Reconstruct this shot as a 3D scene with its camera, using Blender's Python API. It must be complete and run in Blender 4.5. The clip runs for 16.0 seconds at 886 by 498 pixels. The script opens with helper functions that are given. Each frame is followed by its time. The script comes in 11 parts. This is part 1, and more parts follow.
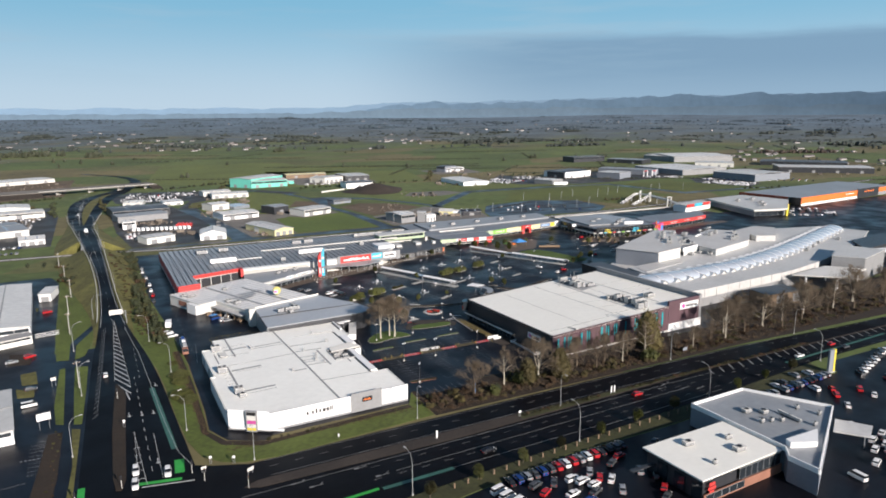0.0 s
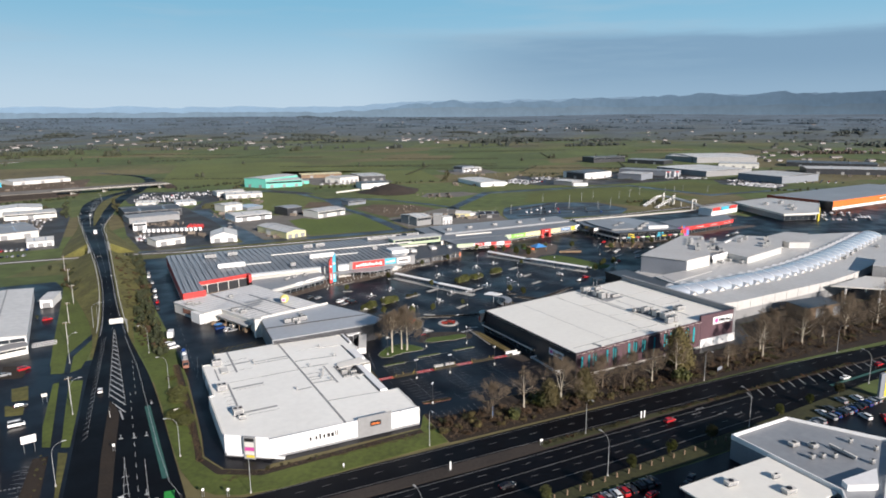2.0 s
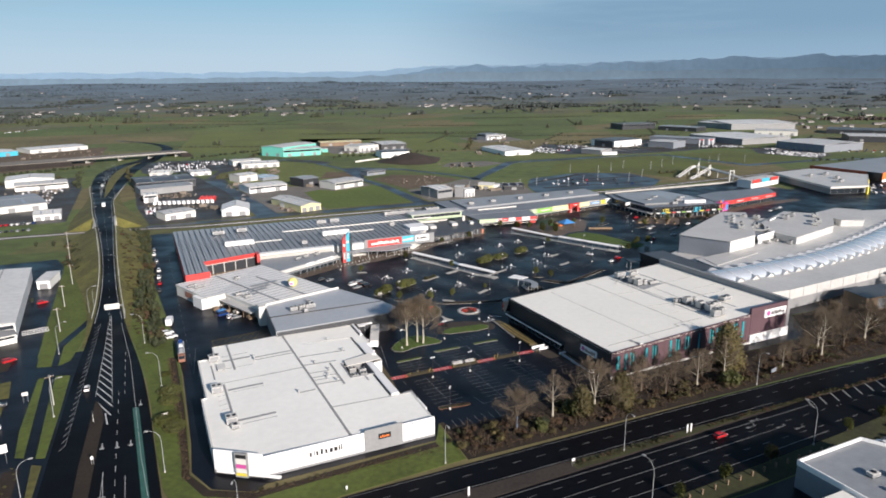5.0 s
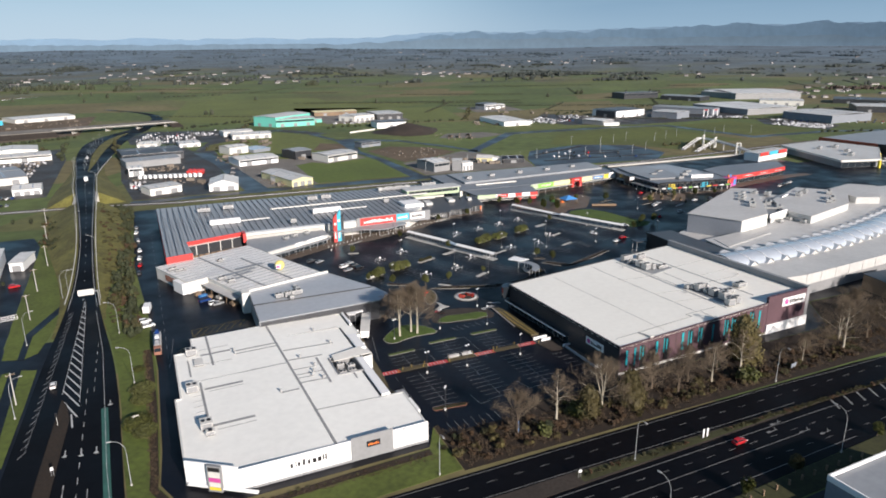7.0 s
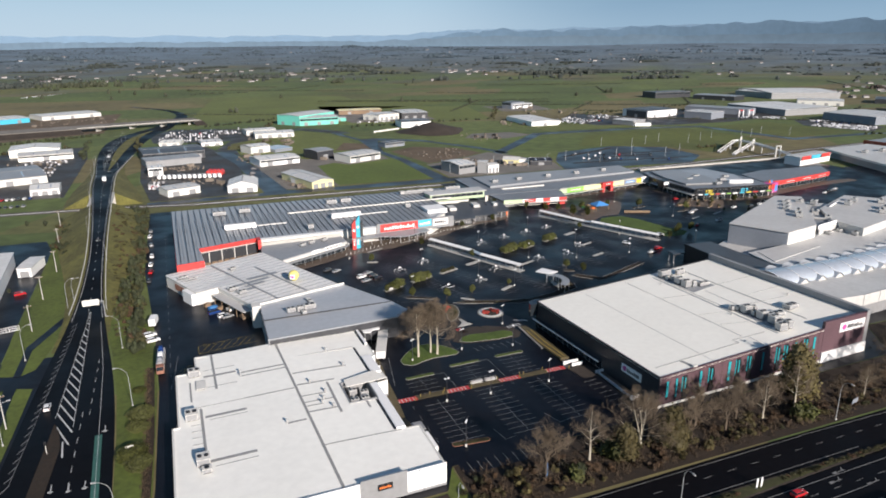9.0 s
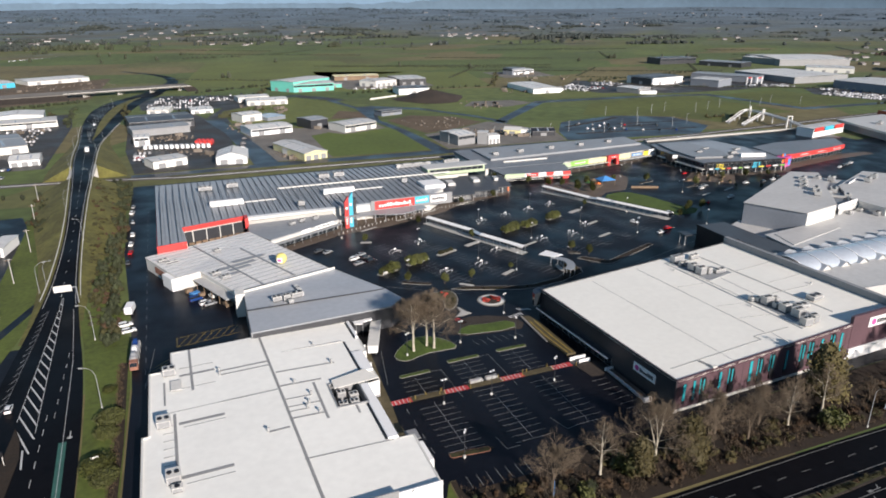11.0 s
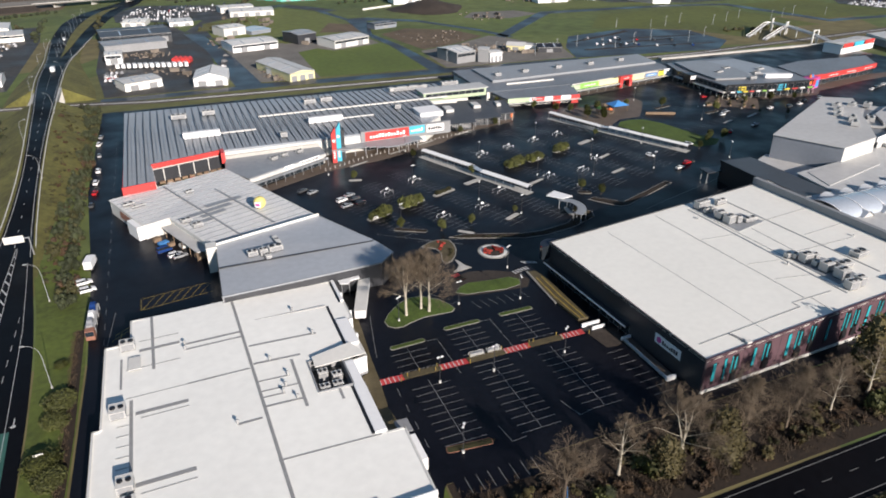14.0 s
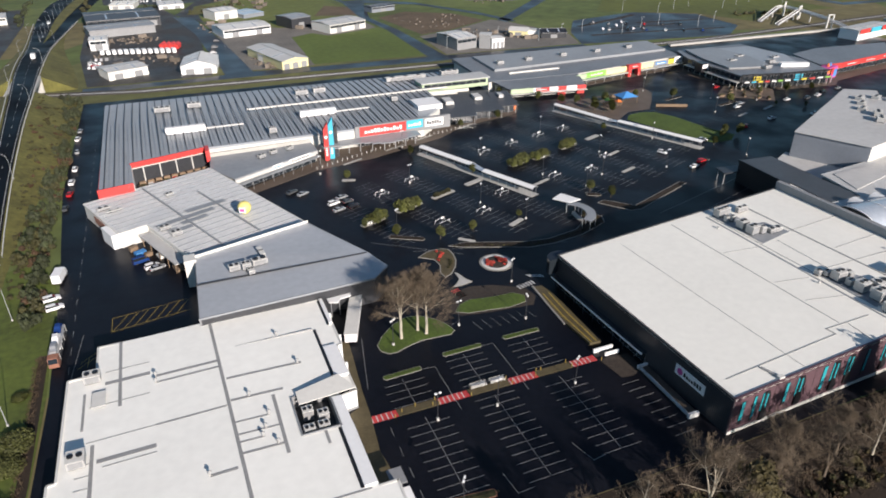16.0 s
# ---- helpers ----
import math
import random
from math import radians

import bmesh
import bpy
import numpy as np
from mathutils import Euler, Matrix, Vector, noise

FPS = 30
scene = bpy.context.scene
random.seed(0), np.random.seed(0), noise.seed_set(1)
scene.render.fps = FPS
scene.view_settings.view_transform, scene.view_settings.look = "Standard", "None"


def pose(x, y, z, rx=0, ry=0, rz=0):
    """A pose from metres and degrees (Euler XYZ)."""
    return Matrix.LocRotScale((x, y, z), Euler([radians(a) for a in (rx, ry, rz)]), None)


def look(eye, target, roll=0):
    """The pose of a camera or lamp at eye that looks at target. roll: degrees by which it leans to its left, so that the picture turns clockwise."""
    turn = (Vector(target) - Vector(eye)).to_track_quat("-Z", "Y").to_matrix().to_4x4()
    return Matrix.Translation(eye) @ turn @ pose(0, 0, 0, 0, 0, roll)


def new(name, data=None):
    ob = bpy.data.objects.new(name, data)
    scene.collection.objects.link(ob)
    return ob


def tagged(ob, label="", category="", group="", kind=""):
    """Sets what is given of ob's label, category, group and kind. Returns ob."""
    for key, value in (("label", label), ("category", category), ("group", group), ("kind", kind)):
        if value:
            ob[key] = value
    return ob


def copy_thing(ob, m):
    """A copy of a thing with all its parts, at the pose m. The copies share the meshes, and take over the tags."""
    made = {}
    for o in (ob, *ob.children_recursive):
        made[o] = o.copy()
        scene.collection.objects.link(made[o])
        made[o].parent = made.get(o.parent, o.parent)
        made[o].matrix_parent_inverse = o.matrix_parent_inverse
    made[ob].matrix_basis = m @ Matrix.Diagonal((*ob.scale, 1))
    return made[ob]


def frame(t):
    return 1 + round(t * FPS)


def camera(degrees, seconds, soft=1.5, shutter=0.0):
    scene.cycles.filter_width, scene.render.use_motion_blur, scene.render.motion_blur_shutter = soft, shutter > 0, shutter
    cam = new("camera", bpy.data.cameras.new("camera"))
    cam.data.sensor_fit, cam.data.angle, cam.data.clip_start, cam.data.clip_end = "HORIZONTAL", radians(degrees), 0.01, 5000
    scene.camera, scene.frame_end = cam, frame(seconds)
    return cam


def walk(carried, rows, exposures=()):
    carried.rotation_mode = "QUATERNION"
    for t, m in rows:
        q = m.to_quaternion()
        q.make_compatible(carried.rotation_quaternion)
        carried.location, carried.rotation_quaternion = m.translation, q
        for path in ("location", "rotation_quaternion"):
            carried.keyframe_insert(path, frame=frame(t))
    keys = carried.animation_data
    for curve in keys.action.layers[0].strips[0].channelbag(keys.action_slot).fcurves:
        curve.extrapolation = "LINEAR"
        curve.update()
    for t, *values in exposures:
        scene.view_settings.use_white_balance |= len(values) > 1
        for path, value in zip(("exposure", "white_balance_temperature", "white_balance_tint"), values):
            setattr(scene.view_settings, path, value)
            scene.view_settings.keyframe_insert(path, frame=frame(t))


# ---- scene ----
cam = camera(67.1, 16.0, 1.8)

PATH = [
    (0, (-126.651, -216.799, 99.01), (-125.74, -215.063, 98.616), -0.4),
    (0.5, (-124.474, -212.581, 99.052), (-123.591, -210.83, 98.657), -0.4),
    (1, (-122.15, -208.664, 99.205), (-121.284, -206.905, 98.81), -0.4),
    (1.5, (-119.932, -204.555, 99.241), (-119.065, -202.796, 98.846), -0.3),
    (2, (-117.681, -200.518, 99.596), (-116.815, -198.759, 99.199), -0.3),
    (2.5, (-115.56, -196.426, 99.893), (-114.7, -194.665, 99.494), -0.3),
    (3, (-113.089, -192.125, 100.179), (-112.268, -190.346, 99.778), -0.3),
    (3.5, (-110.712, -188.097, 100.385), (-109.907, -186.311, 99.983), -0.4),
    (6, (-99.67, -166.835, 100.552), (-98.881, -165.087, 99.984), -0.4),
    (6.5, (-97.431, -162.697, 100.822), (-96.643, -160.953, 100.24), -0.4),
    (7, (-95.333, -158.296, 100.962), (-94.545, -156.553, 100.379), -0.4),
    (7.5, (-93.453, -153.969, 101.048), (-92.688, -152.215, 100.464), -0.4),
    (8, (-91.242, -149.821, 100.958), (-90.52, -148.049, 100.375), -0.3),
    (10.5, (-81.571, -128.197, 101.821), (-80.853, -126.442, 101.185), -0.2),
    (11, (-79.598, -123.804, 101.813), (-78.887, -122.065, 101.128), -0.1),
    (11.5, (-77.63, -119.442, 101.976), (-76.925, -117.721, 101.24), -0.1),
    (12, (-75.812, -115.098, 102.088), (-75.113, -113.397, 101.301), -0.1),
    (12.5, (-73.941, -110.795, 102.176), (-73.25, -109.114, 101.34), -0.1),
    (13, (-71.893, -106.356, 102.233), (-71.212, -104.697, 101.347), -0.1),
    (13.5, (-69.914, -102.021, 102.387), (-69.24, -100.378, 101.468), -0.1),
    (14, (-68.042, -97.552, 102.398), (-67.368, -95.911, 101.477), -0.1),
    (14.5, (-66.118, -93.115, 102.462), (-65.443, -91.474, 101.539), -0.1),
    (15, (-64.309, -88.794, 102.595), (-63.636, -87.16, 101.659), -0.0),
    (15.5, (-62.257, -84.467, 102.515), (-61.591, -82.845, 101.554), -0.1),
    (16, (-60.596, -80.181, 102.747), (-59.931, -78.564, 101.777), -0.0),
]
walk(cam, [(t, look(eye, target, roll)) for t, eye, target, roll in PATH], [(0, 0.52, 6500, 14), (16, 0.52, 6500, 14)])

# ---- world and sun ----
SUN_FROM = Vector((0.18, -0.98, 0.0)).normalized()
SUN_EL = radians(21)
sun_dir = Vector((SUN_FROM.x * math.cos(SUN_EL), SUN_FROM.y * math.cos(SUN_EL), math.sin(SUN_EL)))
sun = new("sun", bpy.data.lights.new("sun", "SUN"))
sun.data.energy, sun.data.angle, sun.data.color = 5.0, radians(0.6), (1.0, 0.915, 0.82)
sun.matrix_world = look(sun_dir * 500, (0, 0, 0))

world = bpy.data.worlds.new("sky")
scene.world = world
world.use_nodes = True
wn, wl = world.node_tree.nodes, world.node_tree.links
bg = wn["Background"]
sky = wn.new("ShaderNodeTexSky")
sky.sky_type, sky.sun_disc = "NISHITA", False
sky.sun_elevation, sky.sun_rotation = SUN_EL, math.atan2(SUN_FROM.x, SUN_FROM.y)
sky.air_density, sky.dust_density, sky.ozone_density, sky.altitude = 1.0, 0.5, 2.5, 50


def wnode(kind, **values):
    nd = wn.new(kind)
    for k, v in values.items():
        nd.inputs[k.replace("_", " ")].default_value = v
    return nd


def wrange(source, a, b, lo=0.0, hi=1.0):
    """A smooth step of a value from lo at a to hi at b."""
    nd = wnode("ShaderNodeMapRange", From_Min=a, From_Max=b, To_Min=lo, To_Max=hi)
    nd.interpolation_type = "SMOOTHSTEP"
    wl.new(source, nd.inputs["Value"])
    return nd.outputs["Result"]


def wtimes(a, b):
    nd = wn.new("ShaderNodeMath")
    nd.operation = "MULTIPLY"
    wl.new(a, nd.inputs[0])
    wl.new(b, nd.inputs[1])
    return nd.outputs[0]


def wblend(fac, under, over):
    nd = wn.new("ShaderNodeMixRGB")
    wl.new(fac, nd.inputs["Fac"])
    wl.new(under, nd.inputs["Color1"])
    nd.inputs["Color2"].default_value = over + (1,)
    return nd.outputs["Color"]


wtc = wn.new("ShaderNodeTexCoord")
wsep = wn.new("ShaderNodeSeparateXYZ")
wl.new(wtc.outputs["Generated"], wsep.inputs["Vector"])
wmap = wn.new("ShaderNodeMapping")
wmap.inputs["Scale"].default_value = (1.6, 1.6, 16.0)
wl.new(wtc.outputs["Generated"], wmap.inputs["Vector"])
wnoise = wnode("ShaderNodeTexNoise", Scale=1.9, Detail=6.0, Roughness=0.55)
wl.new(wmap.outputs["Vector"], wnoise.inputs["Vector"])
wtint = wnode("ShaderNodeMixRGB", Fac=1.0, Color2=(0.8, 0.9, 1.0, 1))
wtint.blend_type = "MULTIPLY"
wl.new(sky.outputs["Color"], wtint.inputs["Color1"])
up = wsep.outputs["Z"]
tone = wblend(wrange(up, 0.2, 0.42, 1.0, 0.0), wtint.outputs["Color"], (2.85, 6.6, 9.1))
tone = wblend(wrange(up, 0.0, 0.17, 0.95, 0.0), tone, (7.0, 9.0, 10.4))
tone = wblend(wtimes(wrange(wsep.outputs["X"], 0.3, 0.8, 0.0, 0.6), wrange(up, 0.0, 0.12, 1.0, 0.0)), tone, (4.6, 6.9, 8.8))
# a long low bank of cloud towards +x
wedge = wn.new("ShaderNodeMath")
wedge.operation = "MULTIPLY_ADD"
wl.new(wnoise.outputs["Fac"], wedge.inputs[0])
wedge.inputs[1].default_value = -0.04
wl.new(up, wedge.inputs[2])
bank = wtimes(wtimes(wrange(wedge.outputs[0], 0.076, 0.09, 1.0, 0.0), wrange(up, 0.012, 0.075, 0.6, 1.0)), wrange(wsep.outputs["X"], 0.3, 0.62, 0.0, 0.9))
tone = wblend(bank, tone, (2.75, 4.75, 6.7))
thin = wtimes(wrange(wnoise.outputs["Fac"], 0.5, 0.72, 0.0, 0.4), wrange(up, 0.02, 0.1))
tone = wblend(thin, tone, (5.0, 7.3, 8.9))
wl.new(tone, bg.inputs["Color"])
bg.inputs["Strength"].default_value = 0.052


# ---- materials ----
def mat(name, col, rough=0.6, metal=0.0, var=0.12, s1=0.12, s2=2.0, bump=0.0, bscale=6.0, rand=0.0, rough_var=0.0, rib=None, spec=0.5):
    """A surface with colour variation at two scales, optional bump, ribs (axis, period, depth) and variation from object to object."""
    m = bpy.data.materials.new(name)
    m.use_nodes = True
    n, l = m.node_tree.nodes, m.node_tree.links
    b = n["Principled BSDF"]
    tc = n.new("ShaderNodeTexCoord")
    a1, a2 = n.new("ShaderNodeTexNoise"), n.new("ShaderNodeTexNoise")
    for nd, s in ((a1, s1), (a2, s2)):
        nd.inputs["Scale"].default_value, nd.inputs["Detail"].default_value = s, 5.0
        l.new(tc.outputs["Object"], nd.inputs["Vector"])
    add = n.new("ShaderNodeMath")
    add.operation = "ADD"
    l.new(a1.outputs["Fac"], add.inputs[0])
    l.new(a2.outputs["Fac"], add.inputs[1])
    mr = n.new("ShaderNodeMapRange")
    mr.inputs["From Min"].default_value, mr.inputs["From Max"].default_value = 0.65, 1.35
    mr.inputs["To Min"].default_value, mr.inputs["To Max"].default_value = 1 - var, 1 + var
    l.new(add.outputs[0], mr.inputs["Value"])
    val = mr.outputs["Result"]
    if rand:
        oi = n.new("ShaderNodeObjectInfo")
        rr = n.new("ShaderNodeMapRange")
        rr.inputs["To Min"].default_value, rr.inputs["To Max"].default_value = 1 - rand, 1 + rand
        l.new(oi.outputs["Random"], rr.inputs["Value"])
        mu = n.new("ShaderNodeMath")
        mu.operation = "MULTIPLY"
        l.new(val, mu.inputs[0])
        l.new(rr.outputs["Result"], mu.inputs[1])
        val = mu.outputs[0]
    sc = n.new("ShaderNodeVectorMath")
    sc.operation = "SCALE"
    sc.inputs[0].default_value = col[:3]
    l.new(val, sc.inputs["Scale"])
    l.new(sc.outputs["Vector"], b.inputs["Base Color"])
    b.inputs["Specular IOR Level"].default_value = spec
    b.inputs["Roughness"].default_value, b.inputs["Metallic"].default_value = rough, metal
    if rough_var:
        r2 = n.new("ShaderNodeMapRange")
        r2.inputs["From Min"].default_value, r2.inputs["From Max"].default_value = 0.38, 0.62
        r2.inputs["To Min"].default_value, r2.inputs["To Max"].default_value = rough - rough_var, rough + rough_var
        l.new(a1.outputs["Fac"], r2.inputs["Value"])
        l.new(r2.outputs["Result"], b.inputs["Roughness"])
    h = None
    if rib:
        w = n.new("ShaderNodeTexWave")
        w.bands_direction, w.wave_profile = rib[0], "SIN"
        w.inputs["Scale"].default_value = 0.314 / rib[1]
        l.new(tc.outputs["Object"], w.inputs["Vector"])
        bp = n.new("ShaderNodeBump")
        bp.inputs["Distance"].default_value = rib[2]
        l.new(w.outputs["Fac"], bp.inputs["Height"])
        h = bp
    if bump:
        nz = n.new("ShaderNodeTexNoise")
        nz.inputs["Scale"].default_value, nz.inputs["Detail"].default_value = bscale, 4.0
        l.new(tc.outputs["Object"], nz.inputs["Vector"])
        bp = n.new("ShaderNodeBump")
        bp.inputs["Distance"].default_value = bump
        l.new(nz.outputs["Fac"], bp.inputs["Height"])
        if h:
            l.new(h.outputs["Normal"], bp.inputs["Normal"])
        h = bp
    if h:
        l.new(h.outputs["Normal"], b.inputs["Normal"])
    return m


def leaf_mat(name, col, rand=0.25, var=0.35):
    m = mat(name, col, 0.75, var=var, s1=0.35, s2=3.0, rand=rand)
    n, l = m.node_tree.nodes, m.node_tree.links
    g = n.new("ShaderNodeNewGeometry")
    rr = n.new("ShaderNodeMapRange")
    rr.inputs["To Min"].default_value, rr.inputs["To Max"].default_value = 0.6, 1.45
    l.new(g.outputs["Random Per Island"], rr.inputs["Value"])
    b = n["Principled BSDF"]
    src = b.inputs["Base Color"].links[0].from_socket
    sc = n.new("ShaderNodeVectorMath")
    sc.operation = "SCALE"
    l.new(src, sc.inputs[0])
    l.new(rr.outputs["Result"], sc.inputs["Scale"])
    l.new(sc.outputs["Vector"], b.inputs["Base Color"])
    return m


M = {}
M["asphalt"] = mat("wet_asphalt", (0.0056, 0.006, 0.0092), 0.42, var=0.4, s1=0.05, s2=0.7, bump=0.01, bscale=3, rough_var=0.12, spec=0.2)
M["highway"] = mat("damp_asphalt", (0.0042, 0.0041, 0.0053), 0.52, var=0.35, s1=0.03, s2=0.5, bump=0.01, bscale=3, rough_var=0.12, spec=0.08)
M["highway_line"] = mat("faded_lane_paint", (0.2, 0.2, 0.195), 0.6, var=0.35, s1=0.3, s2=3)
M["farpave"] = mat("damp_yard_asphalt", (0.052, 0.05, 0.048), 0.6, var=0.45, s1=0.04, s2=0.35, rough_var=0.14, spec=0.22)
M["wetstreet"] = mat("wet_street_asphalt", (0.036, 0.04, 0.048), 0.42, var=0.35, s1=0.03, s2=0.3, rough_var=0.12, spec=0.35)
M["earth"] = mat("bare_brown_earth", (0.034, 0.026, 0.02), 0.9, var=0.45, s1=0.08, s2=1.2, bump=0.1, bscale=1.5)
M["tan_earth"] = mat("tan_brown_earthworks", (0.105, 0.074, 0.045), 0.95, var=0.5, s1=0.05, s2=0.5, bump=0.2, bscale=0.6)
M["gravel"] = mat("gravel_yard", (0.15, 0.14, 0.125), 0.9, var=0.35, s1=0.06, s2=0.6)
M["ballast"] = mat("rail_ballast", (0.075, 0.065, 0.055), 0.9, var=0.35, s1=0.05, s2=1.0)
M["lawn"] = mat("lush_verge_grass", (0.076, 0.1, 0.015), 0.85, var=0.4, s1=0.06, s2=0.6, bump=0.05, bscale=2)
# dull median and verge grass; shadow on the verge is darkened into the colour
M["dull_shaded_grass"] = mat("dull_shaded_verge_grass", (0.036, 0.038, 0.011), 0.9, var=0.45, s1=0.08, s2=0.7, bump=0.06, bscale=2)
M["green_lawn"] = mat("bright_mown_lawn", (0.06, 0.095, 0.012), 0.85, var=0.35, s1=0.15, s2=1.2, bump=0.04, bscale=3)
M["rough_grass"] = mat("rough_bank_grass", (0.102, 0.096, 0.024), 0.9, var=0.5, s1=0.07, s2=0.5, bump=0.1, bscale=1)
M["paddock"] = mat("paddock_grass", (0.112, 0.132, 0.03), 0.85, var=0.3, s1=0.012, s2=0.15)
M["mown"] = mat("mown_field_grass", (0.088, 0.122, 0.02), 0.85, var=0.25, s1=0.02, s2=0.25)
M["paddock_dry"] = mat("paddock_dry_grass", (0.086, 0.1, 0.018), 0.85, var=0.35, s1=0.012, s2=0.15)
M["litter"] = mat("leaf_litter", (0.02, 0.012, 0.006), 0.95, var=0.55, s1=0.12, s2=1.5, bump=0.12, bscale=1.5)
M["line"] = mat("white_road_paint", (0.5, 0.5, 0.485), 0.6, var=0.25, s1=0.5, s2=4)
M["line_worn"] = mat("worn_bay_paint", (0.21, 0.212, 0.212), 0.55, var=0.35, s1=0.3, s2=2)
M["yline"] = mat("yellow_road_paint", (0.3, 0.215, 0.045), 0.6, var=0.3, s1=0.5, s2=4)
M["greenpaint"] = mat("green_cycle_paint", (0.03, 0.33, 0.05), 0.6, var=0.25, s1=0.3, s2=2)
M["greenlane"] = mat("worn_green_lane", (0.035, 0.11, 0.085), 0.55, var=0.4, s1=0.2, s2=2)
M["redpaint"] = mat("red_crossing_paint", (0.5, 0.05, 0.05), 0.6, var=0.25, s1=0.4, s2=3)
M["ochre"] = mat("ochre_paving", (0.085, 0.067, 0.032), 0.7, var=0.35, s1=0.4, s2=3)
M["kerb"] = mat("concrete_kerb", (0.27, 0.26, 0.235), 0.8, var=0.2, s1=0.2, s2=2)
M["concrete"] = mat("pale_concrete", (0.42, 0.41, 0.38), 0.8, var=0.16, s1=0.1, s2=1.2)
M["paving"] = mat("brown_paving", (0.12, 0.092, 0.07), 0.6, var=0.3, s1=0.15, s2=1.5)
M["white_roof"] = mat("white_sheet_roof", (0.87, 0.86, 0.8), 0.5, var=0.06, s1=0.045, s2=0.5)
M["shed_roof"] = mat("weathered_white_shed_roof", (0.6, 0.6, 0.58), 0.5, var=0.14, s1=0.05, s2=0.4)
M["cream_roof"] = mat("cream_membrane_roof", (0.83, 0.815, 0.745), 0.55, var=0.05, s1=0.05, s2=0.5)
M["mall_roof"] = mat("light_grey_membrane", (0.48, 0.475, 0.46), 0.55, var=0.1, s1=0.05, s2=0.4)
M["pale_roof"] = mat("pale_grey_sheet_roof", (0.5, 0.5, 0.485), 0.5, var=0.12, s1=0.05, s2=0.5)
M["grey_roof"] = mat("grey_sheet_roof", (0.3, 0.325, 0.35), 0.42, var=0.12, s1=0.05, s2=0.5)
M["mid_roof"] = mat("mid_grey_sheet_roof", (0.25, 0.265, 0.28), 0.45, var=0.14, s1=0.05, s2=0.5)
M["ribbed_roof"] = mat("pale_seamed_roof", (0.62, 0.62, 0.61), 0.48, var=0.1, s1=0.06, s2=0.6)
M["shop_roof"] = mat("worn_grey_shop_roof", (0.165, 0.178, 0.195), 0.45, var=0.2, s1=0.06, s2=0.5)
M["store_roof"] = mat("plain_grey_sheet_roof", (0.38, 0.4, 0.425), 0.4, var=0.1, s1=0.04, s2=0.5)
M["dark_roof"] = mat("dark_sheet_roof", (0.06, 0.065, 0.072), 0.45, var=0.2, s1=0.05, s2=0.5)
M["seam"] = mat("grey_roof_flashing", (0.28, 0.28, 0.275), 0.5, var=0.15, s1=0.3, s2=2)
M["darkseam"] = mat("dark_roof_gutter", (0.05, 0.052, 0.056), 0.5, var=0.2)
M["white"] = mat("white_wall_paint", (0.8, 0.8, 0.79), 0.55, var=0.05, s1=0.08, s2=0.9)
M["offwhite"] = mat("off_white_panel", (0.62, 0.61, 0.57), 0.6, var=0.08, s1=0.08, s2=0.9)
M["greywall"] = mat("grey_panel_wall", (0.24, 0.245, 0.25), 0.6, var=0.12, s1=0.1, s2=1)
M["bluegrey"] = mat("blue_grey_precast", (0.2, 0.22, 0.25), 0.65, var=0.08, s1=0.08, s2=1)
M["charcoal"] = mat("charcoal_cladding", (0.035, 0.037, 0.042), 0.4, var=0.2, s1=0.1, s2=1, rib=("Y", 0.5, 0.02))
M["black"] = mat("black_panel", (0.018, 0.018, 0.02), 0.35, var=0.2)
M["purple"] = mat("plum_precast_wall", (0.098, 0.055, 0.066), 0.6, var=0.14, s1=0.15, s2=1.2)
M["teal"] = mat("teal_glass_strip", (0.03, 0.33, 0.38), 0.25, var=0.15)
M["tealwall"] = mat("turquoise_sheet_wall", (0.14, 0.52, 0.43), 0.5, var=0.08, s1=0.05, s2=0.5, rib=("X", 0.8, 0.03))
M["red"] = mat("red_paint", (0.55, 0.05, 0.045), 0.45, var=0.12, s1=0.15, s2=1)
M["orange"] = mat("orange_paint", (0.72, 0.18, 0.04), 0.5, var=0.1)
M["rust"] = mat("dark_red_cladding", (0.38, 0.075, 0.035), 0.5, var=0.12)
M["balloon"] = mat("pale_yellow_fabric", (0.72, 0.62, 0.2), 0.5, var=0.12)
M["yellow"] = mat("yellow_paint", (0.72, 0.58, 0.06), 0.5, var=0.1)
M["cream"] = mat("cream_yellow_panel", (0.72, 0.66, 0.36), 0.55, var=0.08)
M["lime"] = mat("lime_green_panel", (0.24, 0.5, 0.1), 0.5, var=0.1)
M["sage"] = mat("sage_green_panel", (0.42, 0.52, 0.34), 0.55, var=0.1)
M["blue"] = mat("sky_blue_fabric", (0.06, 0.24, 0.55), 0.6, var=0.1)
M["cyan"] = mat("cyan_panel", (0.06, 0.42, 0.58), 0.4, var=0.1)
M["pink"] = mat("magenta_logo", (0.55, 0.08, 0.3), 0.5, var=0.05)
M["brick"] = mat("red_brick_wall", (0.26, 0.12, 0.08), 0.8, var=0.25, s1=0.3, s2=4)
M["steel"] = mat("galvanised_steel", (0.5, 0.51, 0.52), 0.4, metal=0.7, var=0.12, s1=0.5, s2=4)
M["vent"] = mat("pale_metal_unit", (0.42, 0.42, 0.41), 0.45, metal=0.25, var=0.15, s1=0.6, s2=4)
M["glass"] = mat("dark_window_glass", (0.02, 0.026, 0.032), 0.08, var=0.2)
M["skylight"] = mat("blue_grey_translucent_vault", (0.45, 0.5, 0.56), 0.2, metal=0.15, var=0.12, s1=0.15, s2=1)
M["post"] = mat("painted_lamp_post", (0.34, 0.355, 0.36), 0.5, var=0.1)
M["timber"] = mat("weathered_timber", (0.2, 0.14, 0.09), 0.8, var=0.25)
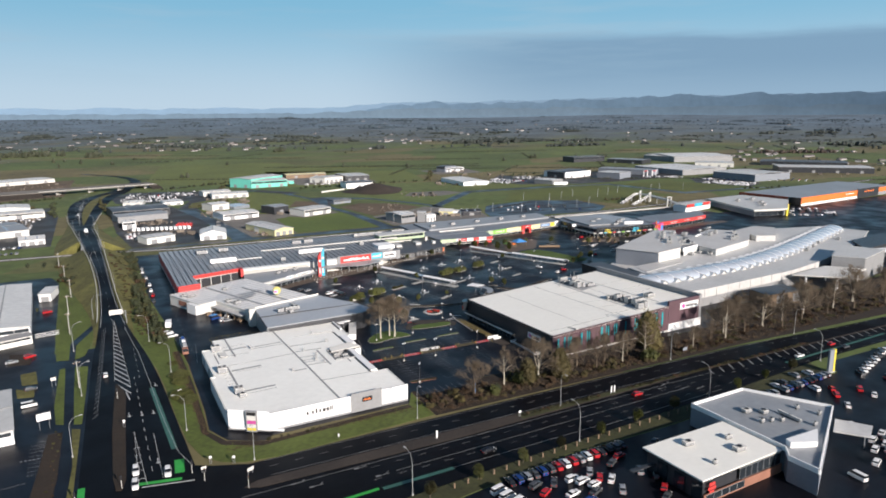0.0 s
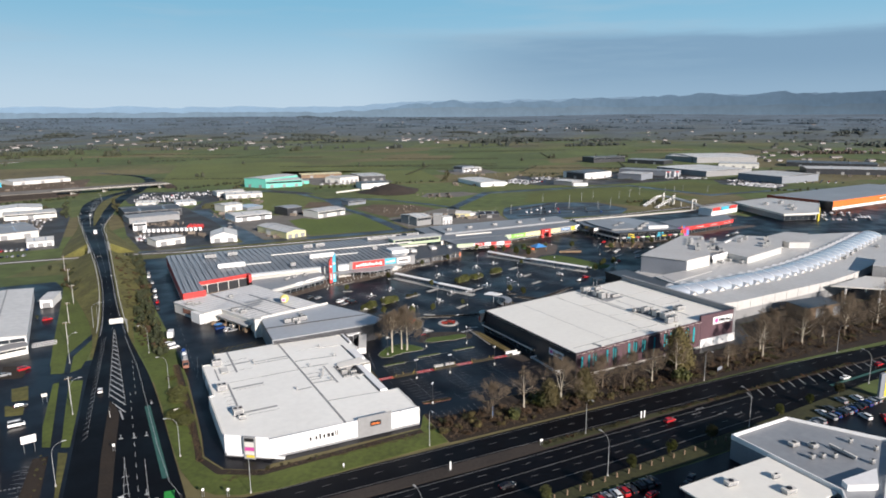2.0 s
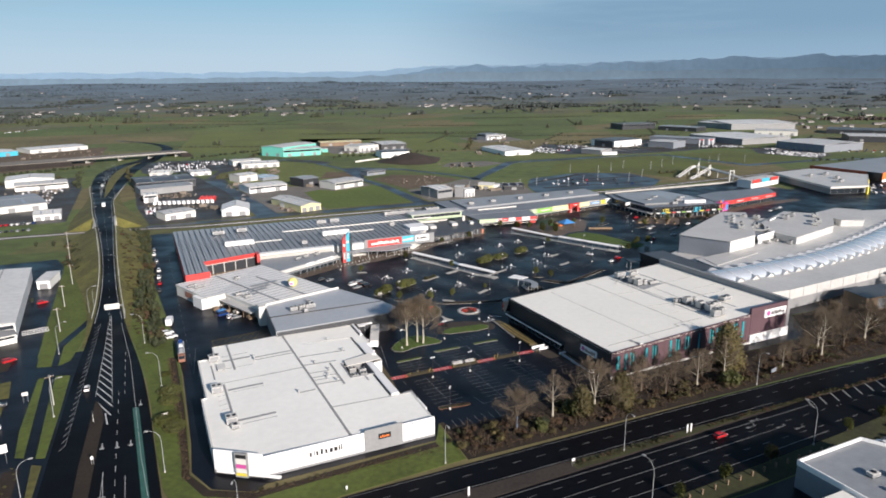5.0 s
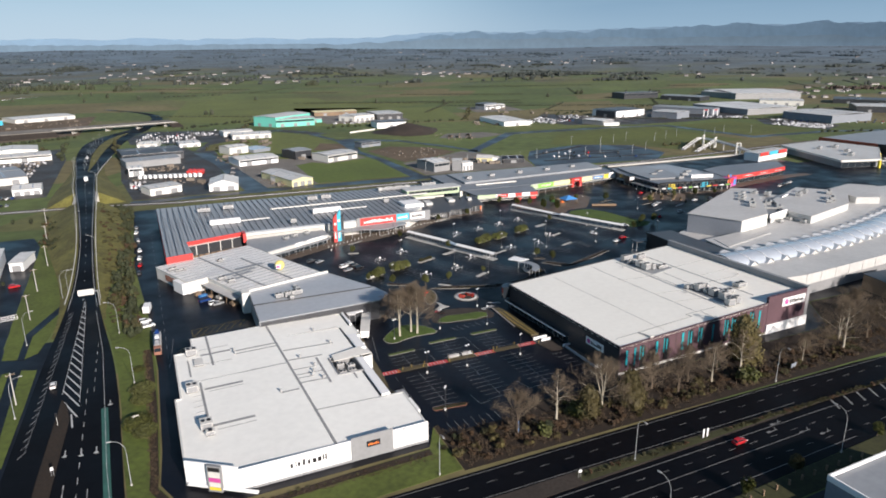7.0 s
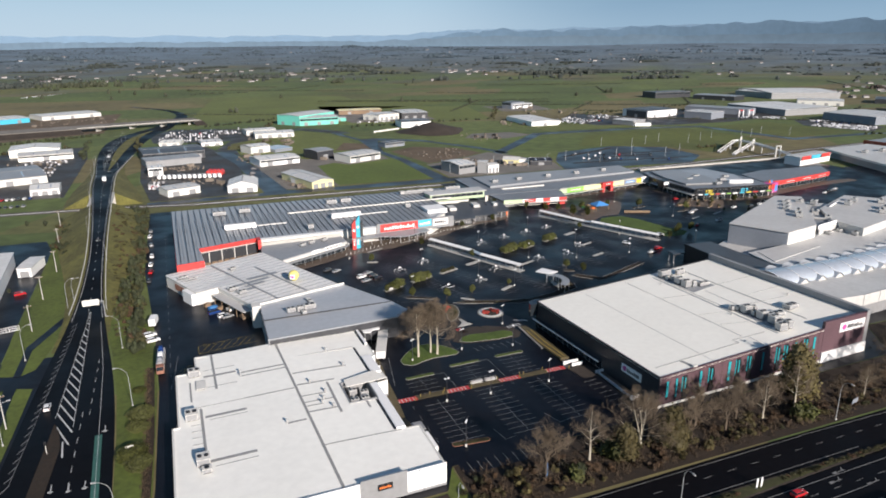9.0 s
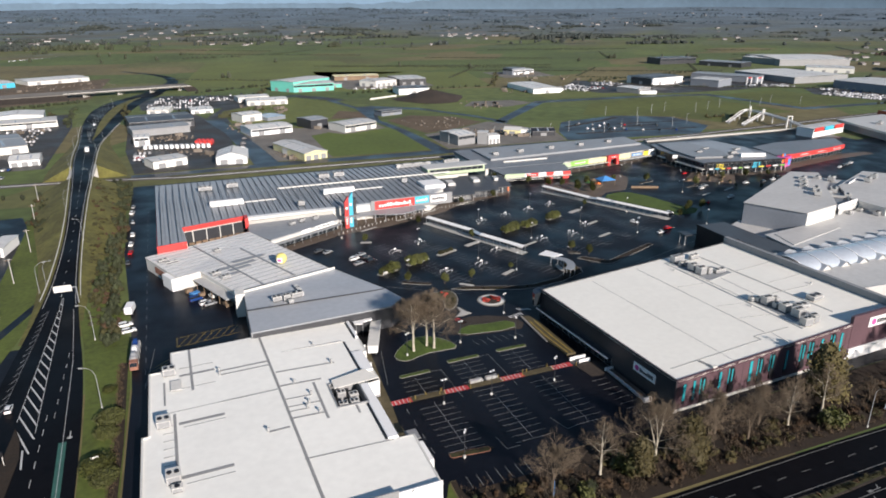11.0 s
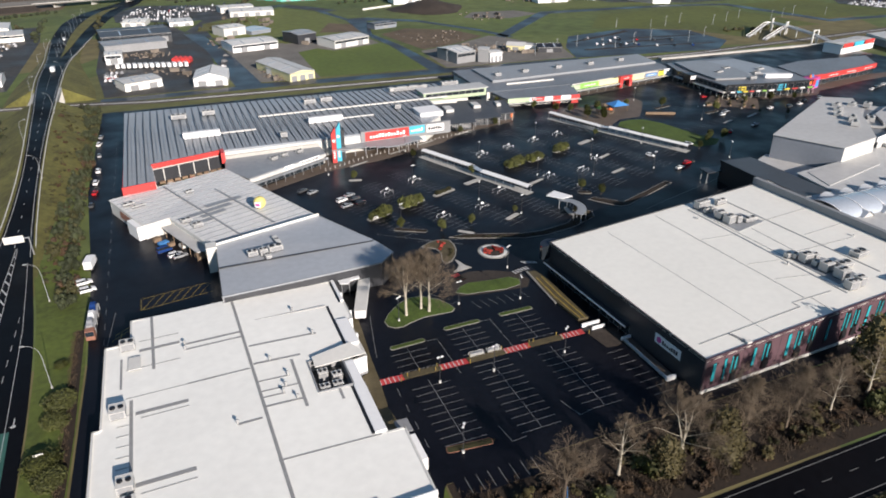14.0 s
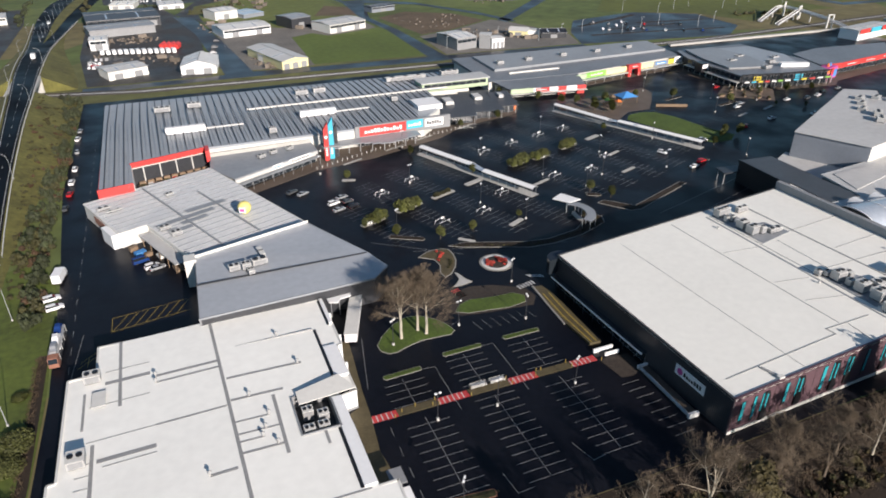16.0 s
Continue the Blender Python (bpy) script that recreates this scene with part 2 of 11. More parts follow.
M["bark"] = mat("grey_brown_bark", (0.13, 0.1, 0.07), 0.9, var=0.3, s1=0.5, s2=5)
M["palebark"] = mat("pale_bark", (0.42, 0.38, 0.3), 0.85, var=0.25, s1=0.5, s2=5)
M["twig"] = mat("bare_twigs", (0.125, 0.095, 0.064), 0.9, var=0.3, s1=0.4, s2=3, rand=0.15)
M["leaf"] = leaf_mat("shrub_leaves", (0.036, 0.034, 0.01))
M["leaf_olive"] = leaf_mat("olive_brown_leaves", (0.068, 0.055, 0.017))
M["leaf_bright"] = leaf_mat("bright_green_leaves", (0.06, 0.066, 0.012))
M["leaf_dark"] = leaf_mat("dark_evergreen_leaves", (0.024, 0.03, 0.011))
M["leaf_brown"] = leaf_mat("rusty_leaves", (0.05, 0.028, 0.012))
M["leaf_red"] = leaf_mat("red_flowers", (0.38, 0.05, 0.035))
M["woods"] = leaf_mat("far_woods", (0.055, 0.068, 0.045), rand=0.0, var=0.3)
M["tyre"] = mat("black_rubber", (0.02, 0.02, 0.02), 0.8, var=0.1)
M["carglass"] = mat("tinted_car_glass", (0.015, 0.018, 0.022), 0.06, var=0.1)
M["lamp_lens"] = mat("clear_headlamp", (0.6, 0.6, 0.58), 0.15, var=0.05)
M["tail_lens"] = mat("red_tail_lamp", (0.35, 0.02, 0.02), 0.2, var=0.05)
CARS = {}
for cname, ccol in (("white", (0.75, 0.75, 0.74)), ("silver", (0.36, 0.37, 0.38)), ("grey", (0.09, 0.095, 0.1)), ("black", (0.015, 0.015, 0.018)),
                    ("red", (0.42, 0.02, 0.025)), ("blue", (0.02, 0.06, 0.22))):
    CARS[cname] = mat(cname + "_car_paint", ccol, 0.2, metal=0.3 if cname in ("silver", "grey", "blue") else 0.0, var=0.04)


# ---- mesh building ----
class Shape:
    """Vertices and faces gathered for one mesh."""

    def __init__(self):
        self.v, self.f = [], []

    def add(self, verts, faces):
        k = len(self.v)
        self.v.extend(verts)
        self.f.extend(tuple(i + k for i in f) for f in faces)
        return self

    def box(self, x0, y0, z0, x1, y1, z1):
        return self.prism([(x0, y0), (x1, y0), (x1, y1), (x0, y1)], z0, z1)

    def obox(self, cx, cy, z0, lx, ly, h, yaw=0.0):
        """A box by its middle, its lengths and its turn in degrees."""
        c, s = math.cos(radians(yaw)), math.sin(radians(yaw))
        p = [(cx + c * a - s * b, cy + s * a + c * b) for a, b in ((-lx / 2, -ly / 2), (lx / 2, -ly / 2), (lx / 2, ly / 2), (-lx / 2, ly / 2))]
        return self.prism(p, z0, z0 + h)

    def prism(self, poly, z0, z1):
        """A closed polygon raised from z0 to z1; either may be a function of x and y."""
        poly = [(p[0], p[1]) for p in poly]
        if sum(a[0] * b[1] - b[0] * a[1] for a, b in zip(poly, poly[1:] + poly[:1])) < 0:
            poly = poly[::-1]
        n = len(poly)
        lo = [(x, y, z0(x, y) if callable(z0) else z0) for x, y in poly]
        hi = [(x, y, z1(x, y) if callable(z1) else z1) for x, y in poly]
        side = [(i, (i + 1) % n, n + (i + 1) % n, n + i) for i in range(n)]
        return self.add(lo + hi, [tuple(range(n))[::-1], tuple(range(n, 2 * n))] + side)

    def tube(self, p0, p1, r0, r1, n=6, caps=True):
        a, b = Vector(p0), Vector(p1)
        d = (b - a).normalized()
        u = d.orthogonal().normalized()
        w = d.cross(u)
        ring = [(math.cos(2 * math.pi * i / n), math.sin(2 * math.pi * i / n)) for i in range(n)]
        vs = [tuple(a + (u * c + w * s) * r0) for c, s in ring] + [tuple(b + (u * c + w * s) * r1) for c, s in ring]
        fs = [(i, (i + 1) % n, n + (i + 1) % n, n + i) for i in range(n)]
        if caps:
            fs += [tuple(range(n))[::-1], tuple(range(n, 2 * n))]
        return self.add(vs, fs)

    def strip(self, left, right, thick=0.0):
        """A ribbon between two lines of 3D points, with a skirt that goes down by thick."""
        n = len(left)
        vs = [tuple(p) for p in left] + [tuple(p) for p in right]
        fs = [(i, n + i, n + i + 1, i + 1) for i in range(n - 1)]
        self.add(vs, fs)
        if thick:
            for edge, flip in ((left, False), (right, True)):
                vs = [tuple(p) for p in edge] + [(p[0], p[1], p[2] - thick) for p in edge]
                fs = [(i, i + 1, n + i + 1, n + i) for i in range(n - 1)]
                self.add(vs, [f[::-1] for f in fs] if flip else fs)
        return self

    def mesh(self, name, material, smooth=False, off=(0, 0, 0)):
        me = bpy.data.meshes.new(name)
        me.from_pydata([(x - off[0], y - off[1], z - off[2]) for x, y, z in self.v], [], self.f)
        me.materials.append(material)
        if smooth:
            me.polygons.foreach_set("use_smooth", [True] * len(me.polygons))
        me.update()
        return me


def part(name, shape, material, parent=None, label="", smooth=False):
    """Links a shape as one mesh object, given in world places, under a thing or a part."""
    root = parent
    while root and root.parent:
        root = root.parent
    ob = new(name, shape.mesh(name, material, smooth, root.location if root else (0, 0, 0)))
    if parent:
        ob.parent = parent
    return tagged(ob, label)


def thing(name, loc, label, category, group="", kind=""):
    ob = new(name)
    ob.empty_display_size = 0.5
    ob.location = loc
    return tagged(ob, label, category, group, kind)


def struct(name, shape, material, label, category, kind="structure", smooth=False):
    return tagged(part(name, shape, material, smooth=smooth), label, category, "", kind)


def at(x, y, z=0.0, yaw=0.0, s=1.0):
    return pose(x, y, z, 0, 0, yaw) @ Matrix.Diagonal((s, s, s, 1))


def loft(rings):
    """A closed hull through rings of points of equal count."""
    s, n = Shape(), len(rings[0])
    for r in rings:
        s.v.extend(r)
    for i in range(len(rings) - 1):
        for k in range(n):
            a, b = i * n + k, i * n + (k + 1) % n
            s.f.append((a, b, b + n, a + n))
    s.f.append(tuple(range(n))[::-1])
    s.f.append(tuple(range((len(rings) - 1) * n, len(rings) * n)))
    return s


# ---- ground and distance ----
def ground_material():
    m = bpy.data.materials.new("plain_of_paddocks")
    m.use_nodes = True
    n, l = m.node_tree.nodes, m.node_tree.links
    b = n["Principled BSDF"]
    b.inputs["Roughness"].default_value = 0.9
    tc = n.new("ShaderNodeTexCoord")
    mp = n.new("ShaderNodeMapping")
    mp.inputs["Rotation"].default_value = (0, 0, 0.35)
    mp.inputs["Scale"].default_value = (1.0, 1.7, 1.0)
    l.new(tc.outputs["Object"], mp.inputs["Vector"])
    vo = n.new("ShaderNodeTexVoronoi")
    vo.distance = "CHEBYCHEV"
    vo.inputs["Scale"].default_value = 0.0042
    l.new(mp.outputs["Vector"], vo.inputs["Vector"])
    sep = n.new("ShaderNodeSeparateColor")
    l.new(vo.outputs["Color"], sep.inputs["Color"])
    ramp = n.new("ShaderNodeValToRGB")
    e = ramp.color_ramp.elements
    e[0].position, e[0].color = 0.0, (0.079, 0.108, 0.027, 1)
    e[1].position, e[1].color = 1.0, (0.15, 0.118, 0.066, 1)
    for p, c in ((0.25, (0.094, 0.119, 0.032, 1)), (0.45, (0.074, 0.104, 0.027, 1)), (0.6, (0.132, 0.112, 0.046, 1)), (0.8, (0.108, 0.112, 0.036, 1))):
        el = e.new(p)
        el.color = c
    ramp.color_ramp.interpolation = "CONSTANT"
    l.new(sep.outputs["Red"], ramp.inputs["Fac"])
    n1, n2 = n.new("ShaderNodeTexNoise"), n.new("ShaderNodeTexNoise")
    n1.inputs["Scale"].default_value, n2.inputs["Scale"].default_value = 0.006, 0.09
    for nd in (n1, n2):
        nd.inputs["Detail"].default_value = 6
        l.new(tc.outputs["Object"], nd.inputs["Vector"])
    add = n.new("ShaderNodeMath")
    l.new(n1.outputs["Fac"], add.inputs[0])
    l.new(n2.outputs["Fac"], add.inputs[1])
    mr = n.new("ShaderNodeMapRange")
    mr.inputs["From Min"].default_value, mr.inputs["From Max"].default_value = 0.7, 1.3
    mr.inputs["To Min"].default_value, mr.inputs["To Max"].default_value = 0.6, 1.4
    l.new(add.outputs[0], mr.inputs["Value"])
    sc = n.new("ShaderNodeVectorMath")
    sc.operation = "SCALE"
    # scrub and orchards take over from grass far out, greyed for haze
    ln = n.new("ShaderNodeVectorMath")
    ln.operation = "LENGTH"
    l.new(tc.outputs["Object"], ln.inputs[0])
    n3 = n.new("ShaderNodeTexNoise")
    n3.inputs["Scale"].default_value, n3.inputs["Detail"].default_value = 0.0035, 3
    l.new(mp.outputs["Vector"], n3.inputs["Vector"])
    ma = n.new("ShaderNodeMath")
    ma.operation = "MULTIPLY_ADD"
    l.new(n3.outputs["Fac"], ma.inputs[0])
    ma.inputs[1].default_value = 2400
    l.new(ln.outputs["Value"], ma.inputs[2])
    mk = n.new("ShaderNodeMapRange")
    mk.inputs["From Min"].default_value, mk.inputs["From Max"].default_value = 2900, 3900
    l.new(ma.outputs[0], mk.inputs["Value"])
    hazed_scrub = n.new("ShaderNodeMixRGB")
    l.new(mk.outputs["Result"], hazed_scrub.inputs["Fac"])
    l.new(ramp.outputs["Color"], hazed_scrub.inputs["Color1"])
    hazed_scrub.inputs["Color2"].default_value = (0.083, 0.09, 0.076, 1)
    # blue haze of the last kilometres, mixed into the ground colour
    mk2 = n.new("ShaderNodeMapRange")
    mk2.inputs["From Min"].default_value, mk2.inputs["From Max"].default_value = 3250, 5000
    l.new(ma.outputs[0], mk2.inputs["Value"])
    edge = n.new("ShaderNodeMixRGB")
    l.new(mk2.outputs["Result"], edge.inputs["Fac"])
    l.new(hazed_scrub.outputs["Color"], edge.inputs["Color1"])
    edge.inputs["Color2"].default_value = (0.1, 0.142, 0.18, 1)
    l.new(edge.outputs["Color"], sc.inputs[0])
    l.new(mr.outputs["Result"], sc.inputs["Scale"])
    l.new(sc.outputs["Vector"], b.inputs["Base Color"])
    return m


CX, CY = -100.0, -150.0


def land(x, y):
    """Height of the plain: level near the town, gently rolling far out."""
    d = math.hypot(x - CX, y - CY)
    k = min(1.0, max(0.0, (d - 1250) / 1500))
    rise = 72 * min(1.0, max(0.0, (d - 2500) / 2060)) ** 1.4
    return rise + k * (6 * math.sin(x * 0.0031 + 1) * math.cos(y * 0.0027) + 5 * math.sin((x + y) * 0.0052) + 12 * k)


g = Shape()
RINGS, SPOKES = [0] + [150 * 1.125 ** i for i in range(29)] + [4560], 144
for r in RINGS[1:]:
    for s in range(SPOKES):
        a = 2 * math.pi * s / SPOKES
        x, y = CX + r * math.cos(a), CY + r * math.sin(a)
        g.v.append((x, y, land(x, y)))
g.v.append((CX, CY, 0))
top = len(g.v) - 1
for s in range(SPOKES):
    g.f.append((top, s, (s + 1) % SPOKES))
for k in range(len(RINGS) - 2):
    for s in range(SPOKES):
        a, b2 = k * SPOKES + s, k * SPOKES + (s + 1) % SPOKES
        g.f.append((a, a + SPOKES, b2 + SPOKES, b2))
struct("ground", g, ground_material(), "flat green farmland plain with paddocks, haze-blue far out", "ground", smooth=True)


def hill_top(az, layer):
    """Elevation in degrees of a range's skyline at a bearing from +y towards +x."""
    t = smooth01((az - 17) / 8)
    t2 = min(1.0, max(0.0, (az - 30) / 18))
    base = layer * 5.0
    lump = 0.16 * noise.noise((az * 0.35, base, 0)) + 0.1 * noise.noise((az * 0.9, base, 3)) + 0.05 * noise.noise((az * 2.4, base, 7))
    if layer == 0:
        return 0.62 + 0.42 * t + 0.3 * t2 + 0.9 * lump
    if layer == 1:
        return -0.15 + 1.05 * t + 0.48 * t2 + 1.6 * lump
    return 0.2 + 0.3 * t + 1.2 * lump


def smooth01(t):
    t = min(1.0, max(0.0, t))
    return t * t * (3 - 2 * t)


# the haze before each range is put into its blue backdrop colour
hill_mats = [mat("pale_hazed_hills", (0.15, 0.235, 0.325), 1.0, var=0.06, s1=0.004, s2=0.02),
             mat("hazed_wooded_hills", (0.098, 0.162, 0.23), 1.0, var=0.12, s1=0.004, s2=0.03),
             mat("hazed_foothills", (0.1, 0.15, 0.198), 1.0, var=0.12, s1=0.004, s2=0.03)]
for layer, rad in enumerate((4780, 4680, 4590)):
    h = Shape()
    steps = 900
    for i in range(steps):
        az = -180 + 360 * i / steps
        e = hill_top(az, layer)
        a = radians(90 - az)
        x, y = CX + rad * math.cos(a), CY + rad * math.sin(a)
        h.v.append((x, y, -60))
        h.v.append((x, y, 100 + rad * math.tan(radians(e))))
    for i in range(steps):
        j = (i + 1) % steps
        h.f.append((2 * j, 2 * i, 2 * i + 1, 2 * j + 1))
    struct("backdrop", h, hill_mats[layer], ("far range on the horizon, pale blue with painted haze", "wooded range on the horizon, blue with painted haze", "foothills at the edge of the plain in haze blue")[layer], "hills")


# ---- flat areas ----
def area(name, poly, z, material, label, category, thick=0.04):
    return struct(name, Shape().prism(poly, z - thick, z), material, label, category)


area("pavement", [(-104, 305), (-105, 183), (-100.5, 110), (-99, 60), (-100, 10), (-101, -5), (-97, -15), (-87, -21), (-84, -18.5), (-36, -17.5), (-31, -9),
                  (32, -9.5), (130, -8), (145, 12), (260, 10), (340, 20), (700, 120), (700, 232), (430, 232), (430, 303)], 0.05, M["asphalt"],
     "wet black asphalt of the shopping centre car park", "car park")
area("planting_bed", [(-32, -30.5), (-31, -9.2), (32, -9.7), (130, -8.2), (145, 11.5), (260, 9.5), (300, 12), (330, -20), (220, -36), (120, -31.5)], 0.03,
     M["litter"], "brown leaf litter under the roadside trees", "planting bed")
area("lawn", [(-97.3, -15.6), (-101.5, -5.5), (-100.5, 10), (-99.5, 60), (-101, 110), (-106, 128), (-118.2, 127), (-113.4, 91), (-111, 64), (-109.8, 38), (-109.2, 10), (-108.2, -10), (-105.6, -22), (-101, -28), (-95, -31.2),
              (-85, -32.6), (-60, -31.4), (-32.2, -29.8), (-31.5, -9.5), (-36, -18), (-86.5, -21.5)], 0.1, M["lawn"], "green grass verge round the street corner", "lawn", 0.1)
area("planting_bed", [(-102.6, 78), (-100.4, 78), (-100.2, 35), (-101.2, 0), (-101.6, -6), (-97.4, -15.4), (-87, -21.4), (-60, -19.6), (-36.4, -18.4), (-36.4, -21), (-60, -22), (-88, -23.8), (-99.2, -17.4), (-103.6, -6), (-103.2, 0), (-102.4, 35)], 0.12,
     M["litter"], "brown mulched strip along the drive kerb", "planting bed", 0.1)
area("pavement", [(-400, -73), (-400, -32.5), (-146, -32.5), (-137, -24), (-112, -24), (-103.5, -29), (-94, -33), (-60, -32.2), (41, -31.6), (110, -32.2), (176, -37), (300, -41), (900, -44),
                  (900, -60), (174, -59.2), (130, -59.2), (73, -63.5), (32, -65.6), (-15, -67.8), (-56, -70.3), (-100, -73)], 0.05, M["highway"], "damp dark asphalt of the divided highway", "road")
area("median", [(-94, -43.2), (-10, -42.6), (66, -43.4), (131, -44.9), (230, -47), (230, -47.6), (131, -45.6), (79, -45.0), (25, -46.6), (-35, -48.2), (-94, -47.2), (-98, -45.2)], 0.17, M["earth"],
     "raised brown earth median with kerbs", "median", 0.14)
area("lawn", [(-8, -43), (66, -43.7), (100, -44.6), (66, -44.8), (20, -46.4), (-8, -46.8)], 0.19, M["dull_shaded_grass"], "rough grass on the highway median", "lawn")
area("lawn", [(-62, -70.8), (-56, -70.5), (-15, -68), (32, -65.8), (73, -63.7), (122, -60), (118, -71), (74, -71.5), (26, -73), (-12, -72.4), (-38, -76), (-62, -79)], 0.1, M["dull_shaded_grass"],
     "grass verge with timber bollards", "lawn", 0.08)
area("pavement", [(-62, -79.5), (-38, -76.4), (-12, -72.8), (26, -73.5), (74, -72), (122, -71.5), (130, -63), (260, -63), (260, -220), (-62, -220)], 0.045, M["asphalt"],
     "wet dark asphalt of the dealership car park", "car park")
area("pavement", [(-185, -60), (-185, 260), (-155, 260), (-149, 235), (-147.8, 95), (-133, 92), (-133, 79), (-148, 79), (-145.8, 20), (-148, -8), (-152, -34), (-160, -60)], 0.035, M["asphalt"],
     "wet asphalt of the trade yard and its street", "car park")
area("pavement", [(-149, 100), (-128, 100), (-132, -40), (-151, -40)], 0.032, M["asphalt"], "wet asphalt of the side street and path", "road")
area("lawn", [(-152, 300), (-126, 300), (-124, 230), (-131, 233), (-131.4, 153), (-131, 141), (-141.2, 111), (-141.5, 88.4), (-146.9, 90), (-148.3, 123), (-149.5, 221)], 0.1, M["lawn"], "broad grass strip beside the rising road", "lawn", 0.1)
area("lawn", [(-130.9, 136.5), (-133.4, 110.2), (-136.3, 91.6), (-140.2, 88), (-140.0, 108.5)], 0.1, M["lawn"], "grass corner between path and road", "lawn", 0.1)
area("path", [(-130.4, 151), (-131.9, 153), (-131.9, 141.4), (-142, 111.5), (-142.2, 88), (-140, 88), (-139.7, 108.2), (-130.6, 136)], 0.14, M["asphalt"], "dark asphalt footpath across the grass", "path", 0.1)
area("lawn", [(-139.9, 78.9), (-135.2, 77), (-135.9, 50.6), (-137.2, 19.4), (-139.6, 20.4), (-139.9, 47.3)], 0.1, M["lawn"], "narrow grass strip between path and road", "lawn", 0.1)
area("lawn", [(-145.3, 78.3), (-143.3, 79.3), (-142.6, 22), (-144.9, 23.2), (-145.9, 39.6)], 0.1, M["lawn"], "narrow grass strip between street and path", "lawn", 0.1)
area("lawn", [(-140.2, 17), (-137.6, 15.4), (-139.3, -28.8), (-140.8, -27.8), (-139.6, -10)], 0.1, M["rough_grass"], "rough grass strip between path and road", "lawn", 0.1)
area("planting_bed", [(-146.7, 16), (-142.7, 16), (-143.3, -16), (-144.3, -27), (-150, -30), (-148.3, -8)], 0.09, M["litter"], "brown planting strip beside the path", "planting bed", 0.07)

# ---- the road that climbs over the railway ----
STATIONS = [(-40, -138.8, -107.5), (0, -137, -109.2), (40, -135.5, -110.2), (64, -134.6, -111.2), (91, -133.2, -113.8), (110, -132.0, -116.5), (126, -130.4, -118.4), (150, -129.6, -120), (170, -128.8, -121.3), (220, -129.6, -122.9), (280, -133.5, -124.5),
            (335, -138, -126), (383, -141.5, -128), (450, -145, -130.5), (512, -150, -127), (585, -153, -119), (665, -151, -111), (735, -134, -98), (765, -116, -84), (816, -97, -78), (890, -80, -62), (930, -72, -57), (988, -76, -62), (1040, -92, -80), (1090, -118, -108), (1130, -150, -141)]


def road_z(y):
    return 0.056 + 8.6 * smooth01((y - 105) / 165) * (1 - smooth01((y - 330) / 190))


def road_x(y):
    """Left and right edge of the road."""
    for (y0, l0, r0), (y1, l1, r1) in zip(STATIONS, STATIONS[1:]):
        if y <= y1:
            t = (y - y0) / (y1 - y0)
            return l0 + (l1 - l0) * t, r0 + (r1 - r0) * t
    return STATIONS[-1][1:]


def smooth_road_x(y):
    """The edges, with the corners between stations rounded."""
    pts = [road_x(max(-40.0, min(1130.0, y + o))) for o in (-24, -12, 0, 12, 24)]
    return sum(p[0] for p in pts) / 5, sum(p[1] for p in pts) / 5


ys = [-40 + 10 * i for i in range(118)]
lefts = [(smooth_road_x(y)[0], y, road_z(y)) for y in ys]
rights = [(smooth_road_x(y)[1], y, road_z(y)) for y in ys]
struct("road", Shape().strip(lefts, rights, 0.05), M["highway"], "dark asphalt road climbing over the railway", "road")
for y0, y1 in ((100, 306), (338, 540)):
    bank = Shape()
    rows = []
    y = y0
    while y <= y1 + 0.1:
        xl, xr = smooth_road_x(y)
        z = road_z(y) - 0.06
        rows.append([(xl - 2 - 1.9 * z, y, -0.1), (xl - 1.2, y, z), (xr + 1.2, y, z), (xr + 2 + 1.9 * z, y, -0.1)])
        y += (y1 - y0) / 24
    for r in rows:
        bank.v.extend(r)
    for i in range(len(rows) - 1):
        for k in range(3):
            bank.f.append((4 * i + k, 4 * i + k + 1, 4 * i + k + 5, 4 * i + k + 4))
    bank.f.append((0, 1, 2, 3))
    k = 4 * (len(rows) - 1)
    bank.f.append((k + 3, k + 2, k + 1, k))
    struct("embankment", bank, M["rough_grass"], "grassed bank that carries the road up to the bridge", "embankment")
bridge = thing("rail_bridge", (-130, 322, 0), "concrete road bridge over the railway line", "bridge")
xl, xr = smooth_road_x(322)
part("deck", Shape().box(xl - 1, 304, road_z(322) - 1.3, xr + 1, 340, road_z(322) - 0.09), M["concrete"], bridge)
for yy in (305, 338):
    part("abutment", Shape().box(xl - 1, yy - 1, 0, xr + 1, yy + 1, road_z(322) - 1.3), M["concrete"], bridge)
for side, sgn in ((0, -1), (1, 1)):
    for y0, y1 in ((136, 220), (220, 305), (305, 339), (339, 440), (440, 560)):
        seg = [y0 + (y1 - y0) * i / 12 for i in range(13)]
        line = [(smooth_road_x(y)[side] + sgn * 0.9, y, road_z(y) + 0.75) for y in seg]
        rail = thing("guard_rail", line[0][:2] + (road_z(y0),), "pale steel guard rail along the raised road", "guard rail", "guard rails of the raised road")
        part("rail", Shape().strip([(x - 0.12, y, z) for x, y, z in line], [(x + 0.12, y, z) for x, y, z in line], 0.35), M["offwhite"], rail)
        for x, y, z in line[::2]:
            part("post", Shape().box(x - 0.06, y - 0.06, z - 0.8, x + 0.06, y + 0.06, z - 0.3), M["steel"], rail)

# carriageway split and grass median on the bend
med = [(470, -137.6, -137.2), (512, -138.4, -135), (550, -139, -132.4), (585, -138.4, -130.4), (625, -136.6, -126.6), (665, -133, -122.6), (700, -127, -117.4), (735, -117.6, -111.4), (756, -107.4, -105)]
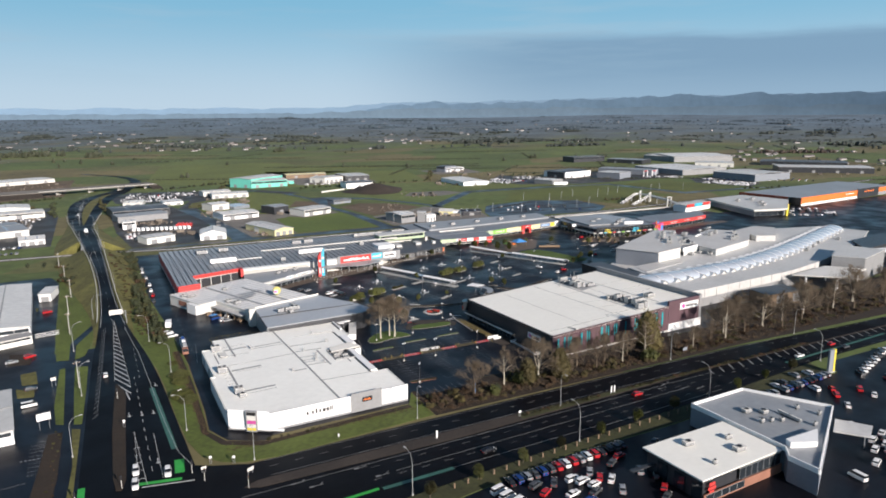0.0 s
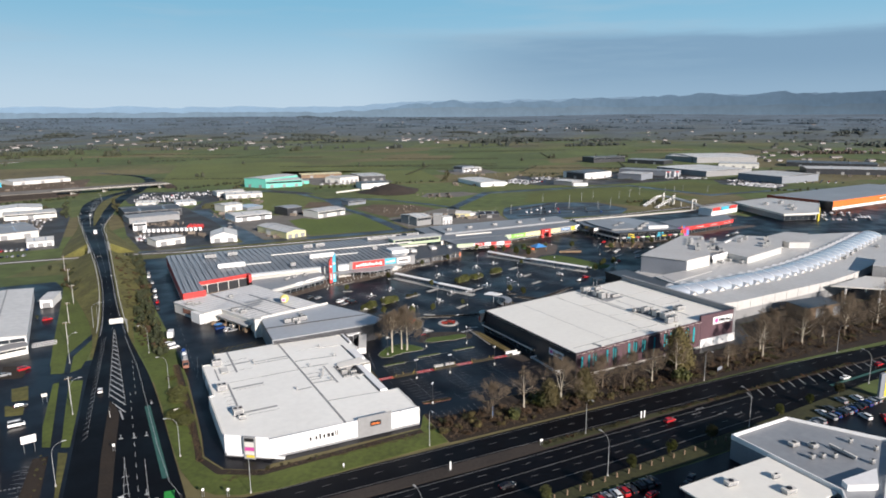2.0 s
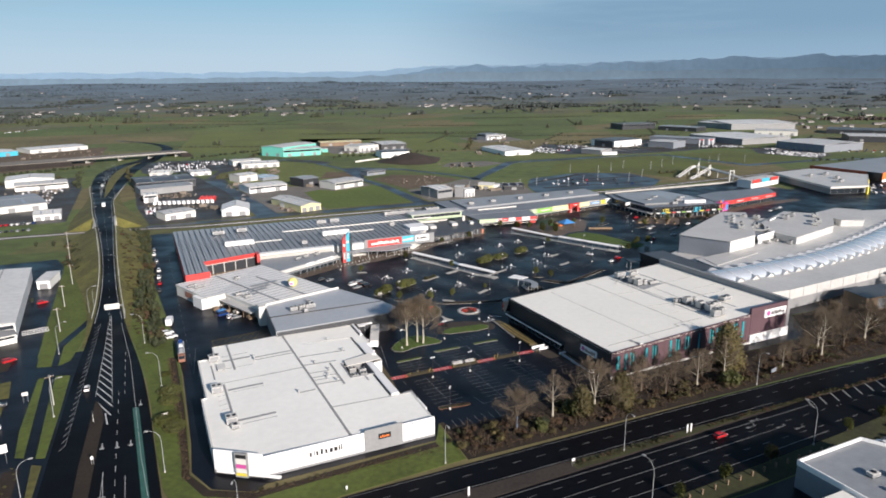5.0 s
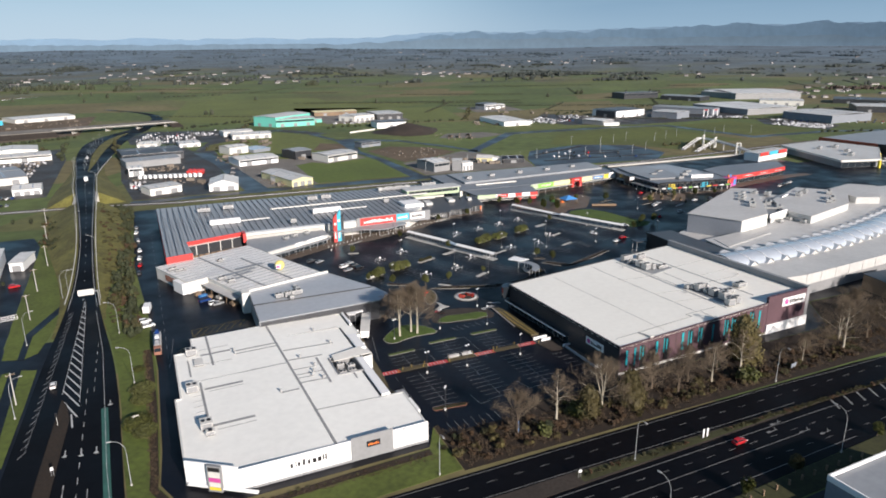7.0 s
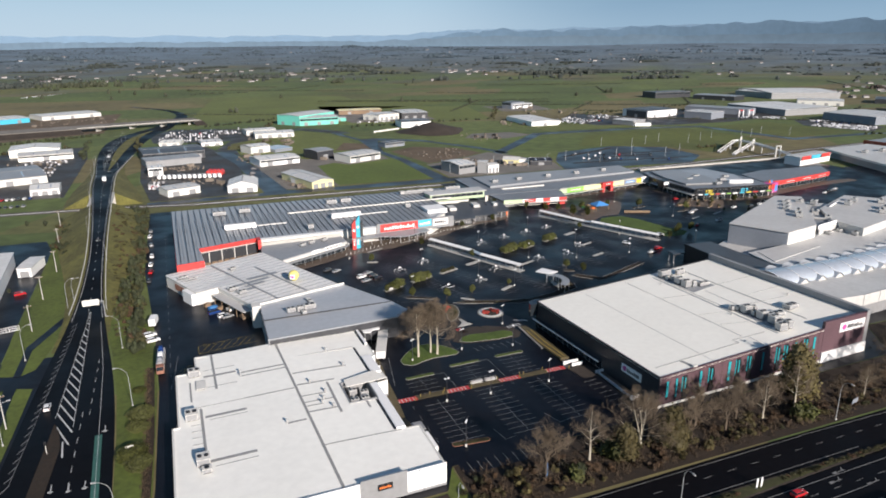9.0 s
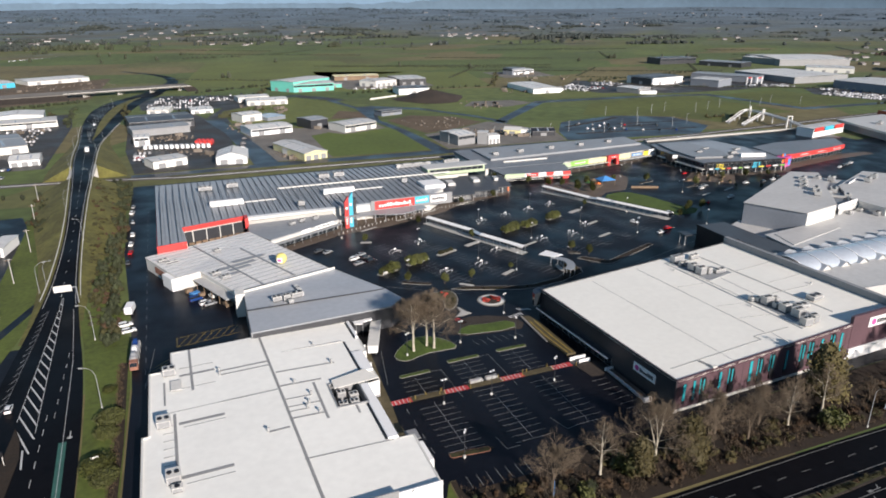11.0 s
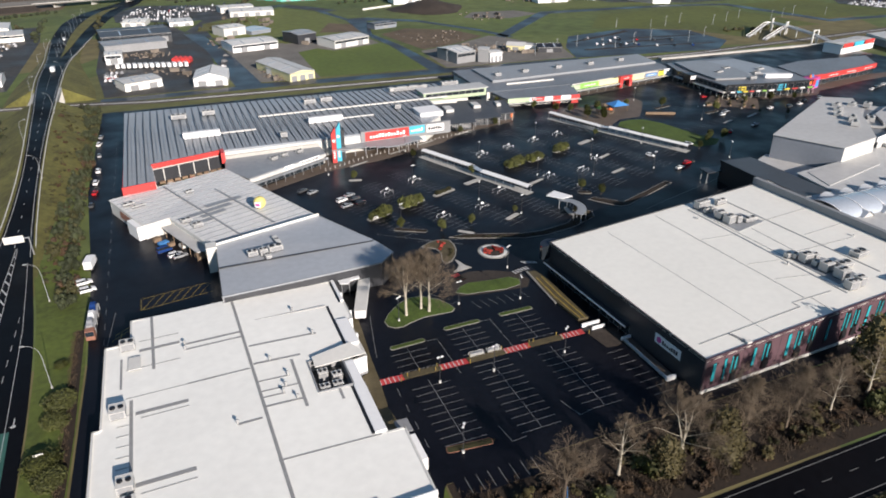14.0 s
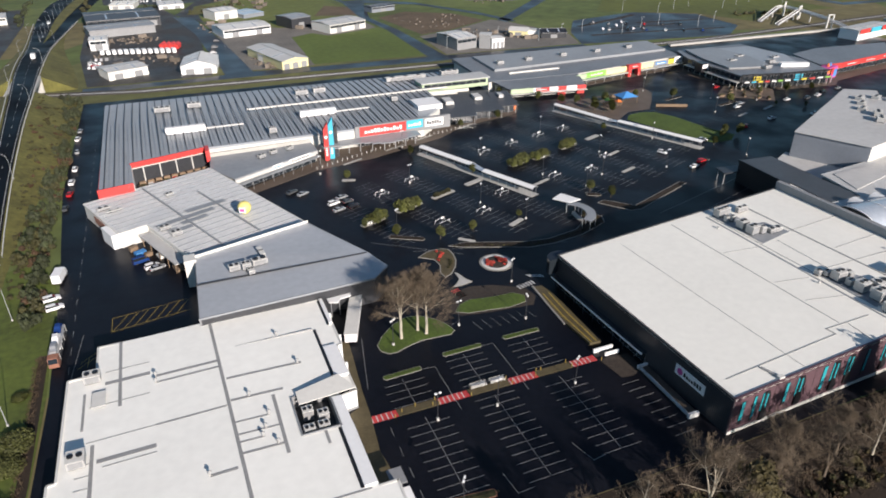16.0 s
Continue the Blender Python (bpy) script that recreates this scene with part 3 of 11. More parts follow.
struct("median", Shape().strip([(a, y, road_z(y) + 0.15) for y, a, b2 in med], [(b2, y, road_z(y) + 0.15) for y, a, b2 in med], 0.15),
       M["rough_grass"], "grass median between the carriageways on the bend", "median")

# ---- railway and side street beyond the centre ----
area("railway_bed", [(-420, 343), (-180, 332), (-127, 327), (-76, 316), (97, 309), (310, 306), (600, 330), (900, 360), (900, 370), (600, 341), (310, 315), (97, 317), (-76, 324), (-127, 336), (-180, 341), (-420, 352)],
     0.09, M["ballast"], "brown ballast bed of the railway", "railway", 0.08)
for off in (3.0, 4.5):
    rail = Shape()
    pts = [(-420, 343), (-180, 332), (-127, 327.3), (-76, 316), (97, 309.5), (310, 306.6), (600, 331.5), (900, 360)]
    rail.strip([(x, y + off - 0.1, 0.27) for x, y in pts], [(x, y + off + 0.1, 0.27) for x, y in pts], 0.17)
    struct("rail_track", rail, M["steel"], "worn steel rail on the ballast", "rail")
area("pavement", [(-106, 327), (-12, 329), (100, 323), (215, 323), (215, 330), (108, 336), (27, 338), (-12, 341), (-40, 337), (-106, 337)], 0.06, M["wetstreet"], "wet street beside the railway", "road")
area("pavement", [(-29, 339), (-12, 336), (-20, 440), (-33, 545), (-48, 551), (-36, 471)], 0.064, M["wetstreet"], "wet side street between yards", "road")
area("pavement", [(-36, 340), (-104, 340), (-112, 420), (-114, 600), (-60, 620), (-46, 560), (-34, 470)], 0.04, M["farpave"], "wet asphalt of a truck yard", "yard")
area("pavement", [(-108, 700), (-84, 760), (-8, 735), (46, 700), (68, 712), (99, 670), (113, 640), (100, 634), (60, 690), (-4, 633), (-44, 622), (-104, 640)], 0.04, M["farpave"], "far wet yard full of vehicles", "yard")
area("pavement", [(100, 336), (112, 336), (111, 430), (105, 485), (122, 560), (164, 536), (196, 468), (208, 425), (214, 428), (202, 474), (168, 546), (126, 580), (108, 578), (97, 648), (90, 646), (104, 570), (98, 490), (103, 430)], 0.064, M["wetstreet"], "wet winding street past a field", "road")
area("pavement", [(204, 425), (310, 532), (455, 527), (521, 512), (532, 382), (655, 378), (900, 300), (900, 312), (655, 388), (543, 392), (533, 520), (455, 538), (306, 546), (200, 436)], 0.064, M["wetstreet"], "wet street across the fields", "road")
area("pavement", [(215, 331), (335, 316), (369, 343), (372, 396), (326, 424), (257, 410), (230, 370)], 0.045, M["wetstreet"], "wet car park beside the railway", "car park")
area("pavement", [(320, 245), (900, 245), (900, 60), (700, 100), (430, 100), (430, 232), (320, 232)], 0.03, M["asphalt"], "wet car park of the hardware store", "car park")
area("pavement", [(650, 470), (672, 395), (727, 420), (727, 510), (690, 520)], 0.045, M["farpave"], "far car yard", "yard")
area("pavement", [(400, 640), (470, 720), (520, 650), (640, 690), (720, 680), (720, 560), (600, 540), (500, 545), (420, 580)], 0.045, M["farpave"], "far warehouse yard", "yard")
area("pavement", [(-165, 395), (-215, 395), (-215, 470), (-165, 470)], 0.045, M["farpave"], "wet yard behind workshops", "yard")
area("yard", [(-28, 345), (26, 342), (30, 432), (46, 442), (56, 428), (98, 444), (96, 470), (60, 475), (30, 470), (28, 500), (-26, 515), (-20, 440)], 0.02, M["gravel"], "gravel and asphalt yard between workshops", "yard")
area("yard", [(114, 338), (215, 333), (225, 365), (206, 424), (196, 440), (150, 412), (118, 400)], 0.02, M["gravel"], "gravel yards of houses beside the railway", "yard")
area("yard", [(-232, 380), (-160, 380), (-160, 560), (-168, 640), (-240, 640)], 0.03, M["farpave"], "wet yard round old works buildings", "yard")
area("yard", [(140, 740), (260, 735), (270, 860), (140, 880)], 0.03, M["gravel"], "pale yard of far workshops", "yard")
area("yard", [(395, 790), (480, 790), (490, 870), (400, 880)], 0.03, M["gravel"], "pale yard of far offices", "yard")
area("yard", [(-46, 560), (-26, 515), (28, 500), (50, 640), (50, 700), (-4, 700), (-30, 610)], 0.02, M["farpave"], "wet yard of small sheds", "yard")
area("field", [(26, 345), (100, 341), (102, 430), (99, 442), (56, 426), (46, 440), (29, 432)], 0.03, M["mown"], "bright green mown field", "field")
area("field", [(300, 440), (352, 505), (495, 514), (506, 441), (510, 372), (440, 375), (392, 352), (375, 400)], 0.025, M["paddock_dry"], "olive green empty field", "field")
area("field", [(330, 555), (560, 555), (440, 600), (340, 610)], 0.025, M["paddock"], "green empty section", "field")
area("field", [(542, 510), (545, 398), (646, 398), (644, 520)], 0.025, M["paddock_dry"], "olive green field with lamp posts", "field")
area("field", [(120, 720), (330, 700), (380, 900), (150, 1000)], 0.02, M["paddock"], "green paddock", "field")
area("field", [(-60, 860), (40, 800), (160, 900), (380, 960), (420, 1250), (0, 1250)], 0.02, M["paddock"], "broad green paddock", "field")
area("bare_ground", [(112, 483), (142, 503), (178, 479), (190, 440), (150, 415), (122, 405), (116, 449)], 0.03, M["tan_earth"], "bare brown earthworks", "earth")
area("field", [(-26, 520), (28, 470), (60, 500), (96, 470), (100, 520), (88, 640), (62, 680), (-28, 600)], 0.025, M["paddock"], "green empty section", "field")
for poly in ([(248, 384), (300, 402), (322, 412), (318, 416), (296, 406), (246, 388)], [(238, 352), (300, 346), (352, 338), (352, 341), (300, 349), (238, 356)], [(262, 366), (330, 366), (330, 369), (262, 369)], [(300, 380), (362, 372), (362, 375), (300, 384)]):
    area("planting_bed", poly, 0.12, M["earth"], "brown planted strip in the railway car park", "planting bed", 0.08)
area("bare_ground", [(216, 540), (258, 520), (300, 536), (286, 566), (240, 572)], 0.03, M["gravel"], "pale gravel and stacked soil beside the street", "earth")
area("bare_ground", [(64, 512), (108, 500), (112, 536), (84, 560)], 0.03, M["tan_earth"], "brown bare section between streets", "earth")
area("bare_ground", [(-36, 560), (-8, 552), (4, 590), (-24, 604)], 0.035, M["rough_grass"], "tan dry grass section", "field")
struct("site_fence", Shape().prism([(138, 629), (176, 648), (176.3, 647.5), (138.3, 628.5)], 0, 1.9), M["offwhite"], "long pale site fence beside the street", "fence")
# a mound of spoil
mound = Shape()
for i in range(7):
    for j in range(12):
        a, rr = 2 * math.pi * j / 12, 1 - i / 6
        mound.v.append((204 + 40 * rr * math.cos(a) * (1 + 0.2 * math.sin(3 * a + i)), 606 + 38 * rr * math.sin(a), 11 * (1 - rr ** 1.4) + 0.6 * math.sin(5 * a + 2 * i)))
for i in range(6):
    for j in range(12):
        mound.f.append((12 * i + j, 12 * i + (j + 1) % 12, 12 * i + 12 + (j + 1) % 12, 12 * i + 12 + j))
tagged(part("soil_mound", mound, M["earth"], smooth=True), "heap of dark brown excavated soil", "soil heap", "", "structure")

# ---- motorway bridge far behind ----
over = thing("motorway_bridge", (-130, 797, 0), "long pale concrete motorway bridge", "bridge")
line = [(-420, 715), (-330, 742), (-249, 765), (-190, 780), (-132, 797), (-50, 818)]
part("deck", Shape().strip([(x - 5, y + 9, 7.2) for x, y in line], [(x + 5, y - 9, 5.4) for x, y in line], 0.9), M["gravel"], over)
for s in (-1, 1):
    part("parapet", Shape().strip([(x + s * 2 - 0.3, y - s * 8, 6.3) for x, y in line[3:]], [(x + s * 2 + 0.3, y - s * 8 - 0.3, 6.3) for x, y in line[3:]], 0.9), M["concrete"], over)
for x, y in ((-165, 787), (-128, 798), (-92, 807), (-58, 816)):
    part("pier", Shape().obox(x, y, 0, 1.5, 14, 4.5, -30), M["concrete"], over)
for a, b2 in ((( -420, 715), (-190, 780)), ((-62, 815), (-48, 819))):
    struct("embankment", Shape().strip([(a[0] - 10, a[1] + 20, 0), (b2[0] - 10, b2[1] + 20, 0)], [(a[0] - 4.5, a[1] + 8, 4.6), (b2[0] - 4.5, b2[1] + 8, 4.6)])
           .strip([(a[0] + 4.5, a[1] - 8, 4.6), (b2[0] + 4.5, b2[1] - 8, 4.6)], [(a[0] + 10, a[1] - 20, 0), (b2[0] + 10, b2[1] - 20, 0)]), M["earth"], "planted bank of the motorway", "embankment")
area("pavement", [(-420, 640), (-160, 760), (-150, 1010), (-420, 900)], 0.03, M["tan_earth"], "bare ground round the interchange", "earth")


# ---- road markings ----
def markings(label, rects, material=None, z=0.062):
    """Painted bars: middle x, y, length, width, turn."""
    s = Shape()
    for x, y, ln, w, yaw in rects:
        s.obox(x, y, z - 0.008, ln, w, 0.008, yaw)
    return struct("road_marking", s, material or M["line"], label, "road marking")


rects = []
for i in range(95):
    x = -88 + 7.5 * i
    dy = -0.016 * max(0, x - 100)
    rects.append((x, -37 + dy, 2.6, 0.12, 0))
    if x > -70:
        rects.append((x + 3, -51.8 - 0.2 * dy, 2.6, 0.12, 0))
        rects.append((x + 1, -58.4 - 0.45 * dy, 2.6, 0.12, 0))
markings("broken white lane lines on the highway", rects, M["highway_line"])
rects = [(-15, -32.9, 150, 0.14, 0.2), (-10, -42.0, 160, 0.14, 0), (-10, -48.9, 180, 0.16, 0.6), (0, -55.3, 116, 0.16, 1.3), (-20, -62.6, 66, 0.16, 0.6), (40, -62.2, 60, 0.16, 2.0),
         (110, -33.5, 100, 0.14, -1.2)]
markings("solid white lines on the highway", rects, M["highway_line"])
markings("broad white hatching beside the median", [(80 + 5.6 * i, -47.6 - 0.02 * i, 5.2, 0.55, 62) for i in range(28)], M["highway_line"])
rects = []
for x, y in ((52, -50), (60, -53.7), (64.5, -56.5), (56, -47.6), (-84, -49.8), (-80, -53.6), (-66, -50.3), (-62, -57)):
    rects += [(x, y, 3.2, 0.22, 2), (x - 1.7, y, 1.4, 0.7, 2), (x + 1.2, y + 0.6, 1.3, 0.22, 50)]
markings("white turning arrows on the highway", rects, M["highway_line"])
def road_markings(label, rects, material=None):
    """Painted bars that follow the slope of the climbing road."""
    s = Shape()
    for x, y, ln, w, yaw in rects:
        c, sn = math.cos(radians(yaw)), math.sin(radians(yaw))
        n = max(1, int(ln / 8))
        for k in range(n):
            a0, a1 = -ln / 2 + ln * k / n, -ln / 2 + ln * (k + 1) / n
            s.prism([(x + c * a - sn * b2, y + sn * a + c * b2) for a, b2 in ((a0, -w / 2), (a1, -w / 2), (a1, w / 2), (a0, w / 2))],
                    lambda px, py: road_z(py) + 0.004, lambda px, py: road_z(py) + 0.03)
    return struct("road_marking", s, material or M["line"], label, "road marking")


# the climbing road: ladder marks on the edge, hatched taper, lanes
def bar(x0, y0, x1, y1, w):
    """A painted bar from end to end, as a row for markings()."""
    return ((x0 + x1) / 2, (y0 + y1) / 2, math.hypot(x1 - x0, y1 - y0), w, math.degrees(math.atan2(y1 - y0, x1 - x0)))


rects = []
for i in range(25):
    y = 22 + 4.25 * i
    x = -134.1 + (y - 21) * 0.0475
    rects.append(bar(x, y, x + 1.5, y + 2.8, 0.2))
rects.append(bar(-132.7, 25, -127.5, 128, 0.08))
road_markings("white ladder marks along the road edge", rects, M["line_worn"])
rects = [bar(-124.0, 137, -126.3, 55, 0.14), bar(-123.6, 137, -121.2, 48, 0.14)]
for i in range(15):
    y = 132 - 5.3 * i
    t = (137 - y) / 82
    xa = -124.0 - 2.3 * t
    yb = y - 13 * t
    rects.append(bar(xa, y, -123.6 + 2.4 * (137 - yb) / 89, yb, 0.4))
rects += [bar(-125.6, 50, -121.4, 39, 0.4), bar(-123.0, 41, -122.2, 33, 0.4)]
road_markings("white diagonal hatching in the middle of the road", rects)
rects = [(-119.4, 5.5 + 7 * i, 0.13, 3, 0) for i in range(-4, 8)] + [(-117.6, 55 + 7 * i, 0.12, 3, 0) for i in range(0, 6)]
rects += [(-117.0, -14, 0.12, 30, 0), (-116, -33.2, 13.5, 0.4, -12)]
rects += [bar(-119.5, 126, -116, 84, 0.11), bar(-116, 84, -114.2, 39, 0.11), bar(-114.2, 39, -113.1, 9, 0.11), bar(-113.1, 9, -111.5, -15, 0.11), bar(-111.5, -15, -108.9, -26, 0.11)]
rects += [bar(-122.5, 5, -121.2, -31, 0.11), bar(-122.3, 5, -123.4, -31, 0.11)]
for i in range(5):
    rects += [(-122.9, -27 + 5 * i, 1.0, 0.22, 35), (-121.9, -27 + 5 * i, 1.0, 0.22, -35)]
for x, y in ((-123.1, 19.8), (-119.2, 18.6), (-115.7, 18.5), (-117.4, -18), (-112.9, 44)):
    rects += [(x, y, 0.22, 3.0, 0), (x, y - 1.7, 0.8, 0.4, 0), (x + 0.35, y - 1.3, 0.2, 0.8, 45), (x - 0.35, y - 1.3, 0.2, 0.8, -45)]
road_markings("white lane lines and arrows before the junction", rects)
rects = []
for i in range(28):
    y = 140 + 11 * i
    xl, xr = smooth_road_x(y)
    rects.append(((xl + xr) / 2, y, 0.16, 3.5, 0))
s = Shape()
for x, y, w, ln, _ in rects:
    s.obox(x, y, road_z(y) + 0.004, w, ln, 0.006 + 0.03)
struct("road_marking", s, M["line"], "broken centre line of the raised road", "road marking")
for side, inn in ((0, 0.8), (1, -0.8)):
    edge = [(smooth_road_x(y)[side] + inn, y, road_z(y) + 0.012) for y in range(130, 560, 10)]
    struct("road_marking", Shape().strip([(x - 0.08, y, z) for x, y, z in edge], [(x + 0.08, y, z) for x, y, z in edge], 0.01), M["line"], "white edge line of the raised road", "road marking")
area("median", [(-126.1, 51.5), (-124.5, 47), (-123.2, 38), (-124.8, 8), (-126.2, -25), (-127.6, -31), (-129, -30.4), (-129.5, -23), (-128.6, 10)], 0.2, M["litter"], "raised brown median island with kerbs", "median", 0.15)
markings("green cycle lane with worn paint", [(-113.3, 14, 1.8, 54, 2.2)], M["greenlane"], 0.066)
markings("bright green cycle box at the stop line", [(-112.2, -24.5, 2.6, 8, -5), (-118.5, -30.8, 12.5, 1.5, -12), (-137.4, -29, 1.8, 9, -2)], M["greenpaint"], 0.074)
markings("green cycle strip on the highway", [(-72, -63.4, 12, 1.2, 3)], M["greenpaint"], 0.074)
markings("worn green cycle strip on the highway", [(-54, -63.4, 22, 1.4, 1), (150, -54, 72, 1.3, 1.8)], M["greenlane"], 0.07)


# ---- building helpers ----
class Frame:
    """A plan frame: an origin and a turn. P gives world places for u (along) and v (across)."""

    def __init__(self, x, y, yaw=0.0):
        self.x, self.y, self.yaw = x, y, yaw
        self.c, self.s = math.cos(radians(yaw)), math.sin(radians(yaw))

    def P(self, u, v):
        return self.x + self.c * u - self.s * v, self.y + self.s * u + self.c * v

    def poly(self, *pts):
        return [self.P(u, v) for u, v in pts]

    def box(self, s, u0, v0, z0, u1, v1, z1):
        return s.prism(self.poly((u0, v0), (u1, v0), (u1, v1), (u0, v1)), z0, z1)


def front_frame(x0, y0, x1, y1):
    """A frame whose u runs along a facade from its left end to its right end; v runs into the building."""
    return Frame(x0, y0, math.degrees(math.atan2(y1 - y0, x1 - x0))), math.hypot(x1 - x0, y1 - y0)


def gable(s, fr, w, d, h, rise, over=0.3, along=True, t=0.18):
    """A low double-pitch roof slab over a w by d plan; the ridge runs along u or across it."""
    def zf(u, v):
        k = abs(v - d / 2) / (d / 2) if along else abs(u - w / 2) / (w / 2)
        return h + rise * (1 - k)
    a = [(-over, -over), (w + over, -over), (w + over, d / 2), (-over, d / 2)] if along else [(-over, -over), (w / 2, -over), (w / 2, d + over), (-over, d + over)]
    b = [(-over, d / 2), (w + over, d / 2), (w + over, d + over), (-over, d + over)] if along else [(w / 2, -over), (w + over, -over), (w + over, d + over), (w / 2, d + over)]
    for q in (a, b):
        top = [(*fr.P(u, v), zf(u, v) + t) for u, v in q]
        low = [(*fr.P(u, v), zf(u, v)) for u, v in q]
        s.add(low + top, [(3, 2, 1, 0), (4, 5, 6, 7), (0, 1, 5, 4), (1, 2, 6, 5), (2, 3, 7, 6), (3, 0, 4, 7)])
    return s


def signboard(parent, fr, u0, u1, v, z0, z1, board, ink, chars=0, label="", logo=None):
    """A sign panel proud of a wall, with its lettering as plain bars."""
    p = part("sign", fr.box(Shape(), u0, v - 0.18, z0, u1, v, z1), M[board], parent, label)
    if chars:
        w, hgt = u1 - u0, z1 - z0
        n = max(2, chars)
        x0, x1 = u0 + w * (0.3 if logo else 0.1), u1 - w * 0.08
        step = (x1 - x0) / n
        s = Shape()
        rs = random.Random(int(abs(u0 * 7 + z0 * 13)) + n)
        for i in range(n):
            k = rs.choice((0.62, 0.75, 1.0))
            fr.box(s, x0 + i * step, v - 0.24, z0 + hgt * 0.28, x0 + i * step + step * 0.72, v - 0.18, z0 + hgt * (0.28 + 0.42 * k))
        part("lettering", s, M[ink], p)
    if logo:
        s = Shape()
        cx, cz, r = u0 + (u1 - u0) * 0.17, (z0 + z1) / 2, (z1 - z0) * 0.32
        a, b = fr.P(cx, v - 0.19), fr.P(cx, v - 0.27)
        s.tube((*a, cz), (*b, cz), r, r, 14)
        part("emblem", s, M[logo], p)
    return p


def unit(x, y, z, sx=2.4, sy=1.8, h=1.5, yaw=0.0, fans=2, label="pale metal air-conditioning unit on a flat roof"):
    """A rooftop air handler: casing on rails, lid, louvred flank and fan rings."""
    t = thing("rooftop_unit", (x, y, z), label, "air conditioner", "rooftop plant")
    fr = Frame(x, y, yaw)
    part("base", fr.box(Shape(), -sx * 0.46, -sy * 0.42, z, sx * 0.46, sy * 0.42, z + 0.3), M["darkseam"], t)
    part("casing", fr.box(Shape(), -sx / 2, -sy / 2, z + 0.3, sx / 2, sy / 2, z + h), M["vent"], t)
    part("lid", fr.box(Shape(), -sx / 2 - 0.06, -sy / 2 - 0.06, z + h, sx / 2 + 0.06, sy / 2 + 0.06, z + h + 0.08), M["offwhite"], t)
    part("louvre", fr.box(Shape(), -sx * 0.4, -sy / 2 - 0.05, z + 0.45, sx * 0.4, -sy / 2, z + h - 0.2), M["greywall"], t)
    for i in range(fans):
        u = sx * ((i + 0.5) / fans - 0.5)
        a = fr.P(u, 0)
        part("fan", Shape().tube((*a, z + h + 0.08), (*a, z + h + 0.3), min(sx / fans, sy) * 0.36, min(sx / fans, sy) * 0.36, 12), M["black"], t)
    return t


def vent(x, y, z, r=0.35, h=0.9):
    t = thing("roof_vent", (x, y, z), "small pale roof vent with a cowl", "vent", "roof vents")
    part("pipe", Shape().tube((x, y, z - 0.2), (x, y, z + h), r * 0.7, r * 0.7, 8), M["vent"], t)
    part("cowl", Shape().tube((x, y, z + h), (x, y, z + h + 0.3), r * 1.3, r * 0.5, 8), M["vent"], t)
    return t


def fill_wall(parent, fr, u0, u1, v, z0, z1, n, name="window", material="glass", gap=0.25, depth=0.08, frame_mat="greywall"):
    """A row of framed panes on a facade."""
    step = (u1 - u0) / n
    for i in range(n):
        a, b = u0 + i * step + gap / 2, u0 + (i + 1) * step - gap / 2
        f = part(name, fr.box(Shape(), a - 0.08, v - depth, z0 - 0.08, b + 0.08, v + 0.05, z1 + 0.08), M[frame_mat], parent)
        part("pane", fr.box(Shape(), a, v - depth - 0.02, z0, b, v - depth, z1), M[material], f)


# ---- white furniture showroom on the corner ----
RX = -61.5


def show_z(x, y=0.0):
    return 5.0 + 0.75 * (1 - abs(x - RX) / 33.0)


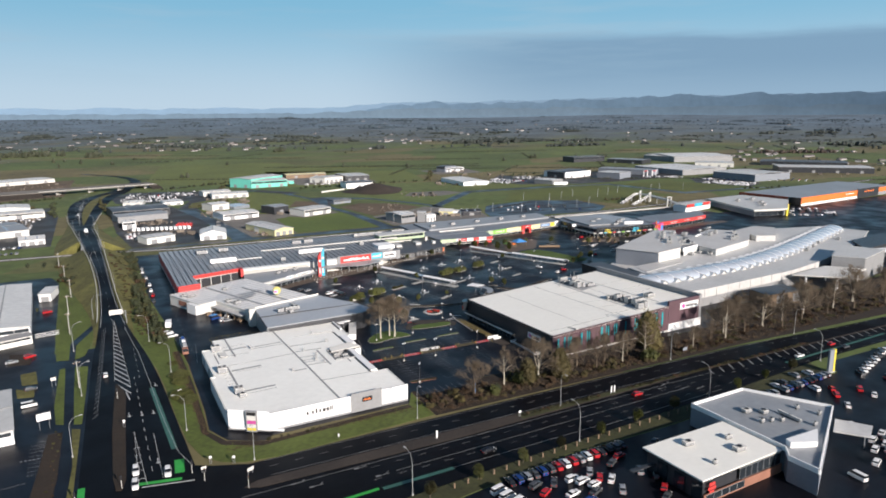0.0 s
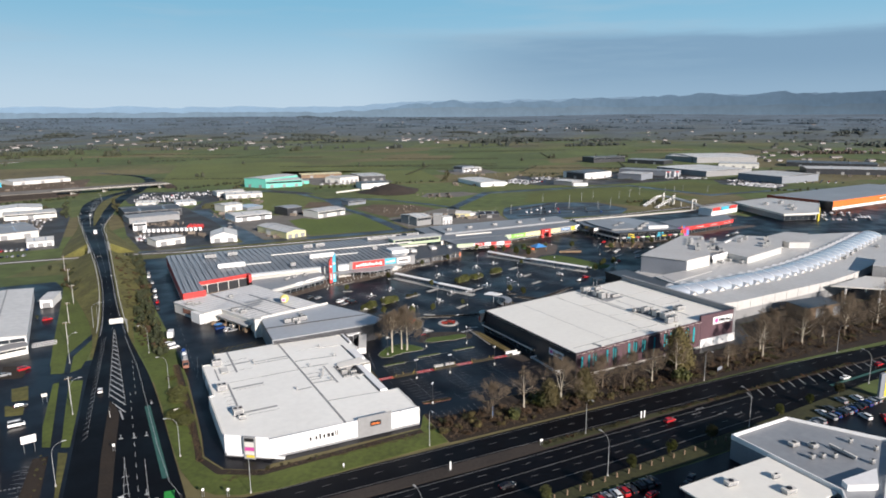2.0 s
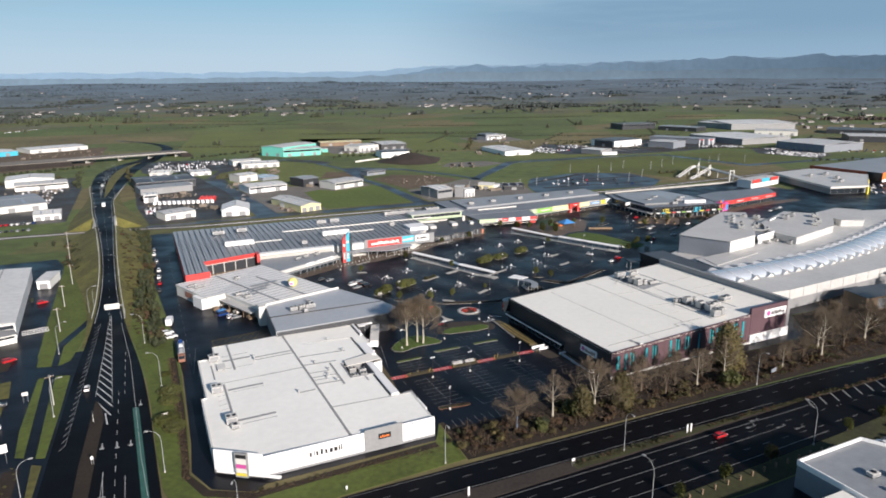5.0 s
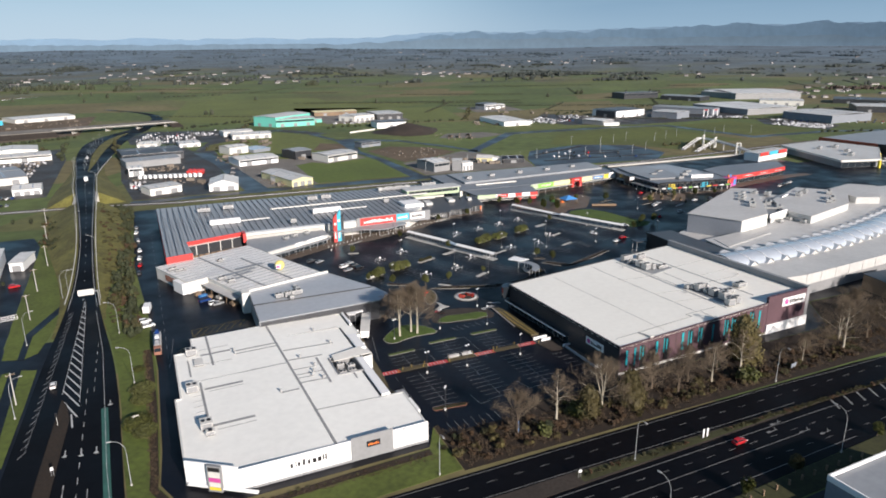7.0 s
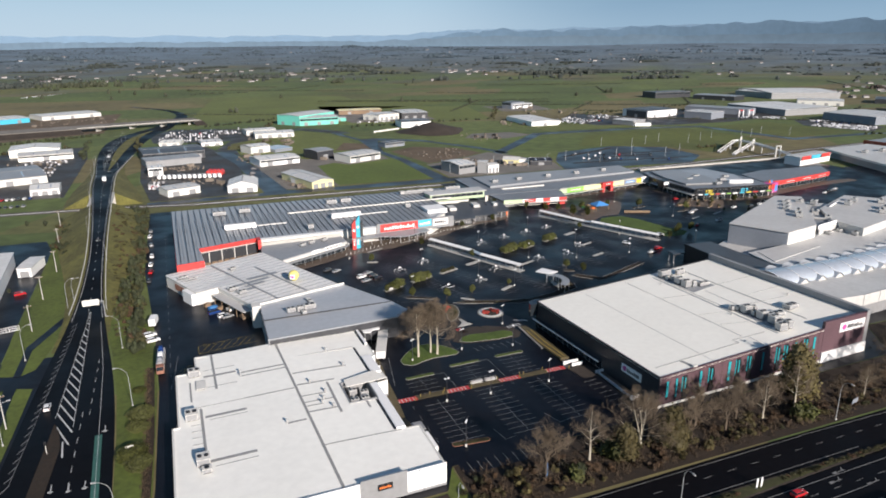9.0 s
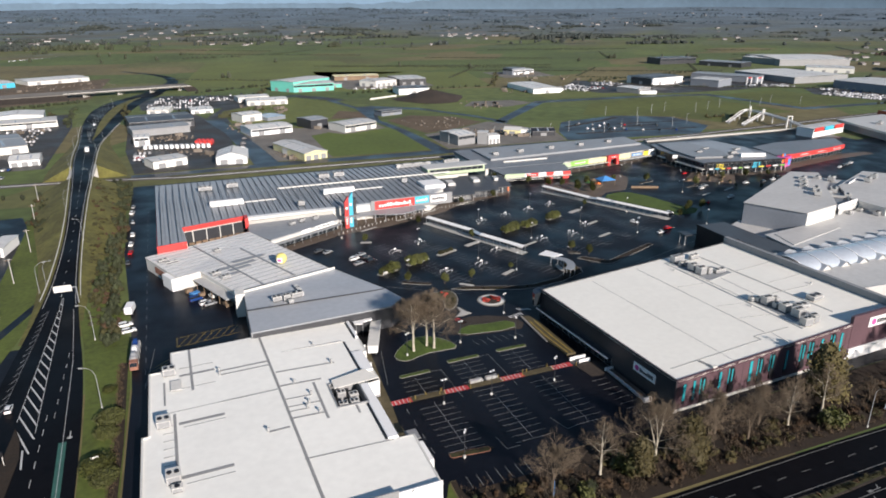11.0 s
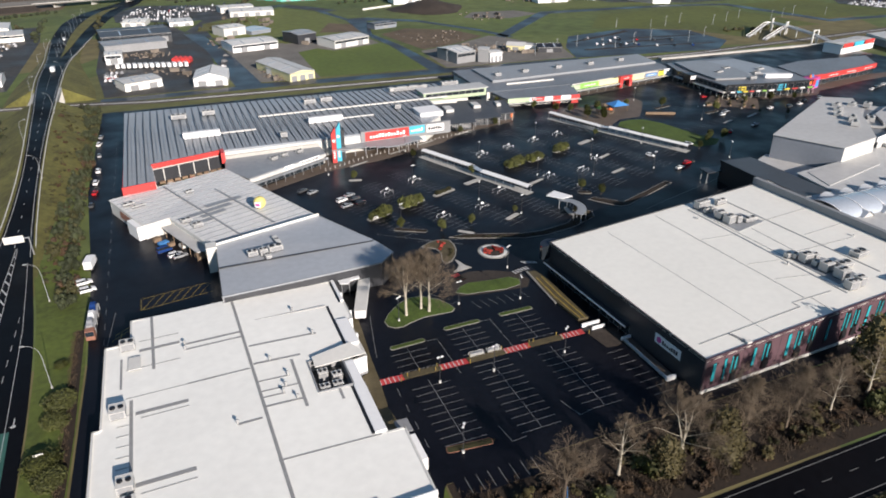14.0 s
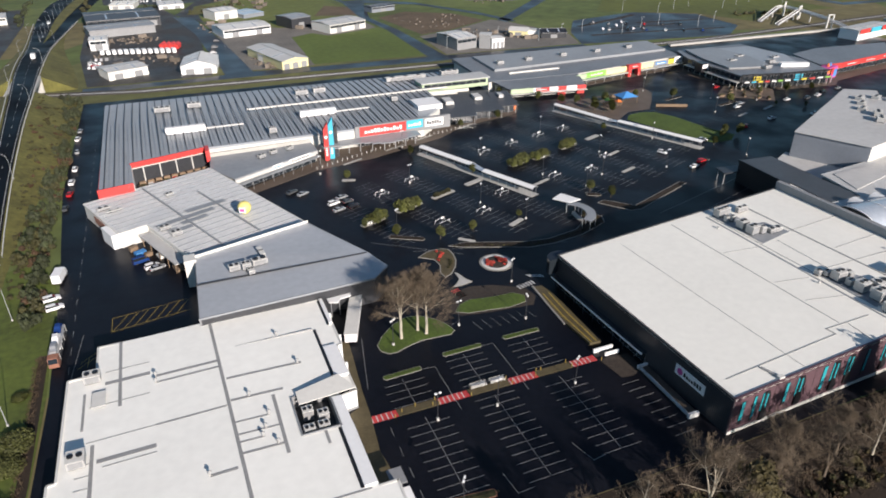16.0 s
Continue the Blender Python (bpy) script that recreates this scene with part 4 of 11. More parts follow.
def showroom():
    t = thing("furniture_showroom", (-65, 25, 0), "large white showroom with a low white metal roof", "building")
    # walls round the plan, each a slab of its own
    plan = [(-95.3, -7.6), (-84, -15.6), (-35.2, -15.0), (-34.8, 4.2), (-38.6, 4.2), (-38.9, 30.4), (-35.2, 31.0), (-35.2, 48.0), (-33.9, 48.4), (-33.9, 69.4), (-88, 69.0), (-88, 58.2), (-93.8, 58.2), (-93.8, 27.2), (-95.3, 27.2)]
    for (x0, y0), (x1, y1) in zip(plan, plan[1:] + plan[:1]):
        fr, w = front_frame(x0, y0, x1, y1)
        top = 6.15 if y0 < 0 and y1 < 0 else 5.15
        if x0 < -84 and y0 < 0 and y1 < 0:
            top = 6.9
        part("wall", fr.box(Shape(), 0, 0, 0, w, 0.3, top), M["white"], t)
        part("plinth", fr.box(Shape(), 0.05, -0.06, 0, w - 0.05, 0.0, 0.7), M["greywall"], t, "grey concrete plinth")
        if top < 6:
            part("coping", fr.box(Shape(), 0, -0.1, 5.15, w, 0.35, 5.27), M["offwhite"], t)
    left = [(-95.0, -7.3), (-84, -15.2), (RX, -14.9), (RX, 69.3), (-87.8, 68.8), (-87.8, 58), (-93.5, 58), (-93.5, 27), (-95.0, 27)]
    part("roof", Shape().prism(left, 4.7, show_z), M["white_roof"], t)
    # right half, left open round the plant well
    for q in ([(RX, -14.9), (-35.4, -14.6), (-35.1, 4), (-38.8, 4), (-39.1, 21.6), (RX, 21.6)], [(RX, 21.6), (-49, 21.6), (-49, 33.4), (RX, 33.4)], [(-41.2, 21.6), (-39.1, 21.6), (-39.2, 33.4), (-41.2, 33.4)],
              [(RX, 33.4), (-35.5, 33.4), (-35.5, 48.2), (-34.2, 48.7), (-34.2, 69.1), (RX, 69.3)]):
        part("roof", Shape().prism(q, 4.7, show_z), M["white_roof"], t)
    well = part("plant_well", Shape().prism([(-49, 21.6), (-41.2, 21.6), (-41.2, 33.4), (-49, 33.4)], 2.4, 2.6), M["dark_roof"], t, "dark sunken plant deck")
    for q in ([(-49.2, 21.4), (-41, 21.4), (-41, 21.7), (-49.2, 21.7)], [(-49.2, 33.3), (-41, 33.3), (-41, 33.6), (-49.2, 33.6)], [(-49.2, 21.7), (-48.9, 21.7), (-48.9, 33.3), (-49.2, 33.3)], [(-41.3, 21.7), (-41, 21.7), (-41, 33.3), (-41.3, 33.3)]):
        part("kerb", Shape().prism(q, 2.5, 5.75), M["greywall"], well)
    part("ridge_cap", Shape().prism([(-60.3, -14.6), (-59.6, -14.6), (-62.1, 69), (-62.8, 69)], show_z(RX) - 0.12, show_z(RX) + 0.06), M["seam"], t, "grey ridge flashing")
    # flashings that run from vents up to the ridge, and sheet laps
    for x0, y0, x1, w in ((-86, 58.2, -76.8, 0.25), (-86, 54.0, -76.7, 1.1), (-75.7, 52.3, -62, 0.8), (-75.7, 50, -62, 0.6), (-88.9, 46.9, -76.9, 0.25), (-89, 36, -76, 0.25), (-76, 36, -62, 0.5),
                          (-86.9, 30, -76.1, 1.1), (-85.8, 28.2, -76, 0.25), (-61, 45, -44.5, 0.7), (-61, 37.3, -50, 0.7), (-61, 30.2, -54, 0.45), (-61, 26.4, -52.4, 0.45), (-61, 24.2, -56, 0.45),
                          (-61, 21, -52.2, 0.6), (-67, 17.7, -62, 0.7), (-87, 8.5, -76, 1.1), (-86, 6, -76, 0.25), (-61, 4, -40, 0.4)):
        s = Shape().prism([(x0, y0 - w / 2), (x1, y0 - w / 2), (x1, y0 + w / 2), (x0, y0 + w / 2)], lambda x, y: show_z(x) - 0.05, lambda x, y: show_z(x) + 0.05)
        part("flashing", s, M["seam"], t)
    for x, y0, y1, w in ((-82.9, 45, 69, 0.7), (-87.8, 6, 35, 0.7), (-52.4, 18, 36, 0.7), (-44.4, 17.6, 21.4, 0.6), (-90, 40, 52, 0.5)):
        part("flashing", Shape().prism([(x - w / 2, y0), (x + w / 2, y0), (x + w / 2, y1), (x - w / 2, y1)], lambda a, b: show_z(a) - 0.05, lambda a, b: show_z(a) + 0.055), M["seam"], t)
    # gutter and parapet strip on the car park side
    for y0, y1, x0, x1, x2 in ((4.6, 21.2, -41.9, -41.2, -38.7), (36.8, 56.4, -39.2, -38.5, -35.4), (57.4, 69, -35.4, -34.8, -34.0)):
        part("gutter", Shape().box(x0, y0, 5.0, x1, y1, show_z(x0) + 0.05), M["black"], t, "dark box gutter")
        part("parapet", Shape().box(x1, y0, 5.1, x2, y1 - (8 if 30 < y0 < 50 else 0), 5.75), M["white"], t)
    part("parapet", Shape().box(-40.9, 21.2, 5.1, -38.8, 30.2, 5.75), M["white"], t)
    part("lap", Shape().box(-60.6, 56.5, show_z(-38.6) - 0.1, -39.2, 56.62, show_z(-60) - 0.05), M["seam"], t)
    part("awning", Shape().prism([(-47.9, 30.4), (-35.3, 31.2), (-38.0, 36.4), (-47.9, 34.2)], lambda x, y: 5.65 + 0.3 * (y - 30) / 3, lambda x, y: 5.85 + 0.3 * (y - 30) / 3), M["offwhite"], t, "pale grey sloping canopy over the plant well")
    # front fascia, grey tenancy panel, signs
    fr, w = front_frame(-84, -15.6, -35.2, -15.0)
    part("fascia", fr.box(Shape(), 27.6, -0.28, 0.4, 38.8, 0, 6.9), M["greywall"], t, "grey panel with an orange sign")
    signboard(t, fr, 31.6, 35.2, -0.28, 3.4, 5.0, "black", "orange", 6)
    u = 12.2
    for hh, ww in ((1.15, 1.0), (1.6, 0.3), (1.15, 0.95), (1.6, 1.0), (1.15, 0.95), (1.15, 1.0), (1.15, 1.0), (1.6, 0.4), (1.6, 0.4)):
        part("sign_letter", fr.box(Shape(), u, -0.1, 2.9, u + ww * (0.6 if u < 16.5 else 0.9), -0.004, 2.9 + hh), M["black"], t, "black bar of a shop sign")
        u += ww + 0.26
    fr2, w2 = front_frame(-95.3, -7.6, -84, -15.6)
    part("plinth", fr2.box(Shape(), 1.0, -1.0, 0.9, w2 + 5, -0.1, 1.35), M["white"], t, "white ledge below the pylon sign")
    pyl = part("pylon_sign", fr2.box(Shape(), 6.6, -1.3, 0.3, 10.2, -0.7, 7.3), M["greywall"], t, "grey framed sign with coloured panels")
    for a, b, m in ((5.9, 6.9, "black"), (4.2, 5.7, "offwhite"), (3.0, 4.1, "pink"), (1.7, 2.9, "offwhite"), (0.8, 1.6, "yellow")):
        part("panel", fr2.box(Shape(), 6.95, -1.36, a, 9.85, -1.3, b), M[m], pyl)
    # service door on the drive side
    fr3, w3 = front_frame(-93.8, 58.2, -93.8, 27.2)
    for u in (4, 16):
        part("roller_door", fr3.box(Shape(), u, -0.07, 0.1, u + 4, -0.0, 3.6), M["mid_roof"], t)
    # side fins and lower shed on the car park corner
    part("annex", Shape().box(-34.7, -4, 0, -32.9, 3.6, 3.2), M["white"], t)
    part("awning", Shape().box(-36, 4.4, 3.3, -33, 8.5, 3.5), M["greywall"], t)
    for x, y in ((-35.0, 41), (-35.0, 46), (-33.7, 52), (-33.7, 62)):
        part("buttress", Shape().box(x - 0.1, y, 0, x + 0.5, y + 0.4, 5.1), M["white"], t)
    # steel ladder rungs beside the roof edge and posts of the safety line
    for k in range(6):
        part("roof_bracket", Shape().box(-90.6, 14 + 3.2 * k, show_z(-90), -88.2, 14.15 + 3.2 * k, show_z(-88) + 0.06), M["seam"], t)
    return t


showroom()
for x, y, sx, sy, h, f in ((-88.5, 56.3, 3.4, 2.6, 2.0, 2), (-87, 48.5, 2.6, 5.0, 0.5, 0), (-90.3, 31, 3.2, 3.4, 2.0, 2), (-88.6, 8.5, 3.0, 3.4, 2.0, 2), (-88, 4.5, 2.2, 1.6, 1.2, 1)):
    unit(x, y, show_z(x), sx, sy, h, 0, f)
for x, y, z in ((-47.2, 23.5, 2.6), (-44.2, 23.6, 2.6), (-43.6, 27, 2.6), (-46.5, 29, 2.6)):
    unit(x, y, z, 2.2, 1.9, 2.8, 0, 2)
for x, y in ((-45.3, 45.1), (-57.2, 37.6), (-54.2, 30.4), (-55.4, 26.6), (-56.3, 24.4), (-53.8, 21.4), (-67.1, 17.9), (-75.6, 52.4), (-75.6, 50), (-48, 57.4)):
    vent(x, y, show_z(x))


# ---- grey-roofed store behind it, and the ribbed white store ----
def grey_store():
    t = thing("grey_roofed_store", (-42, 85, 0), "dark-walled store with a plain grey low-pitched roof", "building")
    plan = [(-64.6, 68.0), (-18.8, 70.2), (-13.6, 75.2), (-16.6, 84.4), (-28.4, 110), (-63.2, 99.8)]
    ridge = 84.0

    def zf(x, y):
        return 8.1 - 0.02 * abs(y - ridge)
    part("roof", Shape().prism(plan, 7.5, zf), M["store_roof"], t)
    for (x0, y0), (x1, y1) in zip(plan, plan[1:] + plan[:1]):
        fr, w = front_frame(x0, y0, x1, y1)
        dark = x0 < -60 and x1 < -60
        part("wall", fr.box(Shape(), 0, 0.02, 0, w, 0.4, 7.5), M["charcoal" if y0 < 80 else "greywall"], t)
        part("barge", fr.box(Shape(), -0.1, -0.12, 7.35, w + 0.1, 0.1, 7.85), M["darkseam" if dark else "mid_roof"], t)
    part("gutter", Shape().prism([(-64, 83.8), (-17, 83.8), (-16.8, 84.5), (-64, 84.6)], 8.0, 8.16), M["darkseam"], t, "dark gutter line across the roof")
    part("wall", Shape().box(-66.2, 97.5, 0, -63, 101.5, 8.6), M["offwhite"], t, "pale blade wall")
    part("parapet", Shape().prism([(-63.2, 99.9), (-28.4, 110.1), (-28.5, 114.8), (-63.7, 104.4)], 4.0, lambda x, y: 8.7 - 0.5 * (y - 99.9 - 0.293 * (x + 63.2))), M["offwhite"], t, "pale sloping parapet along the roof edge")
    # loading shelter between the two stores
    part("shelter", Shape().prism([(-31.9, 54.2), (-29.0, 53.4), (-22.4, 71.4), (-25.2, 72.6)], 0.9, 3.3), M["white"], t, "long white loading shelter")
    part("shelter_roof", Shape().prism([(-32.1, 54.0), (-28.9, 53.1), (-22.2, 71.6), (-25.3, 72.8)], 3.3, 3.5), M["offwhite"], t)
    for x, y in ((-31.2, 54.8), (-29.2, 54.4), (-27.9, 64), (-25.8, 63.2), (-24.9, 71.6), (-23.1, 70.8)):
        part("shelter_post", Shape().tube((x, y, 0), (x, y, 0.9), 0.12, 0.12, 6), M["steel"], t)
    dock = part("dock_canopy", Shape().prism([(-32.6, 69.2), (-32.4, 67.2), (-30.2, 66.3), (-29.2, 67.8), (-26.2, 68.4), (-26.2, 69.7)], 4.8, 5.1), M["white"], t, "bent white canopy over the loading dock")
    for x, y in ((-31.9, 67.4), (-29.6, 67.8), (-26.6, 68.7)):
        part("canopy_post", Shape().tube((x, y, 0), (x, y, 4.8), 0.1, 0.1, 6), M["steel"], dock)
    return t


grey_store()
for x, y, sx, sy, h in ((-53.5, 88.6, 3, 2, 1.6), (-50.3, 88.2, 2.4, 2.2, 1.9), (-46.5, 89.5, 4.2, 2.2, 1.7), (-45.2, 95.5, 1.4, 5.0, 0.9), (-49.5, 85.6, 1.6, 3.2, 1.2)):
    unit(x, y, 8.0, sx, sy, h, 8, 2)


def ribbed_store():
    """Store with a standing-seam roof, turned against the car park grid."""
    A = Frame(-95.4, 158, 22)
    W, D = 46.3, 64.5
    t = thing("ribbed_roof_store", (-62, 135, 0), "white-walled store with a pale ribbed metal roof", "building")
    plan = A.poly((0, 0), (0, -30), (9, -30.5), (9.3, -D), (W, -D + 0.5), (W, 0))

    def zf(x, y):
        du = (x - A.x) * A.c + (y - A.y) * A.s
        return 5.4 + 0.5 * (1 - abs(du - 24) / 24)
    part("roof", Shape().prism(plan, 4.9, zf), M["ribbed_roof"], t)
    for (x0, y0), (x1, y1) in zip(plan, plan[1:] + plan[:1]):
        fr, w = front_frame(x1, y1, x0, y0)
        part("wall", fr.box(Shape(), 0, -0.35, 0, w, -0.02, 5.1), M["offwhite"], t)
        part("gutter", fr.box(Shape(), 0, -0.1, 5.1, w, 0.3, 5.45), M["offwhite"], t)
    for i in range(17):
        v = -2.2 - i * 3.55
        u0, u1 = (0.4 if v > -30 else 9.4), W - 0.4
        pts = A.poly((u0, v - 0.11), (u1, v - 0.11), (u1, v + 0.11), (u0, v + 0.11))
        part("roof_rib", Shape().prism(pts, lambda x, y: zf(x, y) - 0.05, lambda x, y: zf(x, y) + 0.16), M["mid_roof"], t)
        # a fainter sheet lap halfway to the next rib
        pts = A.poly((u0, v - 1.82), (u1, v - 1.82), (u1, v - 1.74), (u0, v - 1.74))
        part("sheet_lap", Shape().prism(pts, lambda x, y: zf(x, y) - 0.05, lambda x, y: zf(x, y) + 0.04), M["pale_roof"], t)
    for u0, v0, u1, v1 in ((14, -33.2, 30, -35.8), (17, -36.8, 26, -39.2), (22, -29.6, 36, -32.2), (12, -40.4, 19, -42.8)):
        part("roof_sheet", Shape().prism(A.poly((u0, v1), (u1, v1), (u1, v0), (u0, v0)), lambda x, y: zf(x, y) - 0.05, lambda x, y: zf(x, y) + 0.02), M["mid_roof"], t, "weathered darker roof sheet")
    for u0, v0, u1, v1 in ((19, -2, 20, -62), (32, -18, 33, -60)):
        part("roof_walkway", A.box(Shape(), u0 + 0.3, v1, 5.6, u1 - 0.2, v0, 6.05), M["mid_roof"], t)
    # bump-out with a sign on the drive side
    part("porch", A.box(Shape(), -2.2, -29.5, 0, 9, -21, 4.9), M["white"], t)
    part("sign", A.box(Shape(), -0.2, -18, 1.5, -0.02, -9, 4.0), M["brick"], t, "dull red sign panel")
    part("lean_to", A.box(Shape(), 5.2, -58, 3.3, 9.2, -32, 3.6), M["mall_roof"], t, "pale loading canopy along the wall")
    for v in (-34, -40, -46, -52, -57):
        part("lean_to_post", A.box(Shape(), 5.3, v - 0.1, 0, 5.5, v + 0.1, 3.3), M["timber"], t)
    part("blade_wall", A.box(Shape(), 8.6, -66, 0, 9.6, -58, 6.4), M["offwhite"], t)
    A2 = A
    for v in (-34, -40, -46, -52):
        part("roller_door", A2.box(Shape(), 9.1, v - 3.6, 0.1, 9.32, v, 3.6), M["greywall"], t)
    return A, t


RA, _ = ribbed_store()
for u, v, sx, sy, h, m, lab in ((2.0, -34, 2.4, 1.6, 1.5, "timber", "stack of timber pallets in a yard"), (2.6, -37.5, 3.2, 2.2, 1.0, "blue", "blue covered stack of goods"), (4.0, -40.5, 2.2, 1.4, 1.3, "timber", "stack of timber pallets in a yard"),
                             (6.6, -44, 2.0, 2.8, 1.1, "offwhite", "stack of white wrapped goods"), (7.0, -55, 2.2, 3.4, 1.2, "timber", "stack of timber pallets in a yard")):
    x, y = RA.P(u, v)
    st = thing("goods_stack", (x, y, 0.05), lab, "goods", "stacked goods")
    for k in range(3):
        part("layer", Shape().obox(x + 0.05 * k, y - 0.06 * k, 0.05 + h * k / 3, sx, sy, h / 3 - 0.05, 22 + 3 * k), M[m], st)
for u, v, sx, sy, h in ((3, -10, 4.0, 1.6, 0.8), (11.5, -38, 3.4, 2.4, 1.1), (12.5, -44, 3.2, 2.6, 1.2), (24, -14, 2.6, 1.8, 0.8), (5, -14, 5.0, 0.8, 0.6)):
    x, y = RA.P(u, v)
    unit(x, y, 5.7, sx, sy, h, 22, 2, "pale metal unit on a ribbed roof")
# the yellow balloon on that roof
bx, by = -45.4, 128.5
ball = thing("inflatable_balloon", (bx, by, 5.7), "yellow inflatable advertising balloon on the roof", "balloon")
s = Shape()
for i in range(9):
    for j in range(14):
        ph, th = math.pi * i / 8, 2 * math.pi * j / 14
        rr = 2.0 * math.sin(ph) * (1.0 if i < 5 else 0.92) + 0.25
        s.v.append((bx + rr * math.cos(th), by + rr * math.sin(th), 5.9 + 2.2 * (1 + math.cos(ph))))
for i in range(8):
    for j in range(14):
        s.f.append((14 * i + j, 14 * i + 14 + j, 14 * i + 14 + (j + 1) % 14, 14 * i + (j + 1) % 14))
part("envelope", s, M["balloon"], ball, smooth=True)
part("panel", Shape().obox(bx - 0.9, by - 1.75, 7.1, 2.0, 0.5, 1.9, -25), M["white"], ball, "white panel with pink print")
part("panel", Shape().obox(bx - 1.02, by - 2.0, 7.6, 1.4, 0.12, 0.9, -25), M["pink"], ball)


# ---- the long discount store with the grey roof and red fascia ----
def discount_store():
    t = thing("discount_store", (0, 228, 0), "long discount store with a striped grey roof and red fascias", "building")
    plan = [(-90.5, 161), (-79, 163.5), (-80, 184), (-51, 192), (-51, 191), (-9, 190.5), (10, 190.5), (42, 192), (56, 207), (60, 238), (86, 240), (88, 266), (-91, 268)]

    def zf(x, y):
        return 8.2 + 1.3 * (1 - abs(y - 232) / 42)
    part("roof", Shape().prism(plan, 7.3, zf), M["grey_roof"], t)
    part("wall", Shape().prism([(x * 0.998, 228 + (y - 228) * 0.997) for x, y in plan], 0, 7.3), M["offwhite"], t)
    for i in range(53):
        x = -89 + 3.3 * i
        y0 = 162.5 if x < -80 else (186 + (x + 80) * 0.25 if x < -51 else (192 if x < 42 else 210 if x < 58 else 241))
        y1 = 267
        part("roof_rib", Shape().prism([(x, y0), (x + 0.34, y0), (x + 0.34, 232), (x, 232)], lambda a, b: zf(a, b) - 0.05, lambda a, b: zf(a, b) + 0.3), M["dark_roof"], t) if y0 < 230 else None
        part("roof_rib", Shape().prism([(x, max(y0, 232)), (x + 0.34, max(y0, 232)), (x + 0.34, y1), (x, y1)], lambda a, b: zf(a, b) - 0.05, lambda a, b: zf(a, b) + 0.3), M["dark_roof"], t)
        if y0 < 230:
            part("roof_rib", Shape().prism([(x + 1.7, y0), (x + 1.85, y0), (x + 1.85, 232), (x + 1.7, 232)], lambda a, b: zf(a, b) - 0.05, lambda a, b: zf(a, b) + 0.16), M["grey_roof"], t)
    part("roof_duct", Shape().box(-30, 231.5, 9.3, 70, 232.3, 10.0), M["offwhite"], t, "pale duct along the ridge")
    for x0, x1, y in ((-66, -50, 213), (-9, 7.5, 215)):
        part("roof_lantern", Shape().box(x0, y - 1.2, 8.6, x1, y + 1.2, 11.2), M["white"], t, "long white roof plant screen")
        part("roof_duct", Shape().box(x1, y - 0.3, 8.9, x1 + 16, y + 0.3, 9.6), M["pale_roof"], t)
    # red fascias
    part("fascia", Shape().prism([(-79.3, 163.4), (-79, 163), (-90.6, 160.4), (-90.9, 161)], 5.2, 8.5), M["red"], t, "red fascia")
    part("fascia", Shape().prism([(-80.2, 183.2), (-80.2, 184), (-51.2, 192.2), (-51, 191.2)], 6.5, 8.5), M["red"], t, "red fascia")
    part("fascia", Shape().prism([(-90.9, 161.4), (-90.2, 161.4), (-90.4, 267.6), (-91.1, 267.6)], 2.6, 6.9), M["red"], t, "dark red side wall")
    part("fascia", Shape().box(-52.6, 186, 4, -51, 192.3, 8.7), M["red"], t, "red end pier")
    # open garden yard between the red fascia and the ribbed store
    for x in (-76, -70, -64, -58):
        part("yard_column", Shape().tube((x, 183 + (x + 80) * 0.28, 0), (x, 183 + (x + 80) * 0.28, 6.1), 0.25, 0.25, 6), M["offwhite"], t)
    part("yard_back", Shape().prism([(-79.8, 183.4), (-79.8, 183.0), (-51.6, 190.8), (-51.6, 191.2)], 0.1, 6.05), M["charcoal"], t, "dark open back of the garden yard")
    for i in range(9):
        x = -77 + 2.9 * i
        rack = part("yard_rack", Shape().obox(x, 177.5 + 0.28 * (x + 80), 0, 2.3, 3.6, 1.0, 16).obox(x, 178.6 + 0.28 * (x + 80), 1.0, 2.3, 0.8, 1.3, 16), M["timber"], t)
        part("plants", Shape().obox(x, 177.0 + 0.28 * (x + 80), 1.0, 1.9, 2.2, 0.45, 16), M[("leaf", "offwhite", "leaf_brown", "leaf_bright", "red")[i % 5]], rack, "potted plants and stock on a rack")
    # entrance: big red sign, cyan and white signs, canopy
    fr, w = front_frame(10.5, 189.8, 40.5, 190.6)
    part("sign_wall", fr.box(Shape(), -1, 0.1, 3.5, w + 14, 1.6, 9.2), M["greywall"], t)
    signboard(t, fr, 1.0, 22.5, 0.05, 4.6, 8.8, "red", "white", 12)
    signboard(t, fr, 22.7, 30.5, 0.05, 5.2, 8.9, "cyan", "white", 5)
    signboard(t, fr, 31.5, 40.5, 0.05, 5.0, 8.6, "white", "black", 6)
    can = Shape()
    for i in range(12):
        x0, x1 = -2 + 3.3 * i, -2 + 3.3 * (i + 1)
        y = 181.5 + 2.2 * math.sin(i * 0.7)
        can.prism([(x0, y), (x1, y), (x1, 190), (x0, 190)], 3.9, 4.25)
    part("canopy", can, M["mid_roof"], t, "wavy grey entrance canopy")
    for i in range(8):
        x, y = 0 + 5 * i, 183.2 + 1.5 * math.sin(i * 1.05)
        part("canopy_post", Shape().tube((x, y, 0), (x, y, 3.9), 0.2, 0.2, 6), M["steel"], t)
    fill_wall(t, fr, 0, 28, 0.06, 0.3, 3.2, 9)
    # white shed with clerestory at the far end
    part("clerestory", Shape().box(58, 236, 7.0, 95, 246, 11.2), M["sage"], t, "pale green clerestory box")
    part("clerestory_roof", Shape().box(57, 235, 11.2, 96, 247, 11.6), M["pale_roof"], t)
    fr, w = front_frame(58, 236, 95, 236)
    fill_wall(t, fr, 1, w - 1, 0, 8.8, 10.5, 9)
